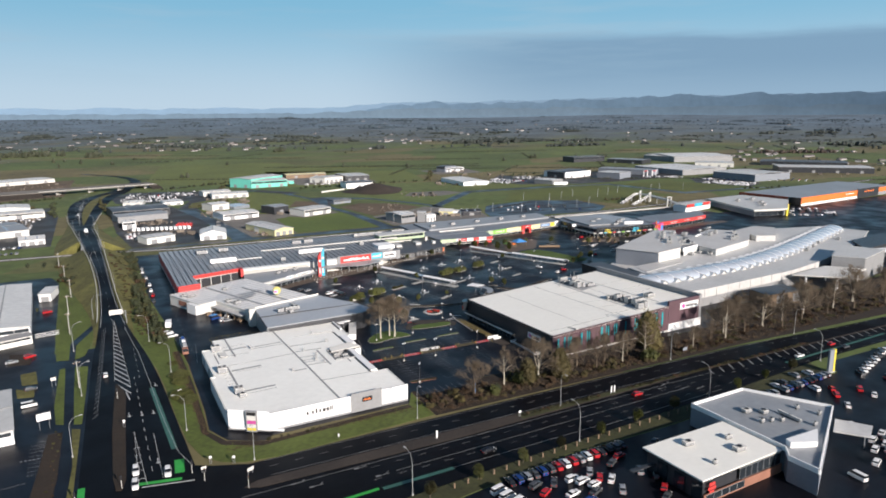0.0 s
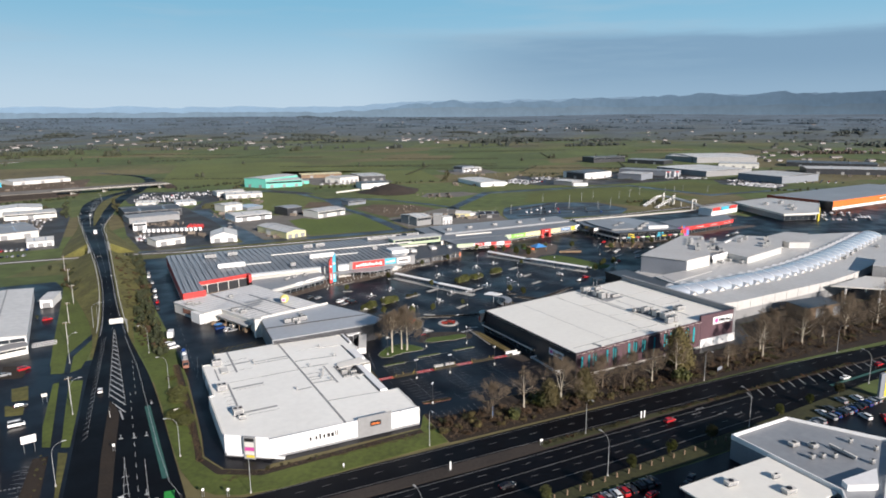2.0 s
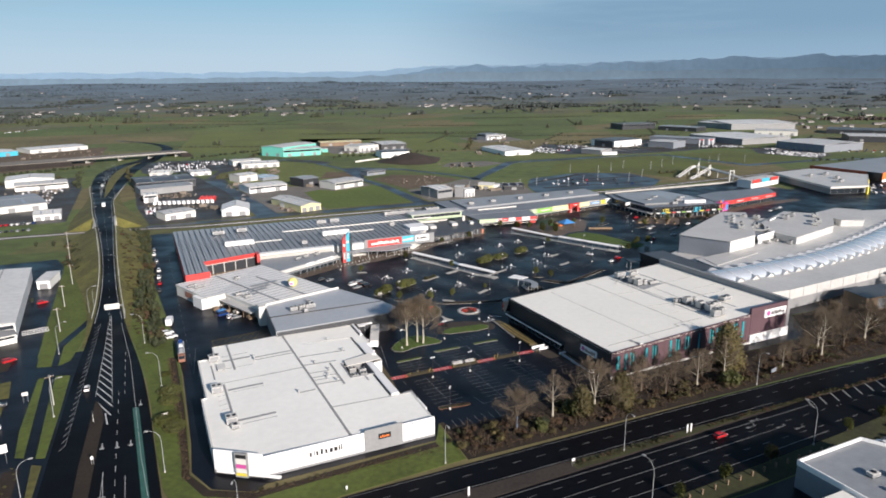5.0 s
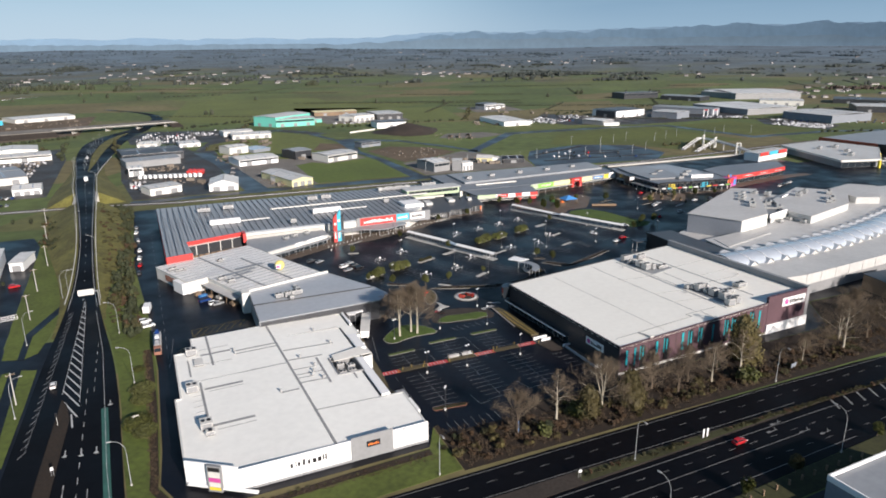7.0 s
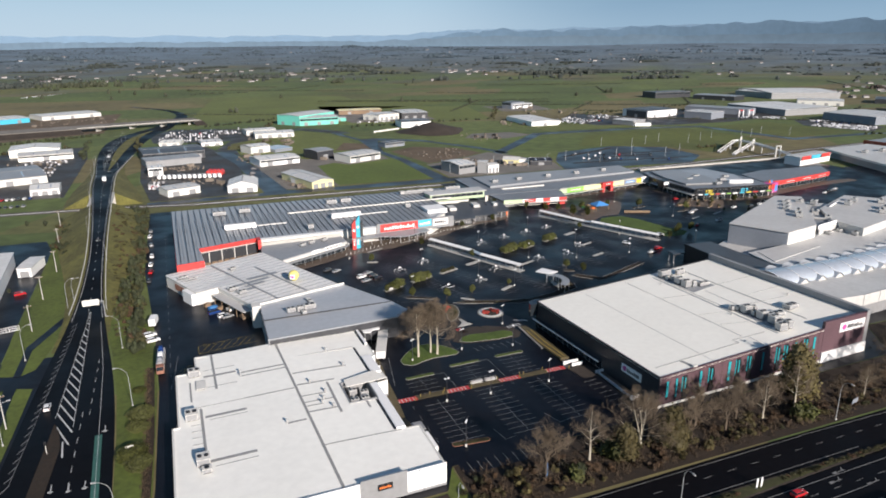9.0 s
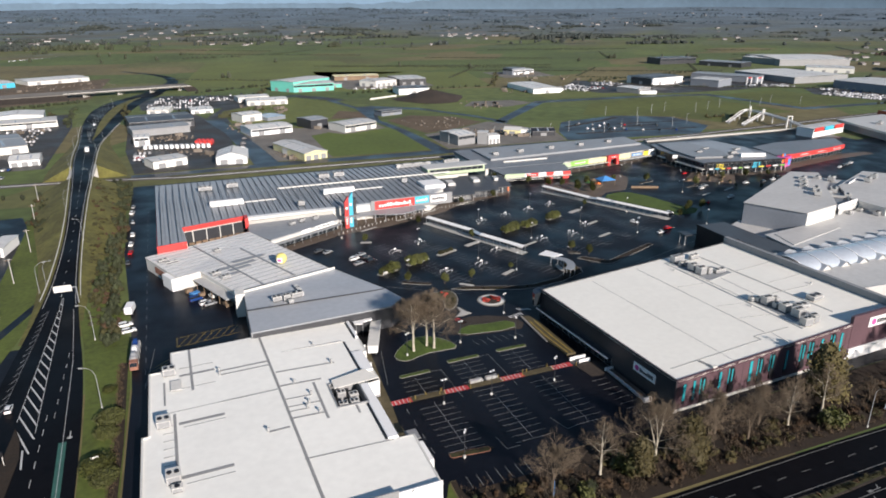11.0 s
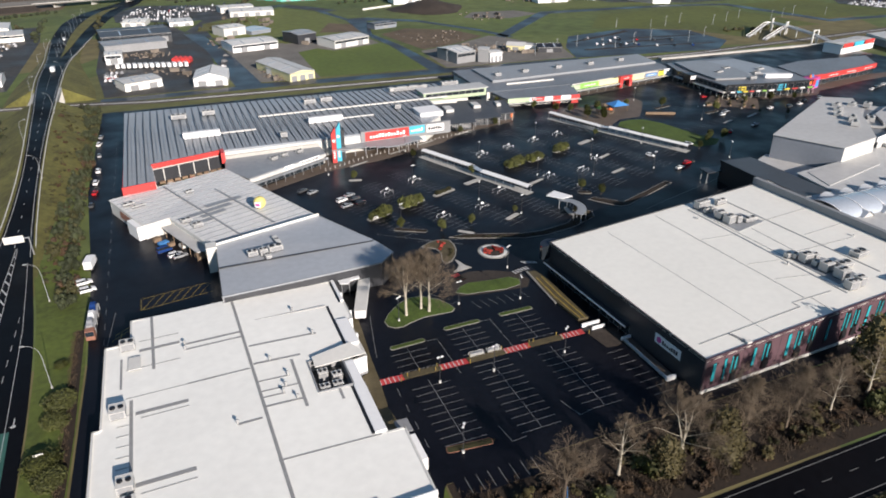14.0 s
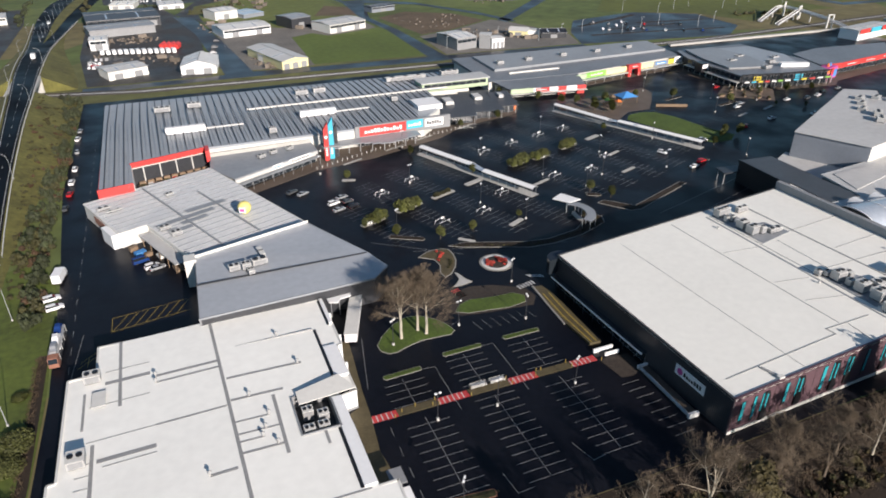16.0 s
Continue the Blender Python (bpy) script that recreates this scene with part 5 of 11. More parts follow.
    part("roof_box", Shape().box(44, 204, 8.0, 56, 216, 10.4), M["white"], t, "white plant screens")
    return t


discount_store()
for x, y, sx, sy in ((-66, 246, 7, 4), (-52, 248, 6, 4), (-1, 250, 6, 4), (8, 251, 6, 4), (56, 256, 22, 3), (38, 222, 3, 3), (-24, 198, 3, 3), (82, 258, 10, 3)):
    unit(x, y, 8.9, sx, sy, 2.0, 0, 3, "pale roof plant on a striped grey roof")


def tenancy():
    """The low shop with white fascia signs in front of the discount store."""
    t = thing("corner_shop", (-30, 178, 0), "low grey-roofed shop with a white fascia and signs", "building")
    plan = [(-52.4, 175.6), (-44.8, 161.8), (-9.6, 180.4), (-9.8, 195), (-30, 189), (-51, 189)]
    part("roof", Shape().prism(plan, 4.6, 4.95), M["mid_roof"], t)
    part("wall", Shape().prism([(-52, 175.8), (-44.6, 162.6), (-10, 181), (-10, 194), (-50, 188)], 0, 4.6), M["offwhite"], t)
    fr, w = front_frame(-44.8, 161.4, -9.6, 180)
    part("fascia", fr.box(Shape(), 0, -0.3, 3.5, w, 0.2, 4.75), M["pale_roof"], t)
    signboard(t, fr, 17, 22, -0.3, 3.5, 5.2, "white", "blue", 4)
    signboard(t, fr, 25, 36, -0.3, 3.5, 5.2, "white", "black", 9)
    part("canopy", fr.box(Shape(), 0, -2.6, 2.9, w, -0.3, 3.1), M["mid_roof"], t)
    for i in range(9):
        a = fr.P(1 + i * 4.7, -2.9)
        part("canopy_post", Shape().tube((*a, 0), (*a, 2.9), 0.1, 0.1, 6), M["steel"], t)
    fill_wall(t, fr, 1, w - 1, 0.3, 0.3, 2.7, 12)
    part("parapet", Shape().prism([(-51.5, 189.5), (-10, 191), (-10, 190), (-51.5, 188.5)], 4.9, 6.4), M["concrete"], t)
    return t


tenancy()
for x, y in ((-32, 180), (-27, 183), (-20, 185)):
    unit(x, y, 4.95, 3.0, 1.8, 1.3, 28, 2)


def sign_tower():
    t = thing("sign_tower", (-4.3, 180.2, 0), "tall red, cyan and charcoal sign tower at the store entrance", "sign")
    for x0, x1, y0, h, m in ((-6.6, -4.7, 179.3, 13.2, "red"), (-4.2, -2.2, 180.6, 14.6, "cyan"), (-1.6, -0.2, 182, 12.4, "charcoal")):
        sl = part("blade", Shape().prism([(x0, y0), (x1, y0), (x1, y0 + 1.6), (x0, y0 + 1.6)], 0, lambda x, y: h + 1.6 * (x - x0)), M[m], t)
        if m != "charcoal":
            s = Shape()
            for i in range(4):
                s.box(x0 + 0.5, y0 - 0.08, 2.2 + 1.0 * i, x0 + 1.3, y0, 2.9 + 1.0 * i)
            part("lettering", s, M["white"], sl)
            part("emblem", Shape().tube((x0 + 0.95, y0, h - 3), (x0 + 0.95, y0 - 0.1, h - 3), 0.7, 0.7, 12), M["white"], sl)
    part("band", Shape().box(-7, 178.9, 5.6, 0.2, 184, 6.1), M["greywall"], t)
    return t


sign_tower()


# ---- dark food pavilions and the row of bright shops ----
def pavilion(x, y, w, d, yaw):
    t = thing("food_pavilion", (x, y, 0), "dark glazed food pavilion with a dark sloping roof", "building", "food pavilions")
    fr = Frame(x, y, yaw)
    part("wall", fr.box(Shape(), 0, 0, 0, w, d, 3.8), M["charcoal"], t)
    s = Shape()
    lo = fr.poly((-1.5, -2.5), (w + 1.5, -2.5), (w + 1.5, d + 1), (-1.5, d + 1))
    zs = (4.0, 4.0, 6.4, 6.4)
    s.add([(p[0], p[1], z) for p, z in zip(lo, zs)] + [(p[0], p[1], z + 0.3) for p, z in zip(lo, zs)], [(3, 2, 1, 0), (4, 5, 6, 7), (0, 1, 5, 4), (1, 2, 6, 5), (2, 3, 7, 6), (3, 0, 4, 7)])
    part("roof", s, M["dark_roof"], t)
    fill_wall(t, fr, 0.5, w - 0.5, 0, 0.4, 3.2, max(3, int(w / 3)))
    for u in (0, w / 2, w):
        a = fr.P(u, -2.3)
        part("post", Shape().tube((*a, 0), (*a, 4.0), 0.14, 0.14, 6), M["steel"], t)
    part("roof_plant", fr.box(Shape(), w * 0.3, d * 0.5, 5.6, w * 0.6, d * 0.8, 7.2), M["pale_roof"], t)
    return t


pavilion(57, 203, 14, 26, -6)
pavilion(74, 206, 13, 24, -6)
pavilion(89, 210, 8, 14, -6)
kiosk = thing("orange_kiosk", (97, 214, 0), "small orange-fronted kiosk beside the car park", "building")
part("wall", Shape().box(94, 212, 0, 99.5, 217, 4.4), M["orange"], kiosk)
part("roof", Shape().box(93.6, 211.6, 4.4, 99.9, 217.4, 4.7), M["dark_roof"], kiosk)


def shop_row():
    t = thing("shop_row", (170, 265, 0), "shop row with lime, cream and red fascias", "building")
    plan = [(100, 246), (112, 245), (156, 243.5), (238, 256), (240, 292), (100, 296)]
    part("roof", Shape().prism(plan, 5.5, lambda x, y: 5.7 + 0.035 * (y - 245)), M["shop_roof"], t)
    part("wall", Shape().prism([(101, 247), (112, 246), (156, 244.5), (237, 257), (239, 291), (101, 295)], 0, 5.5), M["offwhite"], t)
    # lower block that stands forward, with red and white bays
    part("low_roof", Shape().prism([(106, 230.4), (149, 224.6), (156, 243.6), (103, 246)], 4.0, lambda x, y: 4.2 + 0.07 * (y - 226)), M["shop_roof"], t, "grey roof of the lower shops")
    part("wall", Shape().prism([(107, 232.4), (148.4, 226.6), (155, 243), (104, 245.4)], 0, 4.0), M["offwhite"], t)
    f1, w1 = front_frame(106, 230.4, 149, 224.6)
    for a, b, m in ((0, 13, "sage"), (13, 17, "white"), (17, 22, "red"), (22, 27, "white"), (27, 32, "red"), (32, 38, "white"), (38, w1, "red")):
        part("fascia", f1.box(Shape(), a, -0.4, 2.7, b, 0.3, 4.7 if m != "sage" else 4.9), M[m], t)
    for a, b in ((27.4, 31.6), (38.6, 42.6)):
        part("pier", f1.box(Shape(), a, -0.2, 0, b, 1.6, 2.7), M["red"], t)
    signboard(t, f1, 14, 21, -0.4, 3.3, 4.5, "red", "white", 5)
    part("awning", f1.box(Shape(), 0, -2.6, 2.45, w1, -0.4, 2.65), M["offwhite"], t)
    fill_wall(t, f1, 0.6, w1 - 0.6, 1.9, 0.3, 2.3, 9, frame_mat="offwhite")
    f2, w2 = front_frame(156.6, 240.4, 238, 252.6)
    for a, b, m, h in ((-4, 3, "sage", 5.6), (3, 18, "lime", 6.0), (18, 34, "cream", 6.0), (44, 56, "cream", 6.0), (56, 69, "greywall", 5.7), (69, 74, "yellow", 5.8), (74, w2, "white", 6.6)):
        part("fascia", f2.box(Shape(), a, -0.4, 3.0, b, 0.3, h), M[m], t)
    portal = part("portal", f2.box(Shape(), 34, -2.2, 0, 36.4, 0.3, 6.8), M["red"], t, "red entrance portal")
    part("portal_leg", f2.box(Shape(), 41.6, -2.2, 0, 44, 0.3, 6.8), M["red"], portal)
    part("portal_head", f2.box(Shape(), 36.4, -2.2, 4.4, 41.6, 0.3, 6.8), M["red"], portal)
    signboard(t, f2, 5, 16, -0.4, 3.6, 5.6, "lime", "white", 7)
    signboard(t, f2, 36.4, 41.6, -2.2, 5.0, 6.4, "red", "white", 5)
    signboard(t, f2, 58, 67, -0.4, 3.8, 5.3, "blue", "white", 7)
    signboard(t, f2, 75, 81, -0.4, 4.2, 5.8, "white", "black", 4)
    part("canopy", f2.box(Shape(), -4, -3.2, 2.6, 34, -0.4, 2.8), M["pale_roof"], t)
    part("canopy", f2.box(Shape(), 44, -3.2, 2.6, w2, -0.4, 2.8), M["pale_roof"], t)
    fill_wall(t, f2, 0, w2 - 1, 1.6, 0.3, 2.6, 13)
    for i in range(12):
        p = f2.P(1 + 6.8 * i, -3.0)
        part("canopy_post", Shape().tube((*p, 0), (*p, 2.6), 0.12, 0.12, 6), M["steel"], t)
    part("upper_roof", Shape().prism([(112, 262), (236, 268), (238, 290), (112, 292)], 6.2, lambda x, y: 7.6 + 0.03 * (y - 262)), M["mid_roof"], t)
    part("roof_walkway", Shape().prism([(118, 255.4), (150, 255.0), (150, 256), (118, 256.4)], 5.9, 6.8), M["offwhite"], t)
    return t


shop_row()
for x, y in ((120, 272), (140, 274), (165, 276), (190, 277), (215, 279)):
    unit(x, y, 7.7, 4, 3, 1.8, 4, 2)


def black_shop_block():
    t = thing("glazed_shop_block", (255, 220, 0), "two-storey black shop block with large windows and coloured signs", "building")
    plan = [(233, 243), (232, 198), (256, 193), (288, 189), (296, 214), (292, 262), (240, 262)]
    part("roof", Shape().prism(plan, 7.0, 7.4), M["shop_roof"], t)
    part("wall", Shape().prism([(x + (262 - x) * 0.02, y + (225 - y) * 0.02) for x, y in plan], 0, 7.0), M["black"], t)
    for (x0, y0), (x1, y1), m in ((plan[1], plan[2], "yellow"), (plan[2], plan[3], "cyan"), (plan[3], plan[4], "orange"), (plan[0], plan[1], "white")):
        fr, w = front_frame(x0, y0, x1, y1)
        fill_wall(t, fr, 1, w - 1, 0.3, 0.4, 3.2, max(3, int(w / 4)))
        fill_wall(t, fr, 1, w - 1, 0.3, 4.4, 6.6, max(3, int(w / 4)))
        part("canopy", fr.box(Shape(), 0, -2.4, 3.5, w, 0.3, 3.85), M["offwhite" if m == "white" else "charcoal"], t)
        signboard(t, fr, w * 0.3, w * 0.3 + 5, 0.2, 4.4, 6.6, m, "black", 4)
        for i in range(int(w / 5) + 1):
            a = fr.P(min(w, 5 * i), -2.2)
            part("canopy_post", Shape().tube((*a, 0), (*a, 3.5), 0.14, 0.14, 6), M["offwhite"], t)
    for (x0, y0), (x1, y1) in ((plan[1], plan[2]), (plan[2], plan[3])):
        fr, w = front_frame(x0, y0, x1, y1)
        for i, m in enumerate(("white", "cyan", "yellow", "red", "white", "lime")):
            part("small_sign", fr.box(Shape(), 1.2 + i * w / 6, -2.5, 3.95, 1.2 + i * w / 6 + w / 9, -2.35, 4.7), M[m], t, "small coloured shop sign")
        part("parapet", fr.box(Shape(), 0, -0.1, 7.0, w, 0.25, 7.9), M["charcoal"], t)
    for q2, z0, m in (([(238, 236), (236, 212), (262, 206), (268, 232), (264, 256), (244, 258)], 8.3, "mid_roof"), ([(262, 218), (284, 210), (292, 226), (288, 252), (266, 254)], 7.9, "grey_roof")):
        up = part("upper_storey", Shape().prism(q2, 7.4, z0), M["greywall"], t)
        part("upper_roof", Shape().prism([(x + (263 - x) * -0.02, y + (232 - y) * -0.02) for x, y in q2], z0, z0 + 0.25), M[m], up)
    part("roof_screen", Shape().prism([(268, 205), (284, 200), (285, 203), (269, 208)], 7.4, 9.4), M["white"], t, "white plant screen on the roof")
    for (x0, y0), (x1, y1) in ((plan[1], plan[2]), (plan[2], plan[3])):
        fr, w = front_frame(x0, y0, x1, y1)
        for i in range(int(w / 4) + 1):
            part("frame_column", fr.box(Shape(), 4 * i - 0.2, -1.4, 0, 4 * i + 0.2, -1.0, 8.3), M["black"], t)
        part("frame_beam", fr.box(Shape(), -0.3, -1.4, 8.0, w + 0.3, -1.0, 8.4), M["black"], t)
    part("sign_wall", Shape().prism([(228, 225), (233, 225), (233, 231), (228, 231)], 3.4, 8.4), M["black"], t)
    part("emblem", Shape().box(228.5, 224.8, 5.6, 232.5, 225, 7.8), M["white"], t)
    return t


black_shop_block()
for x, y in ((250, 225), (262, 232), (270, 215), (258, 206), (280, 222)):
    unit(x, y, 7.4, 5, 3, 1.6, 6, 3)


def red_shop_block():
    t = thing("red_shop_block", (345, 225, 0), "curved shop block with a red fascia band and grey roof", "building")
    outer = [(298, 202), (313, 201.5), (333, 205), (352, 207.5), (373, 212)]
    inner = [(388, 232), (330, 236), (304, 230)]
    part("roof", Shape().prism(outer + inner, 5.8, lambda x, y: 6.0 + 0.02 * (y - 200)), M["shop_roof"], t)
    part("wall", Shape().prism([(299, 203.5), (313, 203), (333, 206.5), (352, 209), (372, 213.5), (386, 231), (330, 235), (305, 229)], 0, 5.8), M["offwhite"], t)
    for a, b in zip(outer, outer[1:]):
        fr, w = front_frame(*a, *b)
        part("fascia", fr.box(Shape(), 0, -0.4, 3.6, w, 0.3, 6.6), M["red"], t)
        signboard(t, fr, w * 0.2, w * 0.8, -0.4, 4.4, 5.8, "red", "white", 7)
        fill_wall(t, fr, 0.5, w - 0.5, 0.6, 0.4, 3.0, 5)
    fr, w = front_frame(288.5, 192.5, 304.5, 197)
    tower = part("entry_tower", fr.box(Shape(), 0, 0, 0, w, 6, 6.6), M["pink"], t, "painted corner block in pink, blue and orange")
    for a, b, z0, z1, m in ((0.3, 3.4, 0.6, 3.4, "blue"), (3.6, 7.8, 3.6, 6.2, "orange"), (8.2, 12, 2.6, 6.3, "red"), (12.4, 16, 0.8, 5.0, "blue"), (5, 8, 0.2, 2.8, "glass")):
        part("painted_panel", fr.box(Shape(), a, -0.12, z0, b, -0.002, z1), M[m], tower)
    for x, m in ((10.0, "orange"), (12.5, "blue")):
        p = fr.P(x, 3)
        part("roof_figure", Shape().tube((*p, 6.6), (*p, 8.4), 0.9, 0.5, 7), M[m], tower)
    return t


red_shop_block()


# ---- plum department store ----
DEP = [(34.2, -6.4), (124.0, -2.6), (127.4, 67.5), (31.8, 59.6)]


def dep_z(x, y=0.0):
    return 9.5 + 3.1 * (x - 33) / 92.0


def department_store():
    t = thing("department_store", (78, 28, 0), "plum and black department store with a cream flat roof", "building")
    part("roof", Shape().prism(DEP, lambda x, y: dep_z(x) - 0.6, dep_z), M["cream_roof"], t)
    names = ("front", "side", "back", "flank")
    for k, ((x0, y0), (x1, y1)) in enumerate(zip(DEP, DEP[1:] + DEP[:1])):
        fr, w = front_frame(x0, y0, x1, y1)
        m = M["purple"] if k == 0 else M["charcoal"]
        c = math.cos(radians(fr.yaw))
        s = Shape().prism(fr.poly((0, 0), (w, 0), (w, 0.35), (0, 0.35)), 0, lambda x, y: dep_z(x) + 0.12)
        part("wall", s, m, t)
        s = Shape().prism(fr.poly((0, -0.06), (w, -0.06), (w, 0.45), (0, 0.45)), lambda x, y: dep_z(x) + 0.12, lambda x, y: dep_z(x) + 0.25)
        part("coping", s, M["darkseam" if k else "purple"], t)
    fr, w = front_frame(*DEP[0], *DEP[1])
    # plum wall panels with open joints
    for i in range(1, 15):
        part("joint", fr.box(Shape(), i * 6 - 0.05, -0.02, 1.3, i * 6 + 0.05, 0.01, 9.2 + 0.19 * i), M["black"], t)
    for u, z0, z1, wd in ((3.0, 2.1, 8.0, 0.9), (6.4, 1.6, 8.3, 0.7), (15.6, 2.6, 8.6, 0.9), (27, 2.0, 9.2, 1.0), (41, 2.4, 9.4, 0.9), (55.5, 2.6, 9.8, 0.9), (64, 2.6, 10, 0.9)):
        win = part("window", fr.box(Shape(), u - wd / 2 - 0.1, -0.1, z0 - 0.1, u + wd / 2 + 0.1, 0.02, z1 + 0.1), M["black"], t)
        part("pane", fr.box(Shape(), u - wd / 2, -0.14, z0 + 0.9, u + wd / 2, -0.1, z1), M["teal"], win)
    for u, z0, z1 in ((9.4, 0.9, 8.6), (19.6, 1.4, 9.2), (30.5, 1.4, 9.6), (35.2, 1.8, 9.8), (47.5, 1.8, 10.2), (51, 2.0, 10.2), (60, 2.4, 10.6)):
        n = 10
        rings = []
        for i in range(n + 1):
            zz, off = z0 + (z1 - z0) * i / n, 0.3 * math.sin(i * 1.1)
            rings.append([(*fr.P(u - 0.7, -0.35), zz), (*fr.P(u + 1.0 + off, -0.35), zz), (*fr.P(u + 1.0 + off, 0.02), zz), (*fr.P(u - 0.7, 0.02), zz)])
        s = loft(rings)
        fin = part("window", s, M["black"], t, "black wavy window hood with a teal strip")
        part("pane", fr.box(Shape(), u - 1.05, -0.2, z0 + 2.6, u - 0.72, -0.02, z1 - 0.3), M["teal"], fin)
        part("pane", fr.box(Shape(), u - 0.1, -0.4, z0 + 3.5, u + 0.3, -0.36, z1 - 0.5), M["teal"], fin)
    part("plinth", fr.box(Shape(), 0, -0.22, 0, 68, -0.02, 0.8), M["offwhite"], t, "pale concrete plinth")
    part("plinth", fr.box(Shape(), 68, -0.55, 0, w, -0.02, 3.6), M["white"], t, "white lower wall band")
    # taller end block with the sign
    part("end_block", fr.box(Shape(), w - 1.4, -0.1, 0, w + 0.3, 69.8, 14.9), M["greywall"], t, "dark grey parapet wall along the roof edge")
    part("end_block", fr.box(Shape(), 68, -0.1, 3.6, w - 1.4, 0.9, 14.3), M["purple"], t)
    signboard(t, fr, w - 14.5, w - 2.2, -0.1, 9.4, 12.6, "white", "black", 7, "", "pink")
    # drive-side flank: sign, canopy, doors
    fl, wf = front_frame(DEP[3][0], DEP[3][1], DEP[0][0], DEP[0][1])
    signboard(t, fl, wf - 16.5, wf - 7.5, 0, 4.6, 7.2, "white", "black", 7, "", "pink")
    can = part("canopy", Shape().prism([(29.8, 58.5), (31.6, 19.5), (33.2, 19.4), (31.9, 58.6)], 3.3, 3.55), M["charcoal"], t)
    part("canopy_edge", Shape().prism([(29.65, 58.5), (31.45, 19.4), (31.7, 19.4), (29.9, 58.5)], 3.28, 3.68), M["white"], can, "white canopy edge")
    for i in range(9):
        k = (i + 0.5) / 9
        x, y = 30.1 + 1.75 * k, 58 - 38 * k
        part("canopy_post", Shape().tube((x, y, 0), (x, y, 3.3), 0.1, 0.1, 6), M["charcoal"], can)
    fill_wall(t, fl, 2, 40, 0, 0.3, 3.4, 12)
    # rounded glass corner
    s = Shape()
    cx, cy = DEP[3][0] + 1.2, DEP[3][1] - 0.8
    for i in range(7):
        a0, a1 = radians(185 - 22 * i), radians(185 - 22 * (i + 1))
        r = 4.2
        s.prism([(cx, cy), (cx + r * math.cos(a0), cy + r * math.sin(a0)), (cx + r * math.cos(a1), cy + r * math.sin(a1))], 4.4, 8.9)
    part("corner_glazing", s, M["glass"], t, "curved dark glass corner")
    # roof lines
    for x0, y0, x1, y1, wd, m in ((51.7, 57.4, 55.3, -4.6, 0.1, "mall_roof"), (72.3, 60.6, 75.2, 4.1, 0.14, "seam"), (37.1, -0.7, 70.9, 1.2, 0.22, "seam"), (70.9, 1.2, 70.5, 3.5, 0.3, "seam"), (70.5, 3.5, 84, 3.4, 0.22, "seam"),
                                  (85, 60, 86.9, 1, 0.55, "mid_roof"), (86.2, 60, 88, 22, 0.15, "seam"), (100.5, 60, 104.2, 5, 0.5, "seam"), (93.1, 40.2, 93.2, 23, 0.12, "mid_roof"), (74.2, 40.9, 85, 39.4, 0.1, "seam"), (75.2, 23.6, 85, 21.6, 0.1, "seam"), (75.7, 14.2, 86, 11.8, 0.1, "seam"),
                                  (76.9, 3.2, 76.5, -4.2, 0.1, "seam"), (100, 42.7, 121, 44, 0.12, "seam"), (93, 23.2, 115, 22.7, 0.12, "seam"), (104, 30, 123, 31, 0.1, "seam")):
        L = math.hypot(x1 - x0, y1 - y0)
        nx, ny = -(y1 - y0) / L * wd / 2, (x1 - x0) / L * wd / 2
        part("flashing", Shape().prism([(x0 + nx, y0 + ny), (x1 + nx, y1 + ny), (x1 - nx, y1 - ny), (x0 - nx, y0 - ny)], lambda x, y: dep_z(x) - 0.1, lambda x, y: dep_z(x) + 0.09), M[m], t)
    part("pipe", Shape().prism([(46.2, -0.8), (46.7, -0.8), (48.0, -5.2), (47.4, -5.2)], lambda x, y: dep_z(x), lambda x, y: dep_z(x) + 0.35), M["seam"], t)
    part("hatch", Shape().box(47.0, -5.6, dep_z(47), 48.4, -4.6, dep_z(47) + 0.7), M["offwhite"], t)
    part("plant_deck", Shape().prism([(87, 60.2), (88, 40.2), (100, 42.4), (98, 50), (93.6, 50.5), (93.4, 60.4)], lambda x, y: dep_z(x), lambda x, y: dep_z(x) + 0.14), M["mid_roof"], t)
    part("plant_deck", Shape().prism([(88, 22), (94, 22), (97.5, 16), (97.5, 5), (88.6, 5)], lambda x, y: dep_z(x), lambda x, y: dep_z(x) + 0.14), M["mid_roof"], t)
    return t


department_store()
rs = random.Random(5)
for x, y, sx, sy, h in ((88.6, 58.8, 2.6, 2.4, 2.5), (91.4, 59.4, 2.2, 2.2, 2.3), (88.2, 55.2, 1.3, 1.2, 1.6), (89.8, 54.6, 1.3, 1.2, 1.8), (89.6, 50.2, 2.8, 2.6, 2.4), (89.6, 46.3, 3.0, 2.6, 2.6), (92.2, 45.2, 1.6, 1.8, 2.2), (96.2, 44.4, 4.6, 1.8, 1.3), (97.2, 58.6, 4.4, 1.4, 1.6),
                        (88.0, 21.6, 1.6, 1.6, 1.4), (89.4, 20.4, 1.4, 1.6, 1.6), (90.6, 17.8, 3.0, 2.6, 2.7), (93.2, 17.2, 1.6, 2.4, 2.2), (91.0, 14.6, 1.8, 1.6, 1.8), (91.4, 11.6, 3.0, 2.6, 2.7), (92.0, 7.2, 3.2, 2.8, 2.8), (89.6, 2.2, 3.0, 2.4, 2.4), (93, 2.6, 2.2, 2.6, 2.6), (98.4, 11.6, 4.2, 3.0, 1.1),
                        (107, 14, 5, 3, 1.4)):
    unit(x, y, dep_z(x) + 0.1, sx, sy, h, rs.uniform(-4, 8), 2)
for x, y in ((83, 52.8), (85, 18.5), (121, 44), (116, 23)):
    vent(x, y, dep_z(x), 0.3, 0.5)


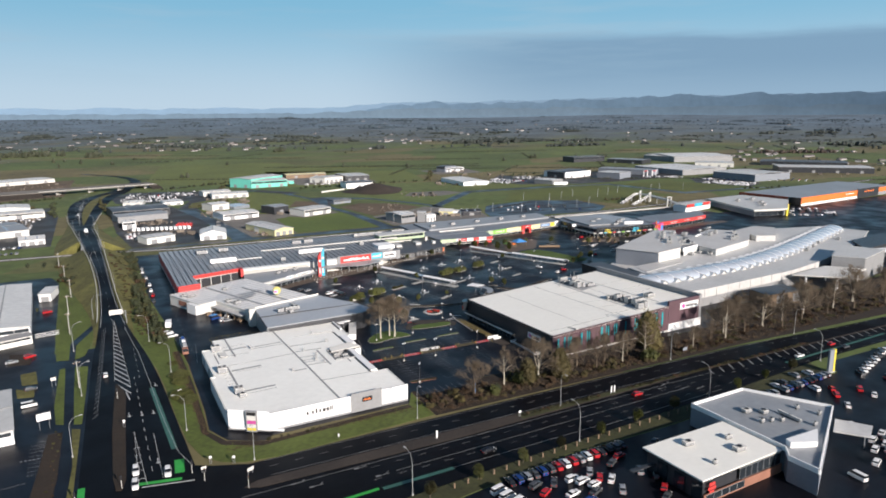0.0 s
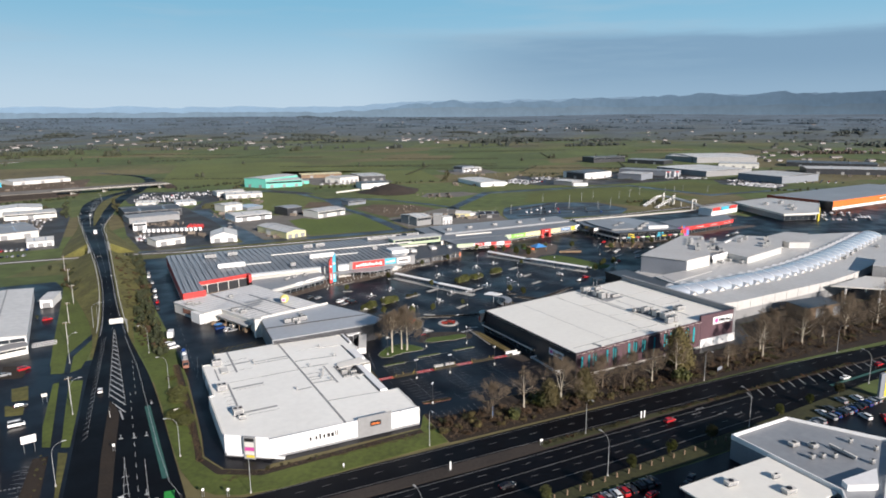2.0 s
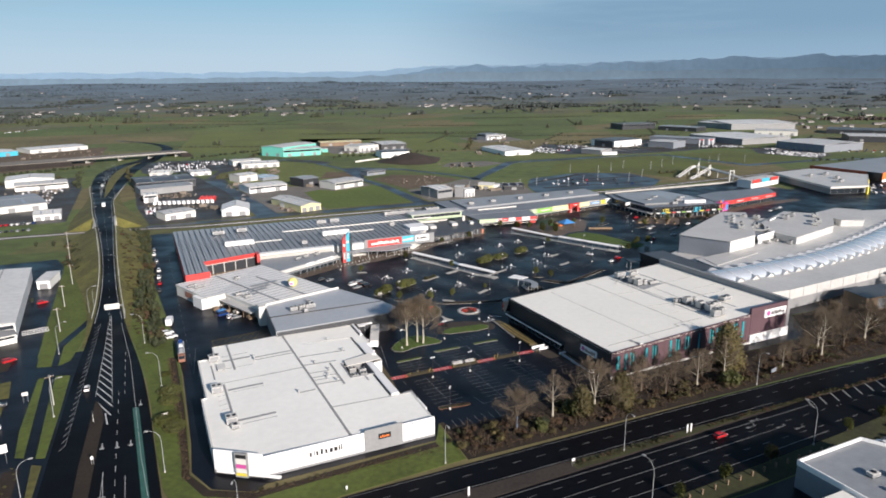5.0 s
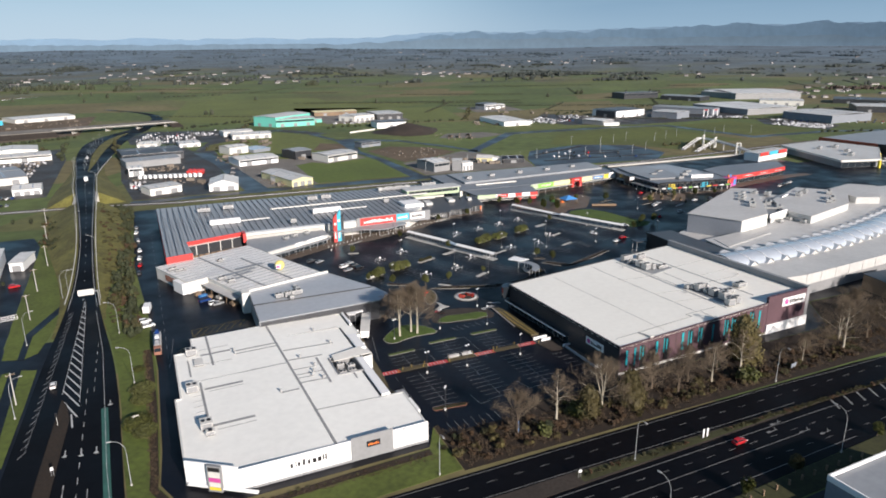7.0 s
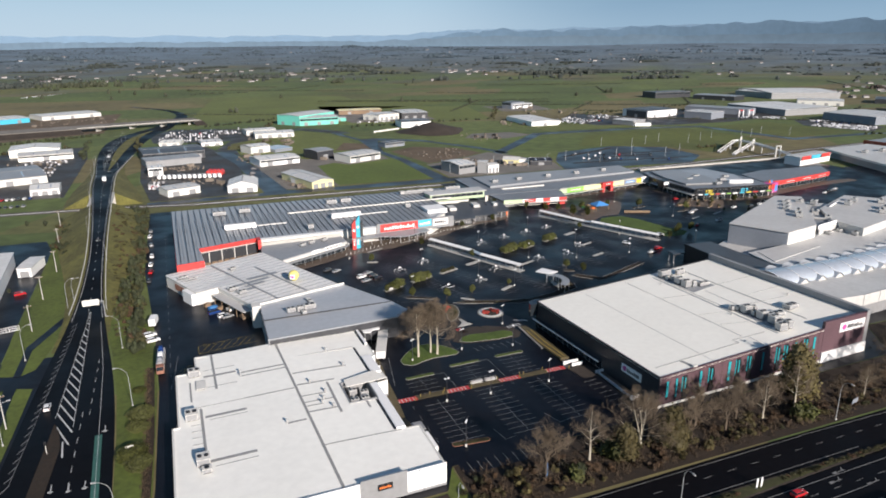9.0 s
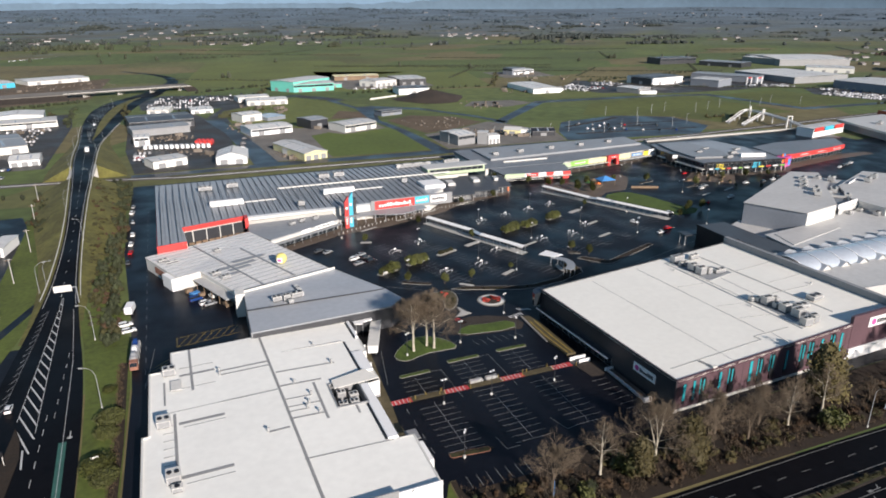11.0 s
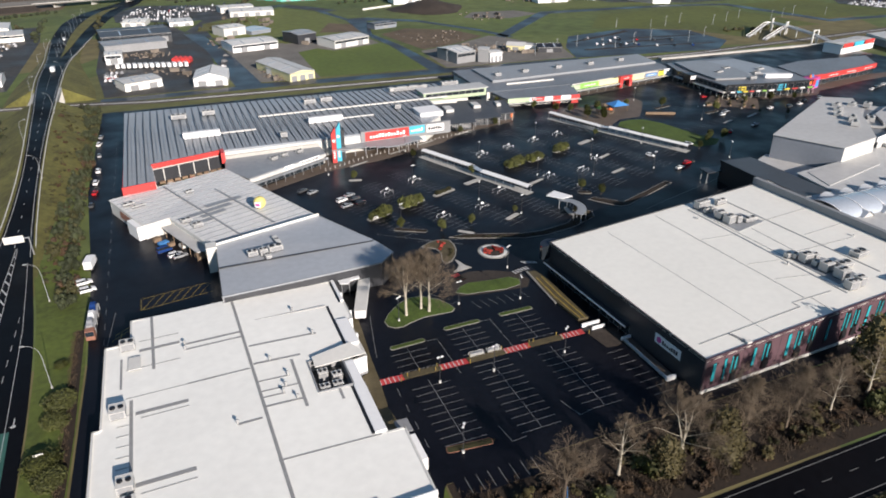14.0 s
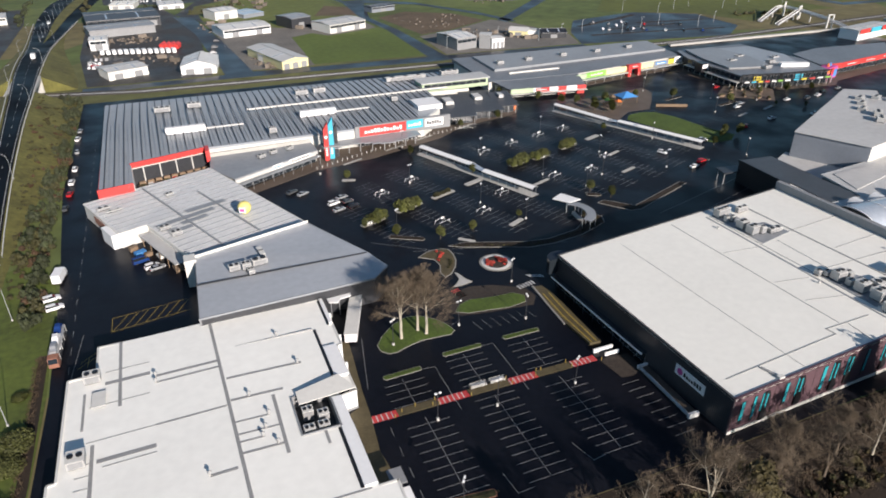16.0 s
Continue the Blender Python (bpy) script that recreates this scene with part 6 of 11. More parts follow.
# ---- enclosed mall with the glazed vault ----
def vault_axis(t):
    """The line of the mall street, from the department store outwards."""
    pts = [Vector((131, 45)), Vector((170, 45)), Vector((205, 47)), Vector((240, 53)), Vector((275, 62)), Vector((310, 73)), Vector((345, 85)), Vector((385, 99))]
    i = min(int(t), len(pts) - 2)
    p, q = pts[i], pts[i + 1]
    return p.lerp(q, t - i), (q - p).normalized()


def mall():
    t = thing("shopping_mall", (240, 60, 0), "pale shopping mall with stepped roofs and a glazed vault", "building")
    part("roof", Shape().prism([(128, 20), (150, 18.5), (228, 24), (258, 30), (310, 44), (345, 55), (400, 80), (392, 112), (330, 128), (262, 130), (200, 100), (179, 79), (152, 76), (149, 57), (129, 57)], 8.2, 8.8), M["pale_roof"], t)
    part("wall", Shape().prism([(128.5, 20.5), (150, 19), (228, 24.5), (258, 30.5), (310, 44.5), (345, 55.5), (399, 80.5), (391, 111), (330, 127), (263, 129), (200, 99), (179.4, 78.4), (152.6, 75.4), (149.4, 56.5), (129.5, 56.5)], 0, 8.2), M["greywall"], t)
    part("low_roof", Shape().prism([(150, 76.2), (179, 79.2), (168, 106), (152, 98)], 0, 4.6), M["mall_roof"], t, "low white porch roof beside the tall block")
    # upper precast band in panels along the front
    front = [(128.2, 19.6), (150, 17.8), (228, 23.4), (258, 29.2), (300, 40.5)]
    for a, b in zip(front, front[1:]):
        fr, w = front_frame(*a, *b)
        n = max(1, round(w / 9.5))
        for i in range(n):
            part("panel", fr.box(Shape(), i * w / n + 0.12, -0.12, 4.6, (i + 1) * w / n - 0.12, 0.3, 9.1), M["pale_roof"], t)
        part("lower_wall", fr.box(Shape(), 0, 0.0, 0, w, 0.35, 5.0), M["greywall"], t)
    # vault
    tube = Shape()
    ns, nr = 56, 12
    rows = []
    for i in range(ns + 1):
        c, d = vault_axis(7 * i / ns * 0.9999)
        nrm = Vector((-d.y, d.x))
        rows.append([(c.x + nrm.x * 7.4 * math.cos(math.pi * k / nr), c.y + nrm.y * 7.4 * math.cos(math.pi * k / nr), 8.7 + 3.4 * math.sin(math.pi * k / nr)) for k in range(nr + 1)])
    for r in rows:
        tube.v.extend(r)
    for i in range(ns):
        for k in range(nr):
            a = i * (nr + 1) + k
            tube.f.append((a, a + 1, a + nr + 2, a + nr + 1))
    va = part("vault", tube, M["skylight"], t, "long blue-grey glazed barrel vault", smooth=True)
    for i in range(0, ns + 1, 2):
        s = Shape()
        for k in range(nr):
            s.tube(rows[i][k], rows[i][k + 1], 0.2, 0.2, 4, False)
        part("rib", s, M["white"], va)
    # white hoods along both flanks of the vault: pointed to the south, round to the north
    for i in range(1, 28):
        c, d = vault_axis(7 * i / 28)
        nrm = Vector((-d.y, d.x))
        for sg in (-1, 1):
            n = 8
            prof = [(2.8, 8.8), (0.5, 10.7), (-0.5, 10.7), (-2.8, 8.8)] if sg < 0 else [(2.7 * math.cos(math.pi * k / n), 8.8 + 2.3 * math.sin(math.pi * k / n)) for k in range(n + 1)]
            s = Shape()
            for off in (9.0, 8.6, 4.6):
                for w, z in prof:
                    if off < 6:
                        w, z = w * 0.5, 9.2 + (z - 8.8) * 0.9
                    pt = c + nrm * sg * off + d * w
                    s.v.append((pt.x, pt.y, z))
            m = len(prof)
            for rr in (0, 1):
                for k in range(m - 1):
                    f = (rr * m + k, rr * m + k + 1, rr * m + m + k + 1, rr * m + m + k)
                    s.f.append(f if sg < 0 else f[::-1])
            hood = part("dormer", s, M["white"], va)
            inner = Shape()
            for w, z in prof:
                pt = c + nrm * sg * 8.7 + d * w * 0.82
                inner.v.append((pt.x, pt.y, 8.8 + (z - 8.8) * 0.8))
            inner.f.append(tuple(range(m)))
            part("vent_screen", inner, M["mall_roof" if sg < 0 else "mid_roof"], hood)
    # tall boxes
    for poly, h, m in (([(165, 102), (177.6, 77.6), (202, 82.6), (222, 104), (248, 131), (236, 139)], 15.0, "bluegrey"), ([(206, 84), (232, 90), (262, 118), (250, 133)], 11.6, "pale_roof"), ([(224, 74), (271, 86), (300, 108), (282, 130), (240, 112), (224, 92)], 13.0, "pale_roof"),
                       ([(290, 95), (303, 89), (333, 112), (324, 124), (296, 118)], 12.8, "pale_roof")):
        cx, cy = sum(p[0] for p in poly) / len(poly), sum(p[1] for p in poly) / len(poly)
        b = part("upper_storey", Shape().prism([(cx + (x - cx) * 0.985, cy + (y - cy) * 0.985) for x, y in poly], 4.0 if h > 14.5 else 8.7, h - 0.3), M[m], t)
        part("upper_roof", Shape().prism(poly, h - 0.3, h), M["mall_roof"], b)
    fr, w = front_frame(178.2, 78.3, 201.3, 82.6)
    part("panel", fr.box(Shape(), 0.0, -0.3, 8.75, w, 0.3, 14.65), M["offwhite"], t)
    part("raised_roof", Shape().prism([(156, 74), (152, 61), (190, 70), (200, 80), (178, 76)], 8.6, 9.05), M["mall_roof"], t)
    strip = part("dark_wing", Shape().prism([(133, 57.3), (148.6, 57.3), (149.6, 97), (135, 98)], 0, 8.3), M["black"], t, "black flat-roofed entrance wing")
    part("dark_roof", Shape().prism([(132.8, 57.2), (148.8, 57.2), (149.8, 97.2), (134.8, 98.2)], 8.3, 8.6), M["dark_roof"], strip)
    part("edge", Shape().prism([(132.7, 57.2), (133.2, 57.2), (135.2, 98.2), (134.7, 98.4)], 8.0, 9.0), M["black"], strip)
    part("porch", Shape().prism([(128, 97), (146, 96.5), (147, 101), (129, 103)], 4.4, 4.8), M["charcoal"], t, "flat entrance porch roof")
    part("porch_hood", Shape().prism([(137, 98), (146, 97), (146.5, 99), (138, 100.5)], 5.2, 6.2), M["white"], t, "white curved hood over the entrance")
    for x, y in ((129, 98), (129.6, 102), (146, 100.4)):
        part("porch_post", Shape().tube((x, y, 0), (x, y, 4.4), 0.2, 0.2, 6), M["steel"], t)
    # brown side wing, flat canopy and tall end block towards the highway
    wing = part("wing", Shape().prism([(176.5, 0.5), (200, -1.5), (203, 11), (179, 13)], 0, 6.4), M["timber"], t, "low brown service wing")
    part("wing_roof", Shape().prism([(176.2, 0.2), (200.3, -1.9), (203.4, 11.4), (178.8, 13.4)], 6.4, 6.7), M["dark_roof"], wing)
    fr, w = front_frame(176.5, 0.5, 200, -1.5)
    for i in range(4):
        part("panel", fr.box(Shape(), 1 + i * 5.8, -0.15, 1.0, 6.2 + i * 5.8, -0.02, 5.6), M["greywall" if i % 2 else "timber"], wing)
    part("flat_canopy", Shape().prism([(222, 19), (240, 1.3), (273, 7), (260, 24)], 7.6, 8.2), M["offwhite"], t, "broad white flat canopy")
    for x, y in ((229, 15), (241, 4), (268, 8.5), (257, 21)):
        part("canopy_column", Shape().tube((x, y, 0), (x, y, 7.6), 0.5, 0.5, 8), M["white"], t)
    blk = part("end_block", Shape().prism([(266, 24), (276, 10), (312, 19), (304, 43)], 0, 13.4), M["greywall"], t, "tall grey end block")
    part("end_roof", Shape().prism([(265.6, 24), (276, 9.6), (312.4, 19), (304.2, 43.4)], 13.4, 13.7), M["pale_roof"], blk)
    # sunk plant deck with ducts and pale screens behind the tall block
    deck = part("plant_deck", Shape().prism([(209, 91), (219, 87), (232, 92), (254, 113), (247, 122), (225, 107)], 11.55, 11.75), M["shop_roof"], t, "dark plant deck between the upper storeys")
    for x0, y0, x1, y1, wd, h in ((211, 92, 236, 112, 0.9, 0.8), (219, 89, 247, 113, 0.7, 0.7), (226, 96, 221, 101, 1.0, 1.0), (240, 108, 234, 112, 1.0, 1.0)):
        L = math.hypot(x1 - x0, y1 - y0)
        nx, ny = -(y1 - y0) / L * wd / 2, (x1 - x0) / L * wd / 2
        part("duct", Shape().prism([(x0 + nx, y0 + ny), (x1 + nx, y1 + ny), (x1 - nx, y1 - ny), (x0 - nx, y0 - ny)], 11.9, 11.9 + h), M["vent"], deck)
    for x0, y0, x1, y1 in ((206, 84.4, 224, 88.6), (248, 112, 262, 118)):
        fr, w = front_frame(x0, y0, x1, y1)
        part("screen", fr.box(Shape(), 0, 0.1, 11.6, w, 0.35, 13.8), M["white"], deck)
    part("end_wing", Shape().prism([(322, 36), (372, 44), (392, 66), (345, 60)], 0, 10), M["charcoal"], t, "dark glazed entrance block")
    part("end_canopy", Shape().prism([(318, 30), (345, 26), (352, 34), (326, 40)], 8.6, 9.0), M["white"], t)
    return t


mall()
for x, y, z, sx, sy in ((208, 92, 11.6, 6, 3), (215, 97, 11.6, 7, 3), (222, 104, 11.6, 6, 4), (232, 108, 11.6, 7, 3), (228, 97, 11.6, 4, 3), (214, 104, 15.0, 5, 3), (208, 98, 15.0, 5, 3), (270, 96, 13.0, 6, 3), (283, 108, 13.0, 5, 3), (262, 92, 13.0, 4, 3)):
    unit(x, y, z, sx, sy, 2.0, 40, 3, "grey roof plant unit on the mall")
rs = random.Random(8)
for i in range(26):
    k = i / 26
    x, y = 215 + 120 * k + rs.uniform(-4, 4), 78 + 34 * k + rs.uniform(-4, 6)
    unit(x, y, 8.8, rs.uniform(2.4, 5), rs.uniform(2, 3), rs.uniform(1.2, 2.4), rs.uniform(0, 30), 2)
for x, y, z in ((222, 118, 14.0), (228, 124, 14.0), (236, 122, 14.0), (215, 112, 14.0), (230, 114, 12.0), (262, 112, 13.0), (272, 116, 13.0), (250, 124, 12)):
    unit(x, y, z, 4.2, 3.0, 2.2, 24, 3)
for x, y in ((290, 56), (305, 62), (320, 68), (330, 82), (346, 70)):
    unit(x, y, 8.8, 3.4, 2.4, 1.4, 18, 2)


# ---- car dealership across the highway ----
def dealership():
    t = thing("dealership_showroom", (38, -95, 0), "dark dealership showroom with cream and grey roofs behind white parapets", "building")
    lowp = [(3.6, -89), (36.6, -88.5), (36.6, -108.5), (4.2, -109.6)]
    part("roof", Shape().prism(lowp, 6.3, 6.7), M["cream_roof"], t)
    part("wall", Shape().prism([(4.6, -90), (36, -89.5), (36, -108), (5.2, -108.8)], 0, 6.3), M["charcoal"], t)
    hi = [(36.9, -76.2), (61.4, -75.6), (75, -98.8), (34, -121.3), (33.6, -112.6), (37.4, -109), (37.2, -88)]
    part("wall", Shape().prism(hi, 0, 6.8), M["bluegrey"], t)
    part("upper_roof", Shape().prism([(37.6, -76.8), (61.1, -76.2), (74.2, -98.9), (34.6, -120.4), (34.2, -113), (38, -109), (37.8, -88)], 6.8, 6.95), M["mid_roof"], t)
    for a, b in zip(hi, hi[1:] + hi[:1]):
        fr, w = front_frame(*a, *b)
        part("parapet", fr.box(Shape(), -0.1, -0.35, 6.2, w + 0.1, 0.05, 7.7), M["white"], t)
    part("plant_room", Shape().prism([(40, -107.2), (53.6, -107.6), (46.2, -112.6), (39, -109.4)], 6.9, 8.6), M["white"], t)
    # brick street front with glazing
    fr, w = front_frame(4.6, -109.7, 36.6, -108.6)
    part("brick_wall", fr.box(Shape(), 0, -0.35, 0, w, -0.02, 2.6), M["brick"], t)
    fill_wall(t, fr, 0.6, 16, -0.36, 0.6, 2.4, 5)
    fill_wall(t, fr, 14, w - 0.5, -0.03, 3.0, 6.0, 7)
    s = Shape()
    for a, b, c, d in ((1.6, 4.6, 3.4, 4.2), (2.0, 4.2, 4.5, 5.4), (2.2, 4.0, 2.4, 3.1)):
        fr.box(s, a, -0.16, c, b, -0.02, d)
    part("emblem", s, M["red"], t, "red and white emblem drawn as bars")
    fl, wf = front_frame(4.6, -90, 4.6, -109)
    for u in (2, 8, 14):
        part("window", Shape().box(4.4, -92 - u, 0.6, 4.62, -95.5 - u, 4.8), M["glass"], t)
    part("verandah", Shape().prism([(-4, -92), (4.4, -92), (4.4, -93.2), (-4, -93.4)], 3.0, 3.3), M["charcoal"], t)
    can = part("car_canopy", Shape().prism([(72.6, -101.2), (78, -109.7), (70, -113.6), (64.2, -106)], 4.2, 4.6), M["pale_roof"], t, "white display canopy")
    for x, y in ((76.6, -108.6), (70.2, -112)):
        part("post", Shape().tube((x, y, 0), (x, y, 4.2), 0.15, 0.15, 6), M["steel"], can)
    return t


dealership()
for x, y, z, sx, sy in ((16, -94, 6.7, 3.2, 1.8), (26, -103, 6.7, 3.4, 2.0), (29, -97, 6.7, 2.4, 0.8), (14, -105, 6.7, 1.2, 0.8), (48, -88, 6.95, 2.6, 1.8), (52, -91, 6.95, 2.0, 2.0), (46, -95, 6.95, 1.2, 1.0), (49, -96, 6.95, 1.2, 1.0), (52, -97.4, 6.95, 1.2, 1.0), (64, -94, 6.95, 1.2, 0.8),
                        (66, -100, 6.95, 1.2, 0.8), (58, -104, 6.95, 1.2, 0.8), (56, -97, 6.95, 0.5, 8)):
    unit(x, y, z, sx, sy, 1.1, -4, 1)
pil = thing("pylon_sign", (120, -70, 0), "tall pale pylon sign with a yellow edge", "sign")
part("panel", Shape().box(118, -70.3, 0.3, 120.6, -69.5, 9.2), M["bluegrey"], pil)
part("edge", Shape().box(120.6, -70.4, 0.3, 121.6, -69.4, 9.2), M["yellow"], pil)
part("base", Shape().box(117.6, -70.6, 0, 122, -69.2, 0.3), M["concrete"], pil)


# ---- sheds, yards and houses ----
def shed(name, label, x0, y0, x1, y1, depth, h, wall, roof, rise=0.8, along=True, doors=2, wins=0, category="building", group=""):
    """A shed by the two ends of the facade that faces the camera."""
    fr, w = front_frame(x0, y0, x1, y1)
    t = thing(name, (x0, y0, 0), label, category, group)
    body = Shape()
    fr.box(body, 0, 0, 0, w, depth, h)
    part("wall", body, M[wall], t)
    part("roof", gable(Shape(), fr, w, depth, h, rise, 0.4, along), M[roof], t)
    if not along:
        for v in (0.0, depth - 0.2):
            s = Shape()
            p = [fr.P(0, v), fr.P(w, v), fr.P(w / 2, v)]
            q = [fr.P(0, v + 0.2), fr.P(w, v + 0.2), fr.P(w / 2, v + 0.2)]
            s.add([(*p[0], h), (*p[1], h), (*p[2], h + rise), (*q[0], h), (*q[1], h), (*q[2], h + rise)], [(0, 1, 2), (5, 4, 3), (0, 2, 5, 3), (1, 4, 5, 2), (0, 3, 4, 1)])
            part("gable_wall", s, M[wall], t)
    if w > 10 and depth > 10:
        def zr(x, y):
            u = (x - fr.x) * fr.c + (y - fr.y) * fr.s
            v = -(x - fr.x) * fr.s + (y - fr.y) * fr.c
            return h + rise * (1 - abs(v / depth * 2 - 1) if along else 1 - abs(u / w * 2 - 1)) + 0.24

        lo, hi = lambda x, y: zr(x, y) - 0.1, lambda x, y: zr(x, y) + 0.06
        mid = fr.poly((0, depth / 2 - 0.3), (w, depth / 2 - 0.3), (w, depth / 2 + 0.3), (0, depth / 2 + 0.3)) if along else fr.poly((w / 2 - 0.3, 0), (w / 2 + 0.3, 0), (w / 2 + 0.3, depth), (w / 2 - 0.3, depth))
        part("ridge_cap", Shape().prism(mid, lo, hi), M["seam"], t)
        for k in (0.28, 0.71):
            if along:
                strip = fr.poly((w * k - 0.5, depth * 0.06), (w * k + 0.5, depth * 0.06), (w * k + 0.5, depth * 0.44), (w * k - 0.5, depth * 0.44))
            else:
                strip = fr.poly((w * 0.06, depth * k - 0.5), (w * 0.44, depth * k - 0.5), (w * 0.44, depth * k + 0.5), (w * 0.06, depth * k + 0.5))
            part("roof_light", Shape().prism(strip, lo, lambda x, y: zr(x, y) + 0.02), M["skylight"] if roof != "white_roof" else M["mall_roof"], t)
        part("gutter", fr.box(Shape(), -0.2, -0.55, h - 0.15, w + 0.2, -0.4, h + 0.1), M["seam"], t)
    for i in range(doors):
        u = w * (i + 0.5) / doors
        dw = min(2.4, w / doors * 0.32)
        part("roller_door", fr.box(Shape(), u - dw, -0.07, 0.05, u + dw, -0.0, min(4.2, h * 0.68)), M["greywall"], t)
    if wins:
        fill_wall(t, fr, 0.5, w - 0.5, 0, h * 0.62, h * 0.86, wins, depth=0.06)
    return t


shed("turquoise_warehouse", "turquoise sheet-metal warehouse with a pale roof", 47, 764, 70, 734, 70, 12.5, "tealwall", "pale_roof", 1.2, False, 2)
shed("turquoise_warehouse", "turquoise sheet-metal warehouse with a pale roof", 70, 733, 122, 737, 34, 9.6, "tealwall", "pale_roof", 1.2, True, 3, 6)
shed("sage_annex", "low sage green annex beside the turquoise warehouse", 120, 768, 139, 764, 14, 4.6, "tealwall", "pale_roof", 0.5, True, 1)
shed("white_shed", "long low white-roofed shed", 2, 634, 45, 632, 26, 5.2, "offwhite", "shed_roof", 0.8, True, 4)
shed("white_shed", "low white-roofed shed behind another", -4, 664, 30, 668, 20, 5.6, "offwhite", "shed_roof", 0.6, True, 3)
shed("white_shed", "white workshop with a ribbed white roof", -17.5, 447, 18, 455, 26, 5.6, "white", "shed_roof", 1.0, True, 2, 4)
shed("white_shed", "off-white gabled workshop with pale roof", -16, 521, 3, 529, 20, 6.8, "offwhite", "shed_roof", 1.0, True, 1)
shed("blue_roofed_shed", "low shed with a blue-grey roof", 7, 522, 25, 531, 24, 3.0, "bluegrey", "skylight", 0.4, True, 0)
shed("site_office", "small white site office with a flat roof", -98, 612, -78, 608, 24, 3.8, "offwhite", "cream_roof", 0.4, True, 2)
shed("site_office", "small white yard shed with a flat roof", -57, 596, -36, 597, 24, 3.8, "white", "shed_roof", 0.4, True, 2)
shed("workshop_with_yellow_doors", "grey-roofed workshop with yellow door frames", 5, 337, 22, 342, 50, 5.2, "cream", "pale_roof", 1.4, False, 3)
shed("cream_annex", "cream-walled annex with a pale roof", -5, 369, 4.4, 345, 10, 4.0, "offwhite", "pale_roof", 0.6, True, 1)
shed("grey_workshop", "dark grey gabled workshop shed", 35.5, 462, 52, 469, 22, 7.6, "charcoal", "mid_roof", 1.0, True, 1)
shed("white_workshop", "pale workshop with wide roller doors", 58.5, 433, 90, 446, 24, 6.2, "offwhite", "pale_roof", 0.9, True, 2, 4)
shed("white_barn", "white barn with a steep gable and red doors", -53, 348, -33, 345, 26, 5.0, "white", "shed_roof", 3.0, False, 2)
shed("tan_workshop", "pale workshop with a flat roof and dark entrance", -92.5, 350, -71, 358, 17, 5.0, "cream_roof", "pale_roof", 0.5, True, 2)
shed("truck_depot", "long dark-roofed truck depot with open bays", -111, 514, -58, 520, 44, 7.0, "charcoal", "dark_roof", 1.2, True, 5, 8)
shed("depot_lean_to", "grey-roofed lean-to with open bays before a depot", -108, 481, -63, 490, 24, 5.6, "greywall", "mid_roof", 0.6, True, 6)
shed("white_office", "white flat-roofed depot office building", -106, 438, -95, 438, 14, 7.0, "white", "shed_roof", 0.4, True, 1, 3)
for k in range(4):
    shed("red_shelter", "red tent-roofed shelter in the truck yard", -62.5 + 3.1 * k, 428.5 - 1.3 * k, -59.8 + 3.1 * k, 427.6 - 1.3 * k, 7, 2.4, "red", "red", 1.2, False, 0, group="red shelters")
shed("blue_house", "blue-grey flat-roofed office with white trim", 114, 507, 137, 514, 13, 4.6, "bluegrey", "dark_roof", 0.4, True, 1, 5)
shed("white_hall", "white-roofed grey hall with a glazed front", 125, 345.5, 141, 349, 25, 7.6, "greywall", "shed_roof", 1.2, True, 1, 4)
shed("plant_building", "tall pale grey plant building", 141.6, 346, 148, 342, 10, 9.0, "greywall", "pale_roof", 0.4, True, 0)
shed("white_tanks_shed", "white stepped plant building with dark openings", 149, 341, 159, 342, 10, 6.5, "white", "shed_roof", 0.5, True, 3)
shed("cream_cottage", "small cream cottage with a pale gable roof", 181, 378, 192, 369, 9, 3.6, "cream", "pale_roof", 2.0, True, 1)
shed("white_lean_to", "small white building beside the cottage", 193, 372, 201, 366, 7, 4.0, "white", "pale_roof", 0.4, True, 0)
shed("dark_solar_roof", "charcoal shed with a black roof", 198, 359, 216, 353, 16, 3.8, "charcoal", "black", 1.6, True, 1)
shed("white_shed", "long low white sheet-metal shed", 338, 605, 376, 603, 76, 5.6, "white", "shed_roof", 0.8, False, 1)
shed("white_lean_to", "low white annex at the end of a long shed", 377, 612, 388, 617, 12, 3.4, "white", "shed_roof", 0.3, True, 0)
shed("grey_office", "grey and white two-storey office", 415, 838, 422, 819, 30, 10, "bluegrey", "dark_roof", 0.4, True, 1, 4)
shed("white_office", "white office with dark openings beside a grey one", 424, 820, 466, 830, 24, 7, "white", "pale_roof", 0.4, True, 3, 3)
shed("white_shed", "white shed beside the soil heap", 183, 658, 221, 655, 32, 7.4, "white", "dark_roof", 0.8, True, 1)
shed("dark_workshop", "dark workshop with white portals and a pale roof", 216, 752, 254, 752, 52, 8.4, "charcoal", "pale_roof", 0.8, True, 3)
shed("pale_workshop", "low pale workshop with white portals", 165, 770, 181, 748, 34, 7.5, "offwhite", "shed_roof", 0.8, True, 2)
shed("pale_workshop", "white-framed workshop with dark openings", 182, 750, 214, 760, 30, 8.0, "offwhite", "pale_roof", 0.6, True, 4)
shed("brown_roofed_depot", "depot with a brown frame roof", 150, 850, 215, 846, 26, 6, "timber", "cream", 0.8, True, 2)
shed("white_depot", "low grey depot with white roof", 445, 584, 455, 554, 26, 6.0, "greywall", "shed_roof", 0.6, True, 1)
shed("white_lean_to", "low white annex at the front of a depot", 456, 552, 475, 545, 10, 3.6, "white", "shed_roof", 0.3, True, 0)
shed("dark_warehouse", "dark warehouse with white front", 529, 620, 588, 630, 46, 9.6, "white", "dark_roof", 0.6, True, 2)
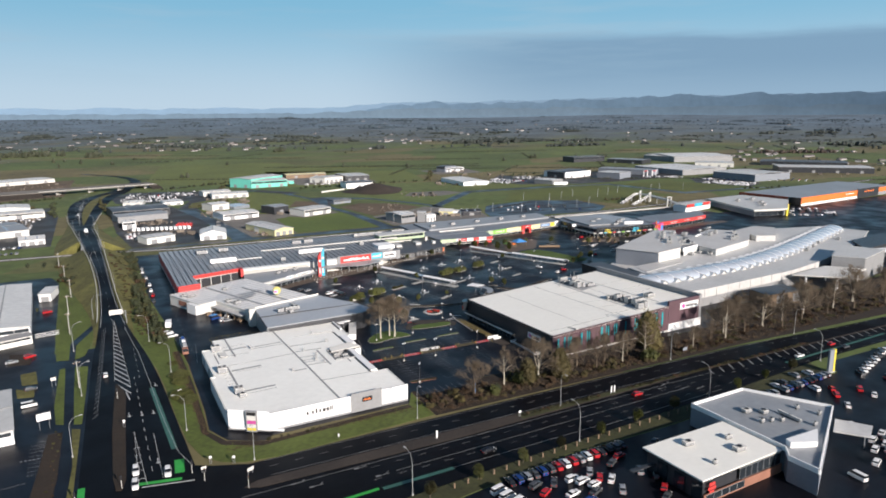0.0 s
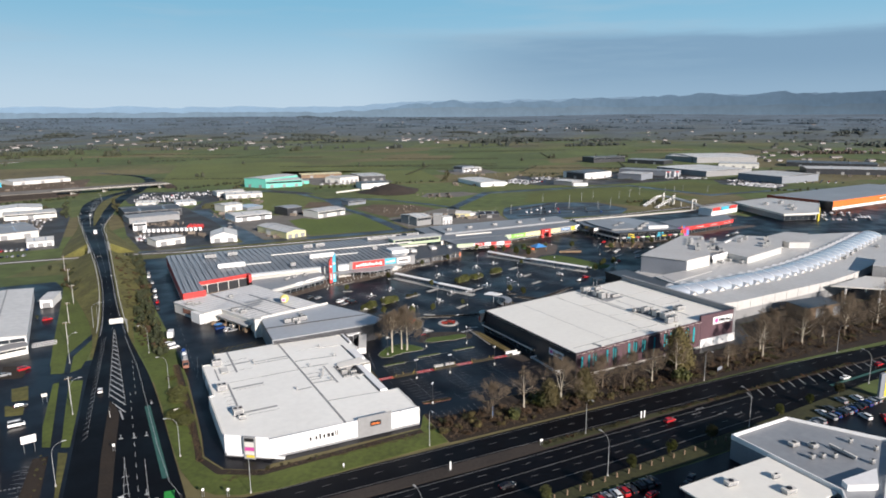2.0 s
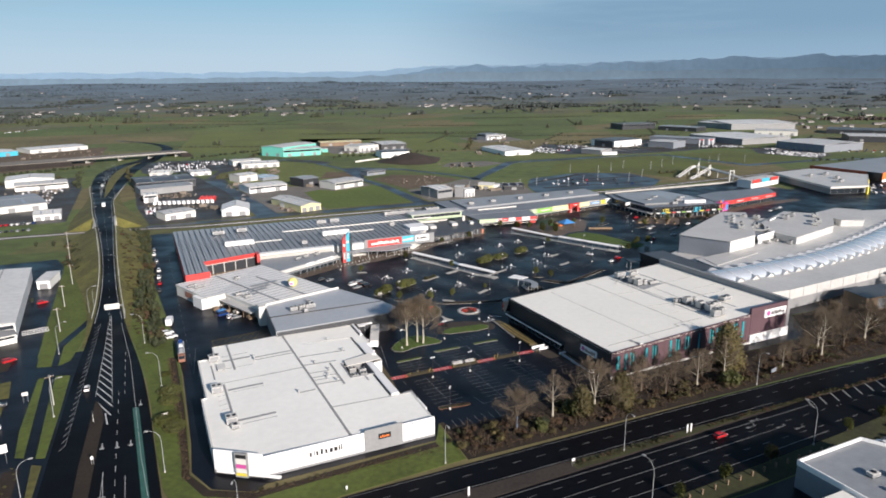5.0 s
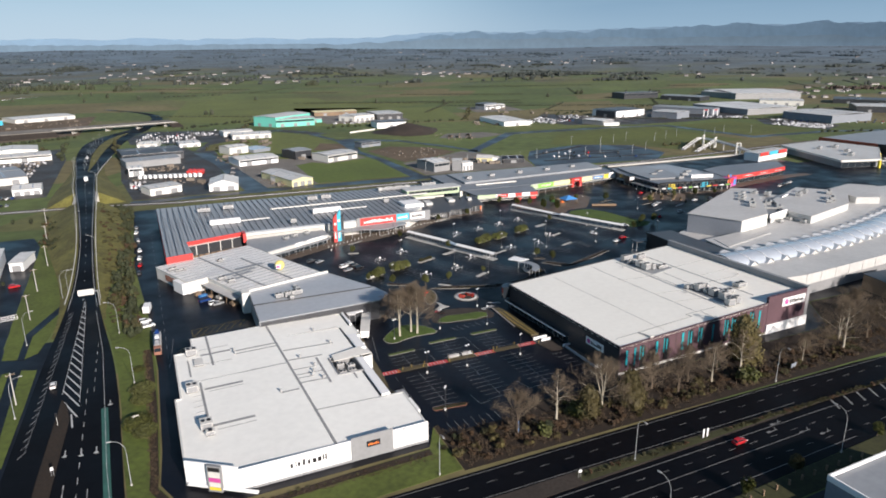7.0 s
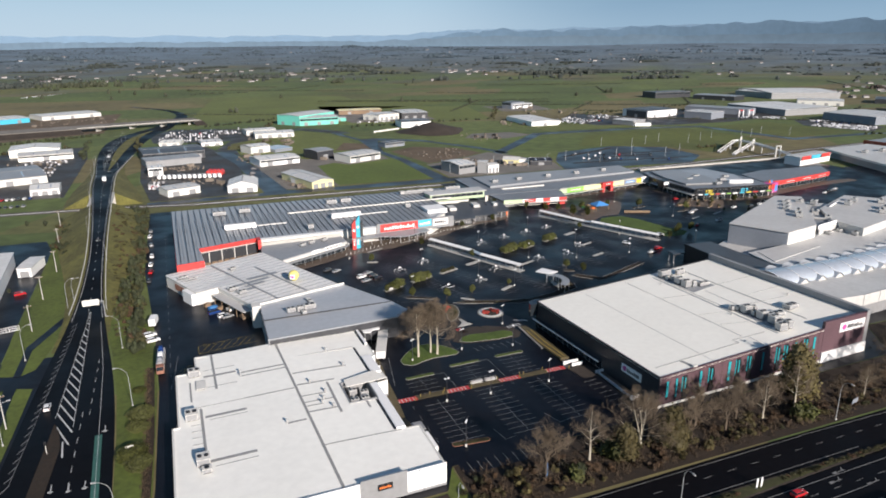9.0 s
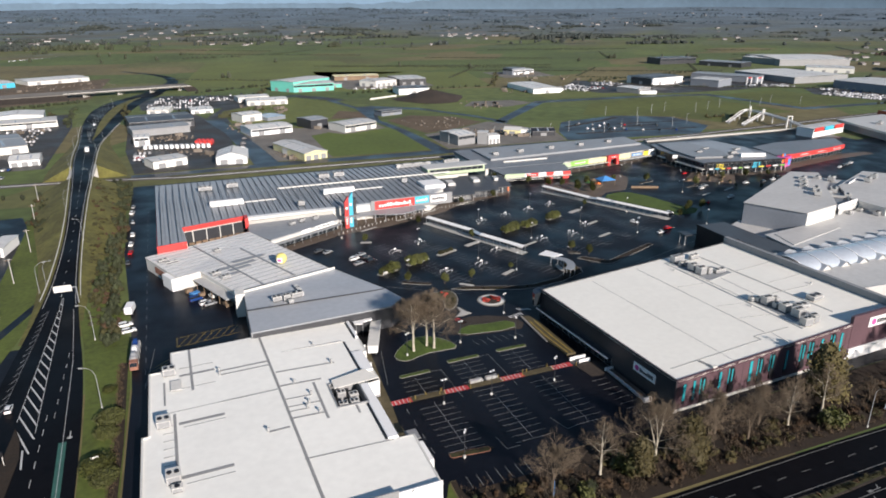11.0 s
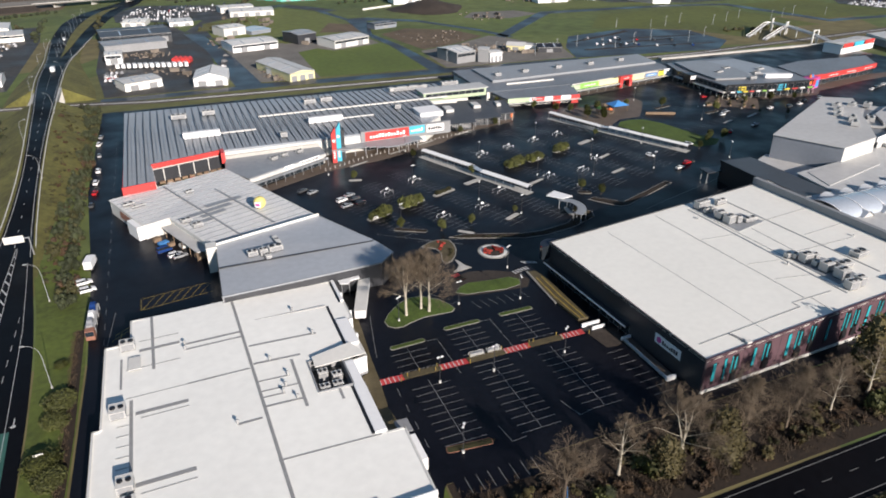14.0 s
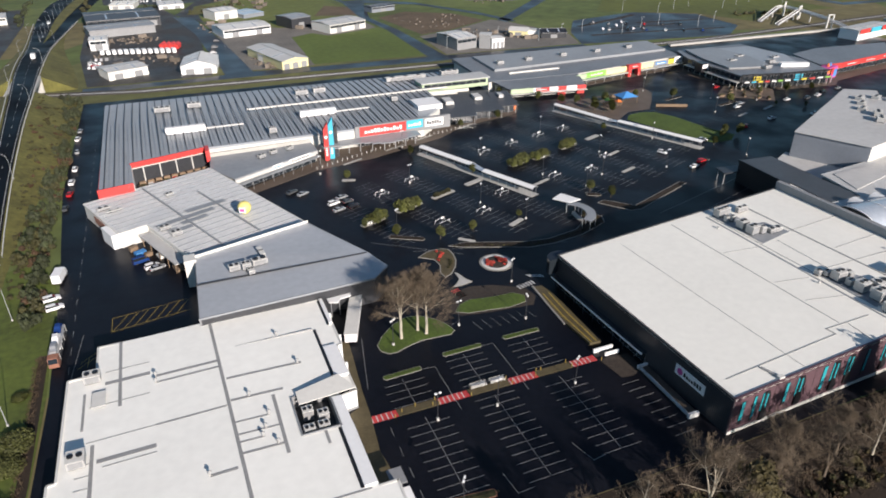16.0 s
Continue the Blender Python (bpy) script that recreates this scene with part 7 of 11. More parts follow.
shed("dark_annex", "charcoal flank building with dark roof", 520, 655, 528, 622, 24, 9.0, "charcoal", "dark_roof", 0.4, True, 1)
shed("grey_warehouse", "grey tilt-slab warehouse with pale roof", 579, 604, 593, 568, 38, 9, "bluegrey", "pale_roof", 0.6, True, 1)
shed("distribution_centre", "large grey distribution centre with a pale roof", 728, 508, 729, 434, 80, 10, "bluegrey", "pale_roof", 1.5, True, 6)
shed("distribution_centre", "huge grey-walled white-roofed distribution centre", 930, 778, 1050, 735, 130, 11.5, "greywall", "shed_roof", 2.5, True, 6)
shed("distribution_centre", "white-roofed wing of a distribution centre", 934, 868, 936, 796, 90, 11, "greywall", "shed_roof", 1.5, True, 3)
shed("dark_office_block", "far dark-clad flat-roofed office block", 758, 885, 836, 881, 40, 11, "charcoal", "dark_roof", 0.5, True, 0, 6)
shed("dark_warehouse", "low charcoal warehouse with a yellow corner", 815, 850, 842, 778, 40, 8, "charcoal", "mid_roof", 0.6, True, 2)
shed("long_warehouse", "long grey warehouse with white roof", 723, 672, 721, 562, 100, 8.5, "greywall", "shed_roof", 1.0, True, 5)
shed("grey_warehouse", "long grey warehouse with a white canopy", 640, 672, 680, 590, 34, 8, "bluegrey", "mid_roof", 0.8, True, 4)
shed("white_warehouse", "far off-white warehouse with pale roof", 880, 680, 925, 630, 50, 8, "offwhite", "pale_roof", 1, True, 4)
shed("dark_warehouse", "far charcoal warehouse with pale roof", 900, 520, 1000, 420, 60, 9, "charcoal", "pale_roof", 1, True, 4)
shed("dark_warehouse", "far charcoal warehouse with a dark roof", 1010, 640, 1090, 520, 60, 8, "charcoal", "dark_roof", 1, True, 3)
for x, y in ((663, 585), (676, 579.5)):
    pt = thing("red_portal", (x, y, 0), "red and white square portal frame before a warehouse", "portal", "portal frames")
    for u0, z0, u1, z1 in ((-4.5, 0, -3.3, 9), (3.3, 0, 4.5, 9), (-3.3, 7.8, 3.3, 9)):
        part("beam", Shape().box(x + u0, y - 0.5, z0, x + u1, y + 0.5, z1), M["red" if z0 else "white"], pt)
# beyond the raised road
shed("trade_store", "white-roofed trade store with a ribbed roof", -181.8, 125.7, -157.8, 127, 92, 6.5, "white", "shed_roof", 0.7, False, 2, 4)
shed("trade_office", "pale cream arcaded office front", -186, 112, -157, 121, 7, 3.6, "cream_roof", "greywall", 0.3, True, 0, 8)
shed("store_annex", "white annex with a flat roof", -158.4, 198, -152.6, 197, 18, 4.2, "white", "shed_roof", 0.3, True, 1)
shed("white_shop", "white shop with dark windows", -186, 11, -155.6, 14, 37, 4.8, "white", "pale_roof", 0.4, True, 0, 5)
shed("workshop", "long workshop with grey ribbed roof", -226, 432, -178, 445, 58, 5.6, "offwhite", "mid_roof", 1.2, True, 3)
shed("white_garage", "white gabled garage with dark doors", -182, 393, -164, 394, 22, 4.4, "white", "shed_roof", 1.4, True, 3)
shed("cream_works", "cream works building with dark windows", -216, 560, -172, 566, 26, 5.6, "cream_roof", "pale_roof", 0.5, True, 1, 5)
shed("cream_works", "cream works shed with arched white roof", -228, 590, -186, 594, 36, 7, "cream_roof", "shed_roof", 1.6, False, 2)
shed("far_depot", "wide low pale far depot", -249, 949, -177, 985, 50, 5.4, "offwhite", "shed_roof", 1.0, True, 3)
shed("far_depot", "far blue and white depot", -330, 895, -262, 935, 50, 6.5, "cyan", "shed_roof", 1.0, True, 3)
# hardware store and footbridge
hw = thing("hardware_store", (600, 250, 0), "huge hardware store with an orange front and grey roof", "building")
fr, w = front_frame(544, 235, 762, 257)
part("wall", fr.box(Shape(), 0, 0, 0, w, 72, 8.0), M["greywall"], hw)
part("roof", gable(Shape(), fr, w, 72, 8.0, 0.4), M["mid_roof"], hw)
part("fascia", fr.box(Shape(), -0.4, -0.6, 2.6, w * 0.55, 0.0, 9.2), M["orange"], hw, "orange front")
part("fascia", fr.box(Shape(), -0.6, 14, 1.0, -0.02, 72, 9.0), M["rust"], hw, "rust brown flank")
part("fascia", fr.box(Shape(), w * 0.55, -1.2, 0, w * 0.78, 0.0, 10.6), M["charcoal"], hw, "charcoal entrance block")
part("fascia", fr.box(Shape(), w * 0.78, -0.6, 4.2, w, 0.0, 9.2), M["orange"], hw)
part("lower_wall", fr.box(Shape(), 0, -0.5, 0, w * 0.55, -0.02, 2.6), M["white"], hw)
part("fascia", fr.box(Shape(), -0.8, -0.7, 0, -0.02, 13.9, 9.0), M["black"], hw, "black corner panel")
signboard(hw, fr, w * 0.42, w * 0.52, -0.6, 5, 8.4, "orange", "white", 5)
signboard(hw, fr, w * 0.6, w * 0.74, -1.2, 5, 9.6, "charcoal", "orange", 6)
hall = thing("flat_roofed_hall", (475, 245, 0), "flat white-roofed hall with a glazed front and yellow columns", "building")
hp = [(436, 209), (472, 199.5), (536, 244), (530, 298), (467, 293)]
part("roof", Shape().prism(hp, 6.2, 6.9), M["pale_roof"], hall)
part("wall", Shape().prism([(x + (487 - x) * 0.05, y + (250 - y) * 0.05) for x, y in hp], 0, 6.2), M["greywall"], hall)
for (x0, y0), (x1, y1), n in ((hp[4], hp[0], 9), (hp[0], hp[1], 5), (hp[1], hp[2], 9)):
    fr, w = front_frame(x0, y0, x1, y1)
    part("fascia", fr.box(Shape(), 0, -0.3, 5.4, w, 0.3, 7.1), M["offwhite"], hall)
    fill_wall(hall, fr, 2, w - 2, 2.0, 0.4, 4.6, n)
for x, y, sx in ((470, 225, 9), (486, 240, 7), (500, 262, 8), (478, 262, 6)):
    unit(x, y, 6.9, sx, 4, 2.0, 20, 3)
for i in range(8):
    k = i / 7
    x, y = 468 + 40 * k, 197.6 + 27 * k
    c = thing("yellow_column", (x, y, 0), "yellow-painted column in front of a hall", "column", "yellow columns")
    part("shaft", Shape().box(x - 0.9, y - 0.9, 0, x + 0.9, y + 0.9, 6.3), M["yellow"], c)
shed("red_store", "white store with red upper signs", 404, 264, 450, 273, 14, 7.0, "white", "pale_roof", 0.4, True, 0, 6)
for u0, m in ((405, "red"), (420, "cyan"), (435, "red")):
    y0 = 263.2 + (u0 - 404) * 0.196
    part("sign", Shape().prism([(u0, y0), (u0 + 13, y0 + 2.5), (u0 + 13, y0 + 2.8), (u0, y0 + 0.3)], 4.6, 7.8), M[m],
         thing("shop_sign", (u0, y0, 4.6), "coloured shop sign along a store front", "sign", "signs of the red store"))
fb = thing("rail_footbridge", (430, 318, 0), "white steel footbridge over the railway with ramps", "bridge")


def walkway(pts, half=1.3):
    """A sloping deck with its two side screens."""
    d = (Vector(pts[-1]) - Vector(pts[0])).to_2d().normalized()
    n = Vector((-d.y, d.x)) * half
    lf, rt = [(x + n.x, y + n.y, z) for x, y, z in pts], [(x - n.x, y - n.y, z) for x, y, z in pts]
    part("deck", Shape().strip(lf, rt, 0.5), M["greywall"], fb)
    for e in (lf, rt):
        s = Shape()
        for (x0, y0, z0), (x1, y1, z1) in zip(e, e[1:]):
            s.add([(x0, y0, z0 + 0.7), (x1, y1, z1 + 0.7), (x1, y1, z1 + 1.4), (x0, y0, z0 + 1.4)] + [(x0 + 0.15, y0 + 0.1, z0 + 0.7), (x1 + 0.15, y1 + 0.1, z1 + 0.7), (x1 + 0.15, y1 + 0.1, z1 + 1.4), (x0 + 0.15, y0 + 0.1, z0 + 1.4)],
                  [(0, 1, 2, 3), (7, 6, 5, 4), (3, 2, 6, 7), (0, 4, 5, 1)])
        part("side_screen", s, M["white"], fb)


walkway([(394, 346, 0.3), (429, 363, 6.4)])
walkway([(396, 330, 0.3), (437, 347, 6.4)])
walkway([(429, 363, 6.4), (438, 366, 6.4)])
walkway([(438, 366, 6.4), (437, 347, 6.4), (424, 308, 6.4)])
walkway([(424, 308, 6.4), (429, 284, 0.3)])
for x, y in ((436, 362), (441, 366), (437, 346), (433, 344), (422, 306), (426, 305)):
    part("tower", Shape().box(x - 0.5, y - 0.5, 0, x + 0.5, y + 0.5, 10.5), M["offwhite"], fb)
for (x0, y0), (x1, y1) in (((436, 362), (441, 366)), ((433, 344), (437, 346)), ((422, 306), (426, 305))):
    part("cross_beam", Shape().tube((x0, y0, 10.2), (x1, y1, 10.2), 0.5, 0.5, 4), M["offwhite"], fb)
for x, y, z in ((410, 353.5, 3), (421, 359, 5), (415, 338, 3), (427, 343, 5), (431, 330, 6)):
    part("column", Shape().box(x - 0.4, y - 0.4, 0, x + 0.4, y + 0.4, z), M["concrete"], fb)
plat = thing("rail_platform", (330, 306, 0), "long pale concrete railway platform edge", "platform")
part("slab", Shape().prism([(268, 300.5), (440, 297), (440, 299.5), (268, 303.5)], 0, 1.2), M["concrete"], plat)


# ---- vehicles ----
PROTO = {}


def place(key, build, m, scale=1.0):
    """Builds a thing once at the origin, then copies it; m: its pose."""
    if key not in PROTO:
        ob = build()
        PROTO[key] = ob
        ob.matrix_basis = m
        return ob
    return copy_thing(PROTO[key], m)


CAR_SHAPES = {  # hull: x, half width, height of its top; then glasshouse: x from, x to at the foot and at the roof, roof height
    "hatch": ([(-2.05, 0.7, 0.78), (-1.95, 0.84, 0.98), (-1.0, 0.88, 1.0), (0.6, 0.88, 0.98), (1.3, 0.86, 0.9), (1.95, 0.8, 0.72), (2.1, 0.66, 0.6)], (-1.95, 1.05, -1.6, 0.2, 1.48), 1.3),
    "sedan": ([(-2.35, 0.7, 0.8), (-2.2, 0.86, 0.98), (-1.2, 0.9, 1.0), (0.7, 0.9, 0.98), (1.5, 0.88, 0.9), (2.2, 0.8, 0.72), (2.35, 0.66, 0.6)], (-1.75, 1.15, -1.05, 0.3, 1.43), 1.45),
    "suv": ([(-2.25, 0.76, 0.95), (-2.15, 0.92, 1.1), (-1.1, 0.94, 1.12), (0.7, 0.94, 1.1), (1.4, 0.92, 1.04), (2.15, 0.86, 0.88), (2.3, 0.72, 0.7)], (-2.15, 1.15, -1.95, 0.35, 1.72), 1.4),
    "van": ([(-2.5, 0.86, 1.05), (-2.4, 0.94, 1.2), (-1.0, 0.95, 1.22), (1.2, 0.95, 1.2), (1.8, 0.92, 1.12), (2.3, 0.86, 0.95), (2.42, 0.74, 0.7)], (-2.42, 2.05, -2.36, 1.2, 2.05), 1.55),
}


def build_car(kind, colour, plain=False):
    hull, (g0, g1, r0, r1, top), axle = CAR_SHAPES[kind]
    label = {"hatch": "small %s hatchback parked on asphalt", "sedan": "%s sedan car parked on asphalt", "suv": "%s sport utility car parked on asphalt", "van": "%s passenger van parked on asphalt"}[kind] % colour
    t = thing("parked_van" if kind == "van" else "parked_car", (0, 0, 0), label, "van" if kind == "van" else "car", "parked vehicles")
    rings = []
    for x, w, z in hull:
        rings.append([(x, -w * 0.9, 0.22), (x, -w, 0.45), (x, -w, z - 0.16), (x, -w * 0.9, z), (x, w * 0.9, z), (x, w, z - 0.16), (x, w, 0.45), (x, w * 0.9, 0.22)])
    part("body", loft(rings), CARS[colour], t)
    hw = hull[3][1] * 0.9
    zb = hull[3][2] - 0.03
    s = Shape().add([(g0, -hw, zb), (g1, -hw, zb), (g1, hw, zb), (g0, hw, zb), (r0, -hw * 0.78, top - 0.07), (r1, -hw * 0.78, top - 0.07), (r1, hw * 0.78, top - 0.07), (r0, hw * 0.78, top - 0.07)],
                    [(0, 1, 5, 4), (1, 2, 6, 5), (2, 3, 7, 6), (3, 0, 4, 7), (4, 5, 6, 7)])
    part("glasshouse", s, M["carglass"], t, "tinted glass")
    part("roof_panel", Shape().add([(r0 - 0.06, -hw * 0.8, top - 0.07), (r1 + 0.05, -hw * 0.8, top - 0.07), (r1 + 0.05, hw * 0.8, top - 0.07), (r0 - 0.06, hw * 0.8, top - 0.07),
                                    (r0 + 0.05, -hw * 0.7, top), (r1 - 0.1, -hw * 0.7, top), (r1 - 0.1, hw * 0.7, top), (r0 + 0.05, hw * 0.7, top)],
                                   [(3, 2, 1, 0), (0, 1, 5, 4), (1, 2, 6, 5), (2, 3, 7, 6), (3, 0, 4, 7), (4, 5, 6, 7)]), CARS[colour], t)
    for x in (-axle, axle):
        for sg in (-1, 1):
            part("wheel", Shape().tube((x, sg * 0.62, 0.32), (x, sg * 0.92, 0.32), 0.32, 0.32, 10), M["tyre"], t)
    xf, xr = hull[-1][0], hull[0][0]
    for sg in (-1, 1) if not plain else ():
        part("headlight", Shape().box(xf - 0.25, sg * 0.62 - 0.16, 0.55, xf + 0.02, sg * 0.62 + 0.16, 0.72), M["lamp_lens"], t)
        part("tail_light", Shape().box(xr - 0.03, sg * 0.64 - 0.12, 0.62, xr + 0.2, sg * 0.64 + 0.12, 0.86), M["tail_lens"], t)
    return t


def car(kind, colour, x, y, yaw, z=0.052):
    plain = y > 145 or x > 118
    return place(("car", kind, colour, plain), lambda: build_car(kind, colour, plain), at(x, y, z, yaw))


def build_truck(colour):
    t = thing("box_truck", (0, 0, 0), "%s box truck parked in a yard" % colour, "truck", "parked trucks")
    part("chassis", Shape().box(-3.6, -0.9, 0.45, 3.2, 0.9, 0.75), M["black"], t)
    part("cargo_box", Shape().box(-3.7, -1.2, 0.8, 1.6, 1.2, 3.3), M["white"], t)
    part("cab", loft([[(1.75, -1.1, 0.5), (1.75, -1.1, 2.3), (1.75, 1.1, 2.3), (1.75, 1.1, 0.5)], [(3.0, -1.1, 0.5), (3.0, -1.0, 2.3), (3.0, 1.0, 2.3), (3.0, 1.1, 0.5)], [(3.5, -1.0, 0.5), (3.4, -1.0, 1.3), (3.4, 1.0, 1.3), (3.5, 1.0, 0.5)]]), CARS[colour], t)
    part("windscreen", Shape().add([(3.06, -0.9, 2.15), (3.06, 0.9, 2.15), (3.43, 0.92, 1.35), (3.43, -0.92, 1.35)], [(0, 3, 2, 1)]), M["carglass"], t)
    for x in (-2.6, 2.4):
        for sg in (-1, 1):
            part("wheel", Shape().tube((x, sg * 0.75, 0.45), (x, sg * 1.1, 0.45), 0.45, 0.45, 12), M["tyre"], t)
    return t


def truck(colour, x, y, yaw, z=0.05):
    return place(("truck", colour), lambda: build_truck(colour), at(x, y, z, yaw))


rs = random.Random(11)
KINDS, COLS = ("hatch", "sedan", "suv"), ("white", "silver", "grey", "black", "red", "blue", "white", "silver", "grey")
# row along the dealership fence
row = ("black", "blue", "silver", "grey", "blue", "grey", "red", "white", "red", "silver", "white", "red", "black", "black", "grey", "black")
for i, c in enumerate(row):
    x = -33.5 + 2.75 * i
    car("suv" if i % 3 else "sedan", c, x, -77.8 + 0.12 * i, 84 + rs.uniform(-4, 4))
for kind, c, x, y, yaw in (("van", "white", -38.5, -80, 12), ("van", "white", -38, -83.4, 10), ("van", "white", -37, -87, 12), ("suv", "grey", -28.5, -82.5, 20), ("sedan", "grey", -23, -83.5, 52), ("hatch", "red", -28, -86.5, 28),
                           ("suv", "white", -17.6, -84.6, 6), ("suv", "white", -15.8, -86.8, 8), ("sedan", "silver", -11, -84, 50), ("hatch", "red", -10.4, -87.4, 48), ("sedan", "white", -8, -89.6, 42), ("hatch", "white", -14, -89.5, 10),
                           ("sedan", "white", -22, -90.5, 12), ("sedan", "grey", -16, -92.5, 20), ("sedan", "silver", -9, -95, 50), ("hatch", "red", 2.6, -81, 12), ("sedan", "grey", -2, -83, 30), ("suv", "silver", 2, -90, 55),
                           ("hatch", "black", 4, -94, 50), ("hatch", "red", 1.6, -99.5, 40), ("sedan", "grey", -1, -103, 30), ("hatch", "blue", -20, -95, 10), ("sedan", "black", 14, -81.5, 20), ("sedan", "grey", 18, -79.5, 30)):
    car(kind, c, x, y, yaw)
# yard on the far side of the dealership
for x, y, yaw, c, kind in ((95.2, -91.8, 40, "white", "sedan"), (104, -80.5, 50, "red", "hatch"), (100, -84.5, 50, "red", "suv"), (98.5, -77.5, 80, "white", "suv"), (97.5, -71.8, 80, "silver", "sedan"), (112.5, -85.5, 40, "red", "suv"),
                           (112, -91, 30, "white", "sedan"), (80.3, -102.5, 85, "white", "van"), (52, -121, 85, "white", "van"), (77.4, -110.5, 20, "white", "suv"), (72, -114.3, 20, "white", "suv"), (64.5, -119, 20, "white", "suv"),
                           (103.5, -66, 80, "silver", "suv"), (110, -67.2, 80, "white", "suv"), (93, -68.5, 82, "grey", "suv"), (88.5, -69.3, 82, "white", "sedan")):
    car(kind, c, x, y, yaw)
for i in range(34):
    a, b = i % 9, i // 9
    car(rs.choice(KINDS + ("suv",)), rs.choice(("white", "white", "silver", "grey", "white", "red")), 128 + 4.2 * a + 3 * b, -76.5 - 8.5 * b + 1.3 * a, 60 + rs.uniform(-6, 6))
for i in range(30):
    a, b = i % 8, i // 8
    car(rs.choice(KINDS + ("suv",)), rs.choice(COLS), 62 + 3.2 * a + 6 * b, -126 - 6.5 * b + 2.4 * a, 24 + rs.uniform(-6, 6))
for i in range(16):
    car(rs.choice(KINDS), rs.choice(COLS), 70 + 3.0 * i, -73.6 + 0.18 * i, 86 + rs.uniform(-4, 4)) if not 4 < i < 6 else None
# waiting at the lights and on the roads
for kind, c, x, y, yaw in (("suv", "white", -123.6, -22.5, 268), ("suv", "white", -124.2, -30.5, 268), ("suv", "white", -115.6, -27.5, 266), ("hatch", "white", -129.2, 62, 90), ("hatch", "red", 38.9, -50.4, 2), ("sedan", "black", -29.5, -60, 1),
                           ("sedan", "white", 125, -53.5, 2), ("sedan", "grey", 152, -56, 2), ("hatch", "red", 150, -51, 2)):
    car(kind, c, x, y, yaw, 0.06)
truck("white", -134.6, 398, 92, road_z(398) + 0.03)
car("van", "white", -142, 560, 90, road_z(560) + 0.03)
# shopping centre car park
for kind, c, x, y, yaw in (("suv", "white", -14, 136.5, 22), ("sedan", "silver", -10, 140.6, 22), ("sedan", "silver", -13.5, 130.8, 22), ("hatch", "grey", -8.8, 136.4, 22), ("suv", "black", -8, 131.6, 22), ("suv", "white", -6, 117.2, 22), ("hatch", "white", -18.2, 101, -68),
                           ("sedan", "silver", -22.5, 149, 30), ("sedan", "grey", -26, 152, 30), ("hatch", "white", 128.5, 133.5, -66), ("sedan", "white", 130.5, 115.6, 10), ("hatch", "white", 155.4, 139.6, -20), ("sedan", "white", 208, 151, 10), ("sedan", "white", 234, 149, 5),
                           ("hatch", "red", 188, 147, 40), ("suv", "red", 137, 119, 15), ("hatch", "white", 206, 172, 10), ("sedan", "silver", 212, 176, 10), ("hatch", "red", 222, 205, 10), ("sedan", "white", 240, 172, 15),
                           ("suv", "grey", 252, 170, 15), ("sedan", "white", 262, 172, 15), ("hatch", "black", 270, 176, 15), ("sedan", "silver", 284, 178, 15), ("sedan", "white", 330, 180, 20), ("suv", "grey", 336, 182, 20), ("sedan", "silver", 342, 184, 20), ("sedan", "white", 348, 186, 20)):
    car(kind, c, x, y, yaw)
for x, y, c in ((-102.9, 258, "silver"), (-103.2, 246, "white"), (-102.1, 207.4, "white"), (-102.4, 193, "white"), (-102.3, 181.5, "red"), (-103, 168.6, "grey"), (-102, 105, "white"), (-100.8, 99.8, "white"), (-102.6, 229, "silver")):
    car("sedan" if c != "white" else "suv", c, x, y, 90 + rs.uniform(-15, 15) if y > 120 else 15)
for x, y, c, k in ((-78.7, 118.3, "blue", "van"), (-75.6, 113.6, "white", "suv"), (-74.2, 112.2, "silver", "sedan")):
    car(k, c, x, y, 20)


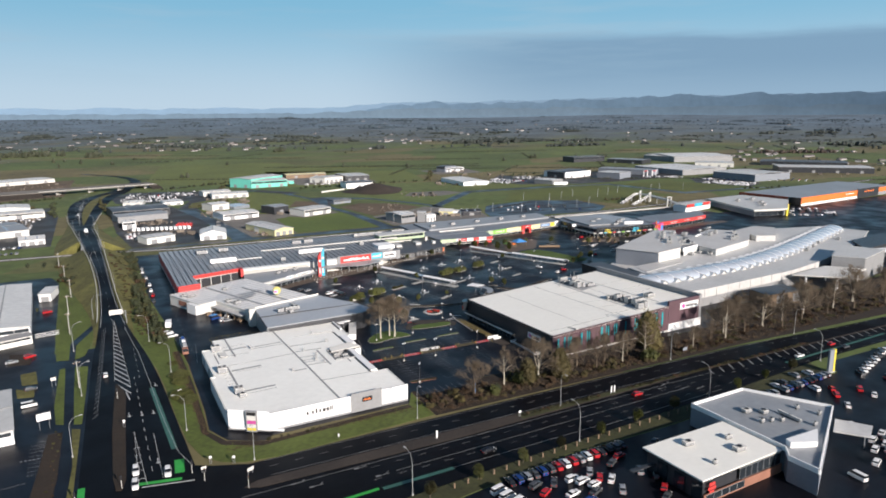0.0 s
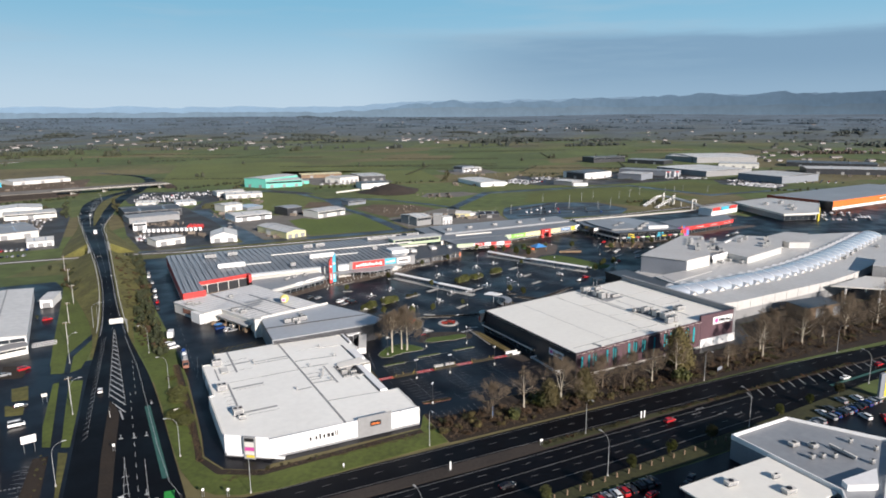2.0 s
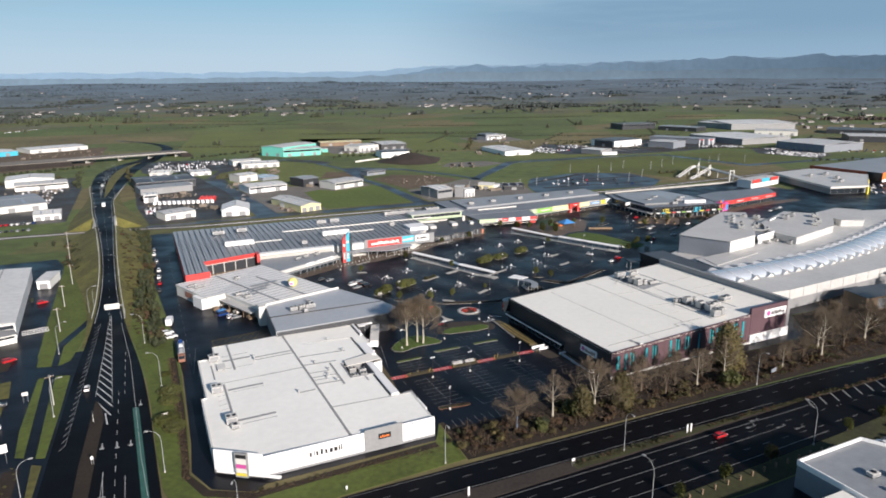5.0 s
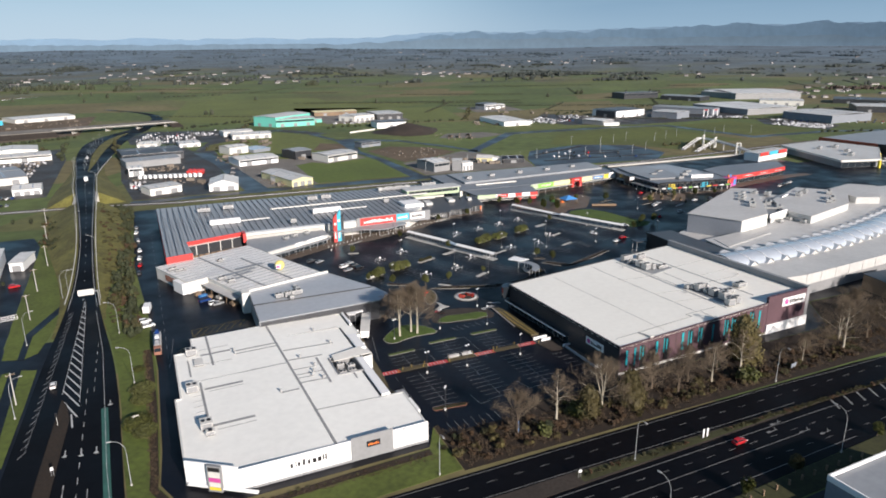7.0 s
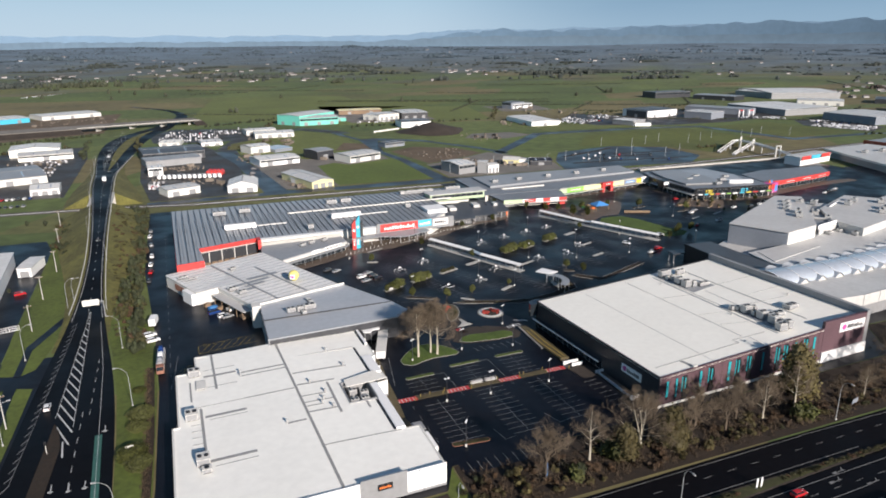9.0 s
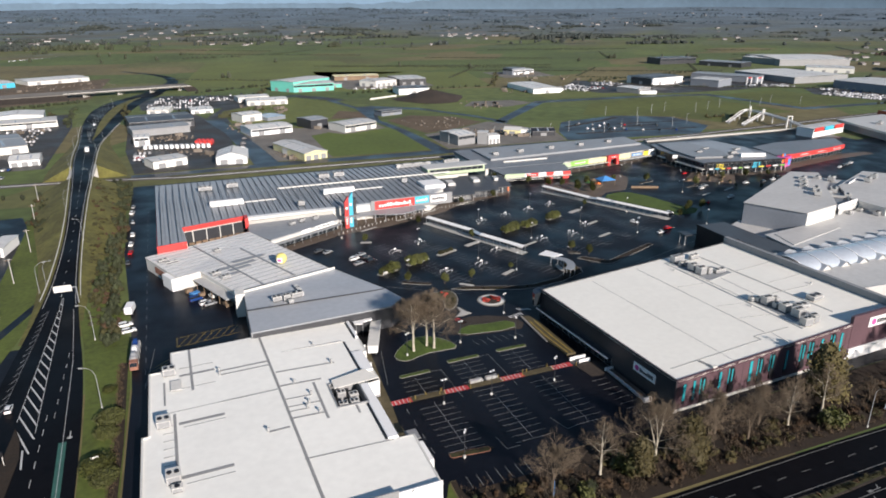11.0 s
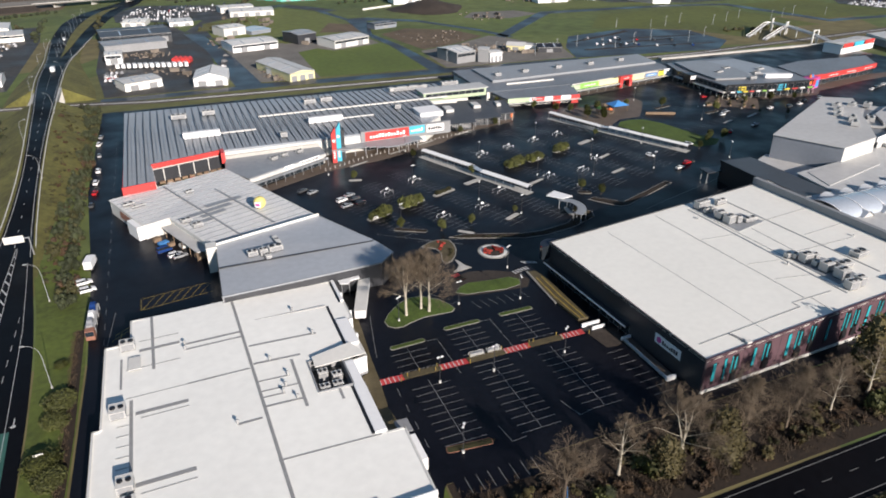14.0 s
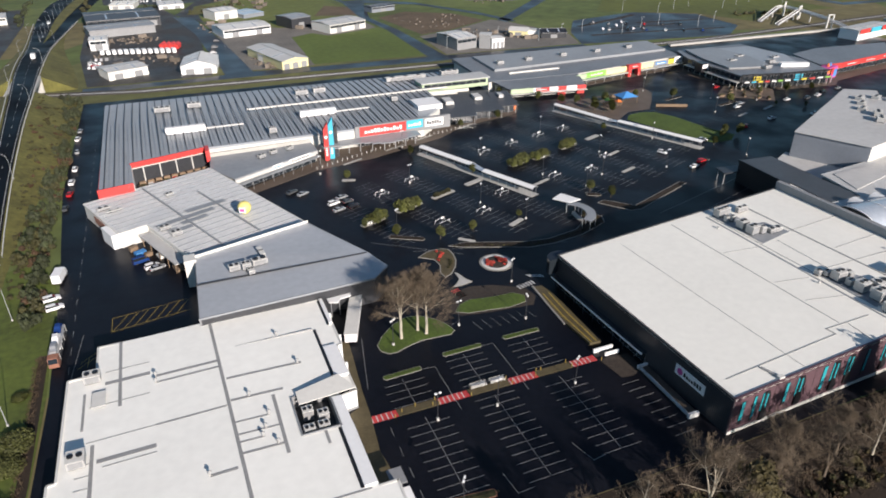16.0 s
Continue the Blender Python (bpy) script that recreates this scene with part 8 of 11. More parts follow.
def car_transporter(x, y, yaw):
    t = thing("car_transporter", (x, y, 0), "car transporter with a dark red cab loaded with small vehicles", "truck")
    fr = Frame(x, y, yaw)
    part("chassis", fr.box(Shape(), -7.5, -1.1, 0.6, 5.2, 1.1, 0.95), M["charcoal"], t)
    part("cab", loft([[(*fr.P(5.4, v), z) for v, z in ((-1.2, 0.5), (-1.2, 3.0), (1.2, 3.0), (1.2, 0.5))], [(*fr.P(7.2, v), z) for v, z in ((-1.2, 0.5), (-1.1, 2.9), (1.1, 2.9), (1.2, 0.5))], [(*fr.P(7.7, v), z) for v, z in ((-1.15, 0.5), (-1.1, 1.6), (1.1, 1.6), (1.15, 0.5))]]), M["brick"], t)
    part("windscreen", Shape().add([(*fr.P(7.28, -1.0), 2.75), (*fr.P(7.28, 1.0), 2.75), (*fr.P(7.74, 1.0), 1.65), (*fr.P(7.74, -1.0), 1.65)], [(0, 3, 2, 1)]), M["carglass"], t)
    for u in (-7.2, -3.2, 0.8, 4.8):
        for v in (-1.15, 1.15):
            part("deck_post", fr.box(Shape(), u - 0.08, v - 0.08, 0.9, u + 0.08, v + 0.08, 2.9), M["vent"], t)
    part("upper_deck", fr.box(Shape(), -7.5, -1.2, 2.75, 5.2, 1.2, 2.9), M["vent"], t)
    for k, (u, z, c) in enumerate(((-5.4, 0.95, "silver"), (-0.8, 0.95, "white"), (-5.2, 2.9, "blue"), (-0.6, 2.9, "white"), (3.4, 2.9, "silver"))):
        rings = []
        for du, w, h in ((-1.9, 0.75, 0.7), (-1.5, 0.85, 0.95), (-1.0, 0.75, 1.42), (0.5, 0.72, 1.42), (1.1, 0.84, 0.92), (1.9, 0.75, 0.68)):
            rings.append([(*fr.P(u + du, v), z + zz) for v, zz in ((-w, 0.15), (-w, h * 0.75), (-w * 0.8, h), (w * 0.8, h), (w, h * 0.75), (w, 0.15))])
        part("loaded_car", loft(rings), CARS[c], t)
    for u in (-6, -4.6, 4.2, 6.4):
        for v in (-1.0, 1.0):
            a, b2 = fr.P(u, v * 0.8), fr.P(u, v * 1.15)
            part("wheel", Shape().tube((*a, 0.5), (*b2, 0.5), 0.5, 0.5, 12), M["tyre"], t)
    return t


car_transporter(-98.3, 79, -92)
truck("white", -100.6, 116.5, 80)
for i in range(9):
    car(rs.choice(KINDS), rs.choice(COLS), -88.8 + 0.2 * i, 178 + 9 * i, 0) if i % 3 else None
# trucks and cars in the yards beyond the railway
for i in range(13):
    truck("white" if i % 4 else "silver", -98.5 + 3.7 * i, 423 - 0.9 * i, 98)
for i in range(12):
    car(rs.choice(KINDS), rs.choice(("white", "white", "silver", "red", "grey")), -104 + 1.1 * i, 398 - 3.8 * i, 10 + rs.uniform(-5, 5), 0.045)
for i in range(26):
    car(rs.choice(KINDS + ("van",)), rs.choice(COLS), -85 + 4.6 * i + rs.uniform(-1, 1), 716 + rs.uniform(-14, 22), 80 + rs.uniform(-10, 10), 0.045)
for i in range(44):
    a, b = i % 15, i // 15
    car(rs.choice(KINDS), rs.choice(COLS), 690 + 8.5 * a + 6 * b, 500 - 5.6 * a + 14 * b - 24, 50, 0.05)
for i in range(12):
    a, b = i % 6, i // 6
    car(rs.choice(KINDS + ("van",)), rs.choice(COLS), 262 + 13 * a, 392 - 6 * a - 26 * b, 60 + rs.uniform(-6, 6), 0.05)
for i in range(30):
    car(rs.choice(KINDS), rs.choice(COLS), 395 + 4.2 * (i % 15), 640 + 9 * (i // 15) - 1.5 * (i % 15), 70, 0.03)
for i in range(18):
    car(rs.choice(KINDS), rs.choice(COLS), -208 + 3.4 * (i % 9), 384 - 26 * (i // 9), 80, 0.05)
for kind, c, x, y, yaw in (("van", "white", -153.5, 43.5, 8), ("suv", "red", -156.8, 100, 30), ("suv", "red", -153.5, 172, 20), ("sedan", "silver", -163, 96, 10), ("sedan", "white", -168, 30, 60), ("hatch", "grey", -154, 60, 10)):
    car(kind, c, x, y, yaw, 0.04)


# ---- near car park: bays, crossing, islands ----
def lines(label, segs, w=0.11, z=0.058, material="line_worn"):
    s = Shape()
    for x0, y0, x1, y1 in segs:
        L = math.hypot(x1 - x0, y1 - y0)
        s.obox((x0 + x1) / 2, (y0 + y1) / 2, z - 0.008, L, w, 0.008, math.degrees(math.atan2(y1 - y0, x1 - x0)))
    return struct("parking_bay_lines", s, M[material], label, "parking lines")


segs = []
for sx, y0, y1 in ((-22.5, 0.6, 22.8), (-5.4, -2, 23.4), (11.7, -1.2, 23.4), (-23.0, 27.6, 36.6), (-6.0, 28.4, 39.6), (10.8, 28.4, 40.6)):
    segs.append((sx, y0, sx, y1))
    n = int((y1 - y0) / 2.5)
    for i in range(n + 1):
        y = y0 + 2.5 * i
        segs += [(sx - 4.9, y, sx - 0.2, y), (sx + 0.2, y, sx + 4.9, y)]
segs += [(23.6 + 0.1 * i, 15.2 - 2.55 * i, 28.2 + 0.2 * i, 15.3 - 2.55 * i) for i in range(8)]
segs += [(2 + 2.6 * i, 51.0, 3.0 + 2.6 * i, 47.0) for i in range(7)]
segs += [(-14.2, 37.8, -14.2, 22), (2.8, 41, 2.8, 22), (-17, 38, -14.2, 37.8), (-0.2, 40.8, 2.8, 41), (-4, 52, -0.6, 53.5)]
segs += [(-14, 2, -13.4, -3.4), (-13.4, -3.4, -9.8, -3.2), (3.0, 4, 4.6, -1.8), (4.6, -1.8, 7.6, -1.4)]
segs += [(-30.5, 22.4 - 6.0 * i, -30.6, 19.8 - 6.0 * i) for i in range(4)]
segs += [(-27.4, 55, -29.3, 46.2), (-29.3, 46.2, -31.4, 36)]
lines("white parking bay lines on wet asphalt", segs)
segs = []
for x0, x1 in ((-33.8, -27.7), (-18.1, -10.6), (-0.3, 7.0), (16.6, 23.4)):
    n = int((x1 - x0) / 1.15)
    for i in range(n):
        segs.append((x0 + 1.15 * i + 0.3, 25.1, x0 + 1.15 * i + 0.3, 27.1))
bed = Shape()
for x0, x1 in ((-33.8, -27.7), (-18.1, -10.6), (-0.3, 7.0), (16.6, 23.4)):
    bed.box(x0, 25.0, 0.052, x1, 27.2, 0.058)
struct("pedestrian_crossing", bed, M["redpaint"], "red and white striped pedestrian crossing", "crossing")
lines("white bars of the striped crossing", segs, 0.26, 0.066, "line")
walkpad = Shape()
for x0, x1 in ((-27.7, -18.1), (-10.6, -0.3), (7.0, 16.6)):
    walkpad.box(x0, 25.0, 0.05, x1, 27.2, 0.16)
struct("paved_walk", walkpad, M["ochre"], "ochre raised walk between parking rows", "path")


def kerbed(poly, label, top="green_lawn", category="traffic island", h=0.17, inset=0.18):
    """A raised island: a kerb ring of even width and a planted or paved top."""
    cx, cy = sum(p[0] for p in poly) / len(poly), sum(p[1] for p in poly) / len(poly)
    t = thing("traffic_island", (cx, cy, 0), label, category, "kerbed islands")
    part("kerb_ring", Shape().prism(poly, 0.03, h), M["kerb"], t)
    n = len(poly)
    turn = 1 if sum(a[0] * b[1] - b[0] * a[1] for a, b in zip(poly, poly[1:] + poly[:1])) > 0 else -1
    inner = []
    for i, (x, y) in enumerate(poly):
        d0 = Vector((x - poly[i - 1][0], y - poly[i - 1][1])).normalized()
        d1 = Vector((poly[(i + 1) % n][0] - x, poly[(i + 1) % n][1] - y)).normalized()
        m = Vector((-d0.y - d1.y, d0.x + d1.x)) * turn
        m = m.normalized() * min(inset * 2, inset / max(0.35, (d0 + d1).length / 2))
        inner.append((x + m.x, y + m.y))
    part("planted_top", Shape().prism(inner, h - 0.05, h + 0.02), M[top], t)
    return t


def oval(cx, cy, a, b, yaw=0.0, n=20):
    f = Frame(cx, cy, yaw)
    return [f.P(a * math.cos(2 * math.pi * i / n), b * math.sin(2 * math.pi * i / n)) for i in range(n)]


def bar_island(x0, y0, x1, y1, w, label="long narrow kerbed island with grass", top="green_lawn"):
    fr, L = front_frame(x0, y0, x1, y1)
    return kerbed(fr.poly((0.4, -w / 2), (L - 0.4, -w / 2), (L, -w / 4), (L, w / 4), (L - 0.4, w / 2), (0.4, w / 2), (0, w / 4), (0, -w / 4)), label, top, inset=0.12)


bar_island(-27, 38.2, -17.4, 38.6, 1.6)
bar_island(-10.8, 41.2, -0.2, 41.4, 1.6)
bar_island(6.1, 41.8, 16.5, 41.8, 1.6)
isl = bar_island(-27.5, -0.6, -17.2, -1.6, 1.9, "kerbed island with a brick kerb and green shrubs", "leaf")
for ch in isl.children:
    if ch.name.startswith("kerb_ring"):
        ch.data.materials[0] = M["brick"]
area("pavement", [(-29.6, -8.6), (-9, -8.6), (-9, -13.6), (-29.6, -13.6)], 0.056, M["asphalt"], "dark asphalt parking strip beside the planting", "car park", 0.03)
markings("white bay lines beside the roadside planting", [(-27 + 2.5 * i, -11, 0.11, 4.2, 0) for i in range(7)], M["line_worn"], 0.068)
area("planting_bed", [(-32.6, 56), (-30.8, 55), (-31.6, 47), (-32.8, 36), (-33.4, 27), (-34.6, 17), (-33.8, 9), (-38.4, 9), (-38.6, 29), (-34.9, 31), (-34.9, 47), (-33.6, 49), (-33.4, 56)], 0.12, M["ochre"], "brown planted strip along the showroom flank", "planting bed", 0.1)
kerbed([(-24.6, 50.8), (-24.4, 48.2), (-22.8, 46.6), (-20.6, 46.4), (-17.6, 47.6), (-13.6, 48.6), (-9.8, 48.5), (-5.4, 48.2), (-3.9, 49.6), (-4.6, 52.4), (-6.6, 56), (-10.4, 59.4), (-14, 60), (-18.4, 57.8), (-22.4, 54)], "grassed island under three bare trees", inset=0.15)
kerbed([(-0.4, 57.2), (1.6, 59.8), (5.4, 61.2), (11.6, 60.2), (18.4, 59.8), (20.8, 57.4), (19.6, 54.4), (14, 53.6), (8, 54.6), (2.6, 55.2)], "curved kerbed island with lawn", inset=0.08)
area("path", [(-2.4, 58), (-0.6, 62), (2.3, 66), (8.2, 67.6), (14.6, 66), (22.8, 61), (23.6, 56), (21, 52.4), (8, 53.6), (0.4, 55)], 0.07, M["earth"], "brown mulched ground round the island", "path", 0.03)
rb = kerbed(oval(21.6, 76.9, 5.2, 5.2, 0, 28), "round traffic island with white kerb and red flowers", "paving", inset=0.9)
part("flower_disc", Shape().prism(oval(21.6, 76.9, 4.6, 4.6, 0, 24), 0.15, 0.24), M["offwhite"], rb)
part("soil_disc", Shape().prism(oval(21.6, 76.9, 3.5, 3.5, 0, 24), 0.2, 0.32), M["earth"], rb)
bed2 = kerbed([(0.6, 88.8), (3.6, 90.8), (6.8, 91.6), (9.6, 91.4), (11.4, 89.8), (11.6, 86.6), (10.8, 82.6), (9, 79), (6.4, 75.8), (3.8, 74.6), (3.4, 77.6), (5.0, 82), (4.6, 85.6)], "kerbed flower bed beside the roundabout", "ochre", inset=0.3)
kerbed([(3.8, 68.9), (7.0, 68.8), (10.4, 69.6), (9.2, 71.6), (8.2, 75.6), (7.4, 76.4), (7.2, 72.4), (5.6, 70.4)], "small paved splitter island with a shrub", "concrete", inset=0.2)
markings("red crossing bars beside the lawn", [(3.6 + 0.25 * k, 67.4 - 0.95 * k, 2.6, 0.5, 12) for k in range(5)], M["redpaint"], 0.07)
markings("white crossing bars at the store corner", [(21.4 + 1.0 * k, 61.7 + 0.22 * k, 0.45, 2.0, 10) for k in range(6)], M["line"], 0.075)
markings("white crossing bars by the glass corner", [(27.0 + 0.9 * k, 66.4 - 0.35 * k, 0.4, 1.9, 20) for k in range(5)], M["line"], 0.07)
# ramp, steps and balustrade beside the department store
area("bare_ground", [(23.8, 25), (31.8, 24.6), (31.8, 19), (28.5, 17), (25.0, 17.4)], 0.1, M["earth"], "brown paved landing", "landing", 0.06)
rampt = thing("pedestrian_ramp", (28, 42, 0), "asphalt pedestrian ramp with yellow edge lines", "ramp")
part("slab", Shape().prism([(24.9, 30.8), (27.9, 30.6), (28.2, 40), (28.7, 55), (27.8, 60), (25.4, 60.4), (24.6, 50), (24.2, 41)], 0, lambda x, y: 0.15 + 0.02 * (62 - y)), M["ochre"], rampt, "ochre ramp surface")
for o, k in ((0.5, 0.0), (1.9, 0.35)):
    part("edge_line", Shape().prism([(24.9 + o, 31), (25.3 + o, 31), (24.9 + o + k, 44), (25.6 + o + k, 56), (25.2 + o + k, 56), (24.5 + o + k, 44)], lambda x, y: 0.16 + 0.02 * (62 - y), lambda x, y: 0.2 + 0.02 * (62 - y)), M["yline"], rampt)
part("kerb", Shape().prism([(23.6, 41), (24.2, 41), (24.7, 50), (25.4, 60.4), (24.8, 60.6), (24.1, 50)], 0, 0.35), M["kerb"], rampt)
part("rail", Shape().box(24.0, 27.6, 0.05, 29.6, 28.1, 1.1), M["white"], rampt)
part("rail", Shape().box(26, 25.6, 0.05, 30, 26.0, 1.0), M["white"], rampt)
bay = thing("glass_balustrade_walk", (31, 9, 0), "narrow raised walk behind a steel and glass balustrade", "walkway")
part("slab", Shape().box(30.5, 0.8, 0, 33.2, 18.4, 0.35), M["paving"], bay)
for k in range(8):
    y0 = 1.0 + 2.15 * k
    part("glass_panel", Shape().prism([(30.35 + 0.03 * k, y0), (30.45 + 0.03 * k, y0), (30.47 + 0.03 * k, y0 + 2.0), (30.37 + 0.03 * k, y0 + 2.0)], 0.3, 1.15), M["skylight"], bay)
part("handrail", Shape().tube((30.4, 0.8, 1.22), (30.7, 18.4, 1.22), 0.05, 0.05, 5), M["steel"], bay)
for k in range(9):
    part("post", Shape().tube((30.4 + 0.033 * k, 0.9 + 2.17 * k, 0), (30.4 + 0.033 * k, 0.9 + 2.17 * k, 1.22), 0.05, 0.05, 5), M["steel"], bay)
part("end_wall", Shape().box(30.2, 0.2, 0, 32.8, 0.8, 1.3), M["white"], bay)
part("end_wall", Shape().box(30.4, 18.4, 0, 33.2, 18.9, 1.0), M["white"], bay)


def yellow_post():
    t = thing("crossing_post", (0, 0, 0), "short yellow steel post beside the crossing", "bollard", "crossing posts")
    part("post", Shape().tube((0, 0, 0), (0, 0, 1.15), 0.1, 0.1, 7), M["yline"], t)
    part("cap", Shape().tube((0, 0, 1.15), (0, 0, 1.22), 0.11, 0.05, 7), M["charcoal"], t)
    return t


yellow_proto = None
for x, y in ((-28.6, 24.8), (-26.7, 25.9), (-23.4, 26.6), (-19.6, 25.4), (-18.6, 26.8), (-18.2, 25.2), (-10.4, 25.0), (-9.6, 27.0), (-0.6, 27.1), (0.2, 25.3), (6.4, 25.4), (7.4, 27.0), (8.6, 26.9), (15.6, 27.1), (16.4, 25.5), (24.2, 24.6)):
    if yellow_proto is None:
        yellow_proto = yellow_post()
        yellow_proto.matrix_basis = at(x, y, 0.06)
    else:
        copy_thing(yellow_proto, at(x, y, 0.06))
for x0, x1 in ((-9.6, -5.6), (-4.6, -0.9)):
    rack = thing("trolley_rack", (x0, 27.2, 0), "pale tubular trolley rack beside the striped walk", "trolley rack", "trolley racks")
    for yy in (26.9, 27.9):
        for zz in (0.35, 0.7, 1.05):
            part("rail", Shape().tube((x0, yy, zz), (x1, yy, zz), 0.05, 0.05, 5), M["offwhite"], rack)
        for k in range(5):
            xx = x0 + (x1 - x0) * k / 4
            part("upright", Shape().tube((xx, yy, 0.05), (xx, yy, 1.1), 0.05, 0.05, 5), M["steel"], rack)
    part("trolleys", Shape().box(x0 + 0.3, 27.1, 0.25, x1 - 0.4, 27.7, 0.95), M["steel"], rack, "nested steel trolleys")

# ---- main car park, turned with the shops ----
K = Frame(33, 173, 22)
segs = []
for u, v0, v1 in ((-56, -22, -58), (-39.5, -10, -68), (-23, -8, -78), (-6.5, -6, -84), (20.5, -6, -80), (36.5, -4, -82), (52.5, -2, -84), (68.5, 0, -84), (84, 0, -80)):
    for a, b in ((v0, -33), (-41, v1)):
        segs.append((*K.P(u, a), *K.P(u, b)))
        n = int((a - b) / 2.5)
        for i in range(n + 1):
            v = a - 2.5 * i
            segs += [(*K.P(u - 4.9, v), *K.P(u - 0.2, v)), (*K.P(u + 0.2, v), *K.P(u + 4.9, v))]
lines("white bay lines of the main car park", segs)
segs = []
for i in range(14):
    for j in range(2):
        x, y = 150 + 4.6 * i, 150 + 30 * j + 1.2 * i
        segs += [(x, y, x - 1.4, y + 5)]
for i in range(26):
    segs += [(182 + 2.6 * i, 206 + 0.3 * i, 181 + 2.6 * i, 211 + 0.3 * i), (178 + 2.6 * i, 224 + 0.3 * i, 177 + 2.6 * i, 229 + 0.3 * i)]
lines("white bay lines beside the playground", segs)
lines("white bay lines of the trade yard", [(-151, 10 - 2.5 * i, -146, 9.4 - 2.5 * i) for i in range(9)] + [(-146.2, 11, -147, -12), (-151, -14, -158, -15)], 0.12, 0.045)
lines("yellow hatched loading zone", [(*p, *q) for p, q in [((-86 + 2.6 * i, 82.8 + 0.4 * i), (-82.5 + 2.6 * i, 89.4 + 0.33 * i)) for i in range(7)]] + [(-86.3, 82.6, -66.4, 86), (-86.3, 89.1, -67.2, 91.8), (-86.3, 82.6, -86.3, 89.1), (-93.6, 69.2, -87.4, 74.8), (-93, 71.6, -89, 75.2), (-91.4, 69.4, -91.2, 73)], 0.14, 0.058, "yline")
lines("broken lane line along the service drive", [(-95.5 - 0.01 * i, 60 + 8 * i, -95.5, 63 + 8 * i) for i in range(24)] + [(-95.2, 62, -93, 84)], 0.12)
segs = [(*K.P(-60, -62), *K.P(-20, -92)), (*K.P(-66, -48), *K.P(-50, -74)), (90, 86, 150, 104), (100, 80, 150, 96)]
lines("white lines along the car park lanes", segs, 0.12)
area("path", [(-44.4, 160.4), (-42, 155.5), (-12, 170.5), (14, 175), (48, 187), (64, 198), (94, 205), (101, 212), (112, 238), (158, 236.5), (224, 248), (226, 236), (232, 196), (256, 188), (290, 184), (298, 190), (345, 199), (392, 202), (392, 209), (296, 215), (290, 190),
              (256, 194), (233, 199), (234, 242), (238, 259), (158, 245.5), (112, 247), (98, 238), (62, 236), (56, 207), (42, 192), (-10, 190), (-10, 180)], 0.12, M["paving"], "brown paved footway along the shop fronts", "pavement", 0.09)
for u, v, w in ((-56, -37, 10), (-39.5, -37, 12), (-23, -37.5, 11), (-6.5, -37.5, 9), (20.5, -37, 9.5), (33, -39, 9), (52, -39, 11), (69, -40, 9)):
    a, b = K.P(u - w / 2, v), K.P(u + w / 2, v)
    bar_island(*a, *b, 2.6, "pale paved island with clipped shrubs in the car park", "concrete")
for x0, y0, x1, y1, w in ((-5.8, 156.6, -0.6, 155, 2.0), (-3.4, 105.4, 6.8, 99.4, 2.2), (17, 95.6, 21.4, 91.6, 1.6), (37, 97.2, 43.4, 100.6, 2.0), (57.6, 122.8, 69.4, 127.6, 1.6), (75, 109.6, 79.8, 107.2, 2.4), (100, 122, 108, 125, 1.6), (106, 140, 113, 143, 1.6),
                          (-1, 172, 8, 176, 1.2), (20, 181, 30, 185, 1.2), (36, 188, 46, 192, 1.2), (60, 196, 70, 200, 1.2), (128, 116, 142, 121, 2.4), (180, 196, 192, 199, 2.2), (200, 178, 214, 181, 2.4), (196, 160, 204, 163, 1.6), (216, 164, 226, 168, 1.6)):
    bar_island(x0, y0, x1, y1, w, "kerbed island on wet asphalt", "litter" if w > 2 else "concrete")
kerbed([(12, 92), (16, 89.6), (36, 81.4), (44.5, 80.8), (56, 82.5), (68, 87.4), (70, 92), (66, 94.5), (56, 86.5), (44, 84.4), (36, 85.5), (18, 92.4)], "curved planting bed along the car park edge", "litter", "planting bed", inset=0.25)
kerbed([(74.6, 101.6), (82, 91.6), (86, 91.2), (116, 103.4), (115, 106), (86, 94.6), (78, 103)], "kerbed planting bed at the car park corner", "litter", "planting bed", inset=0.25)
area("lawn", [(142, 177), (147, 182.5), (155, 184), (162, 181.5), (166.5, 172), (168.5, 160), (171, 149), (175, 140.5), (168, 135), (158, 135.5), (152, 148), (146.5, 164)], 0.14, M["green_lawn"], "small green lawn beside the covered walk", "lawn", 0.1)
area("path", [(121, 206), (132, 213), (157, 216.5), (184, 221), (183, 211), (172, 197), (163, 187), (150, 187), (138, 178), (131, 190)], 0.1, M["paving"], "brown paved playground court", "playground", 0.06)


# ---- covered walks ----
def covered_walk(x0, y0, x1, y1, label="white vaulted walkway canopy on steel posts"):
    fr, L = front_frame(x0, y0, x1, y1)
    t = thing("covered_walk", (x0, y0, 0), label, "canopy", "covered walks")
    s = Shape()
    n = 8
    for a in (0, L):
        for k in range(n + 1):
            v = -1.5 + 3.0 * k / n
            s.v.append((*fr.P(a, v), 3.2 + 0.55 * math.sin(math.pi * k / n)))
    for k in range(n):
        s.f.append((k, n + 1 + k, n + 2 + k, k + 1))
    part("vault", s, M["white"], t, smooth=True)
    part("gutter", fr.box(Shape(), 0, -1.6, 3.0, L, -1.45, 3.25), M["offwhite"], t)
    part("gutter", fr.box(Shape(), 0, 1.45, 3.0, L, 1.6, 3.25), M["offwhite"], t)
    for i in range(int(L / 4) + 1):
        for v in (-1.2, 1.2):
            p = fr.P(min(L - 0.2, 0.2 + 4 * i), v)
            part("post", Shape().tube((*p, 0), (*p, 3.1), 0.09, 0.09, 5), M["steel"], t)
    return t


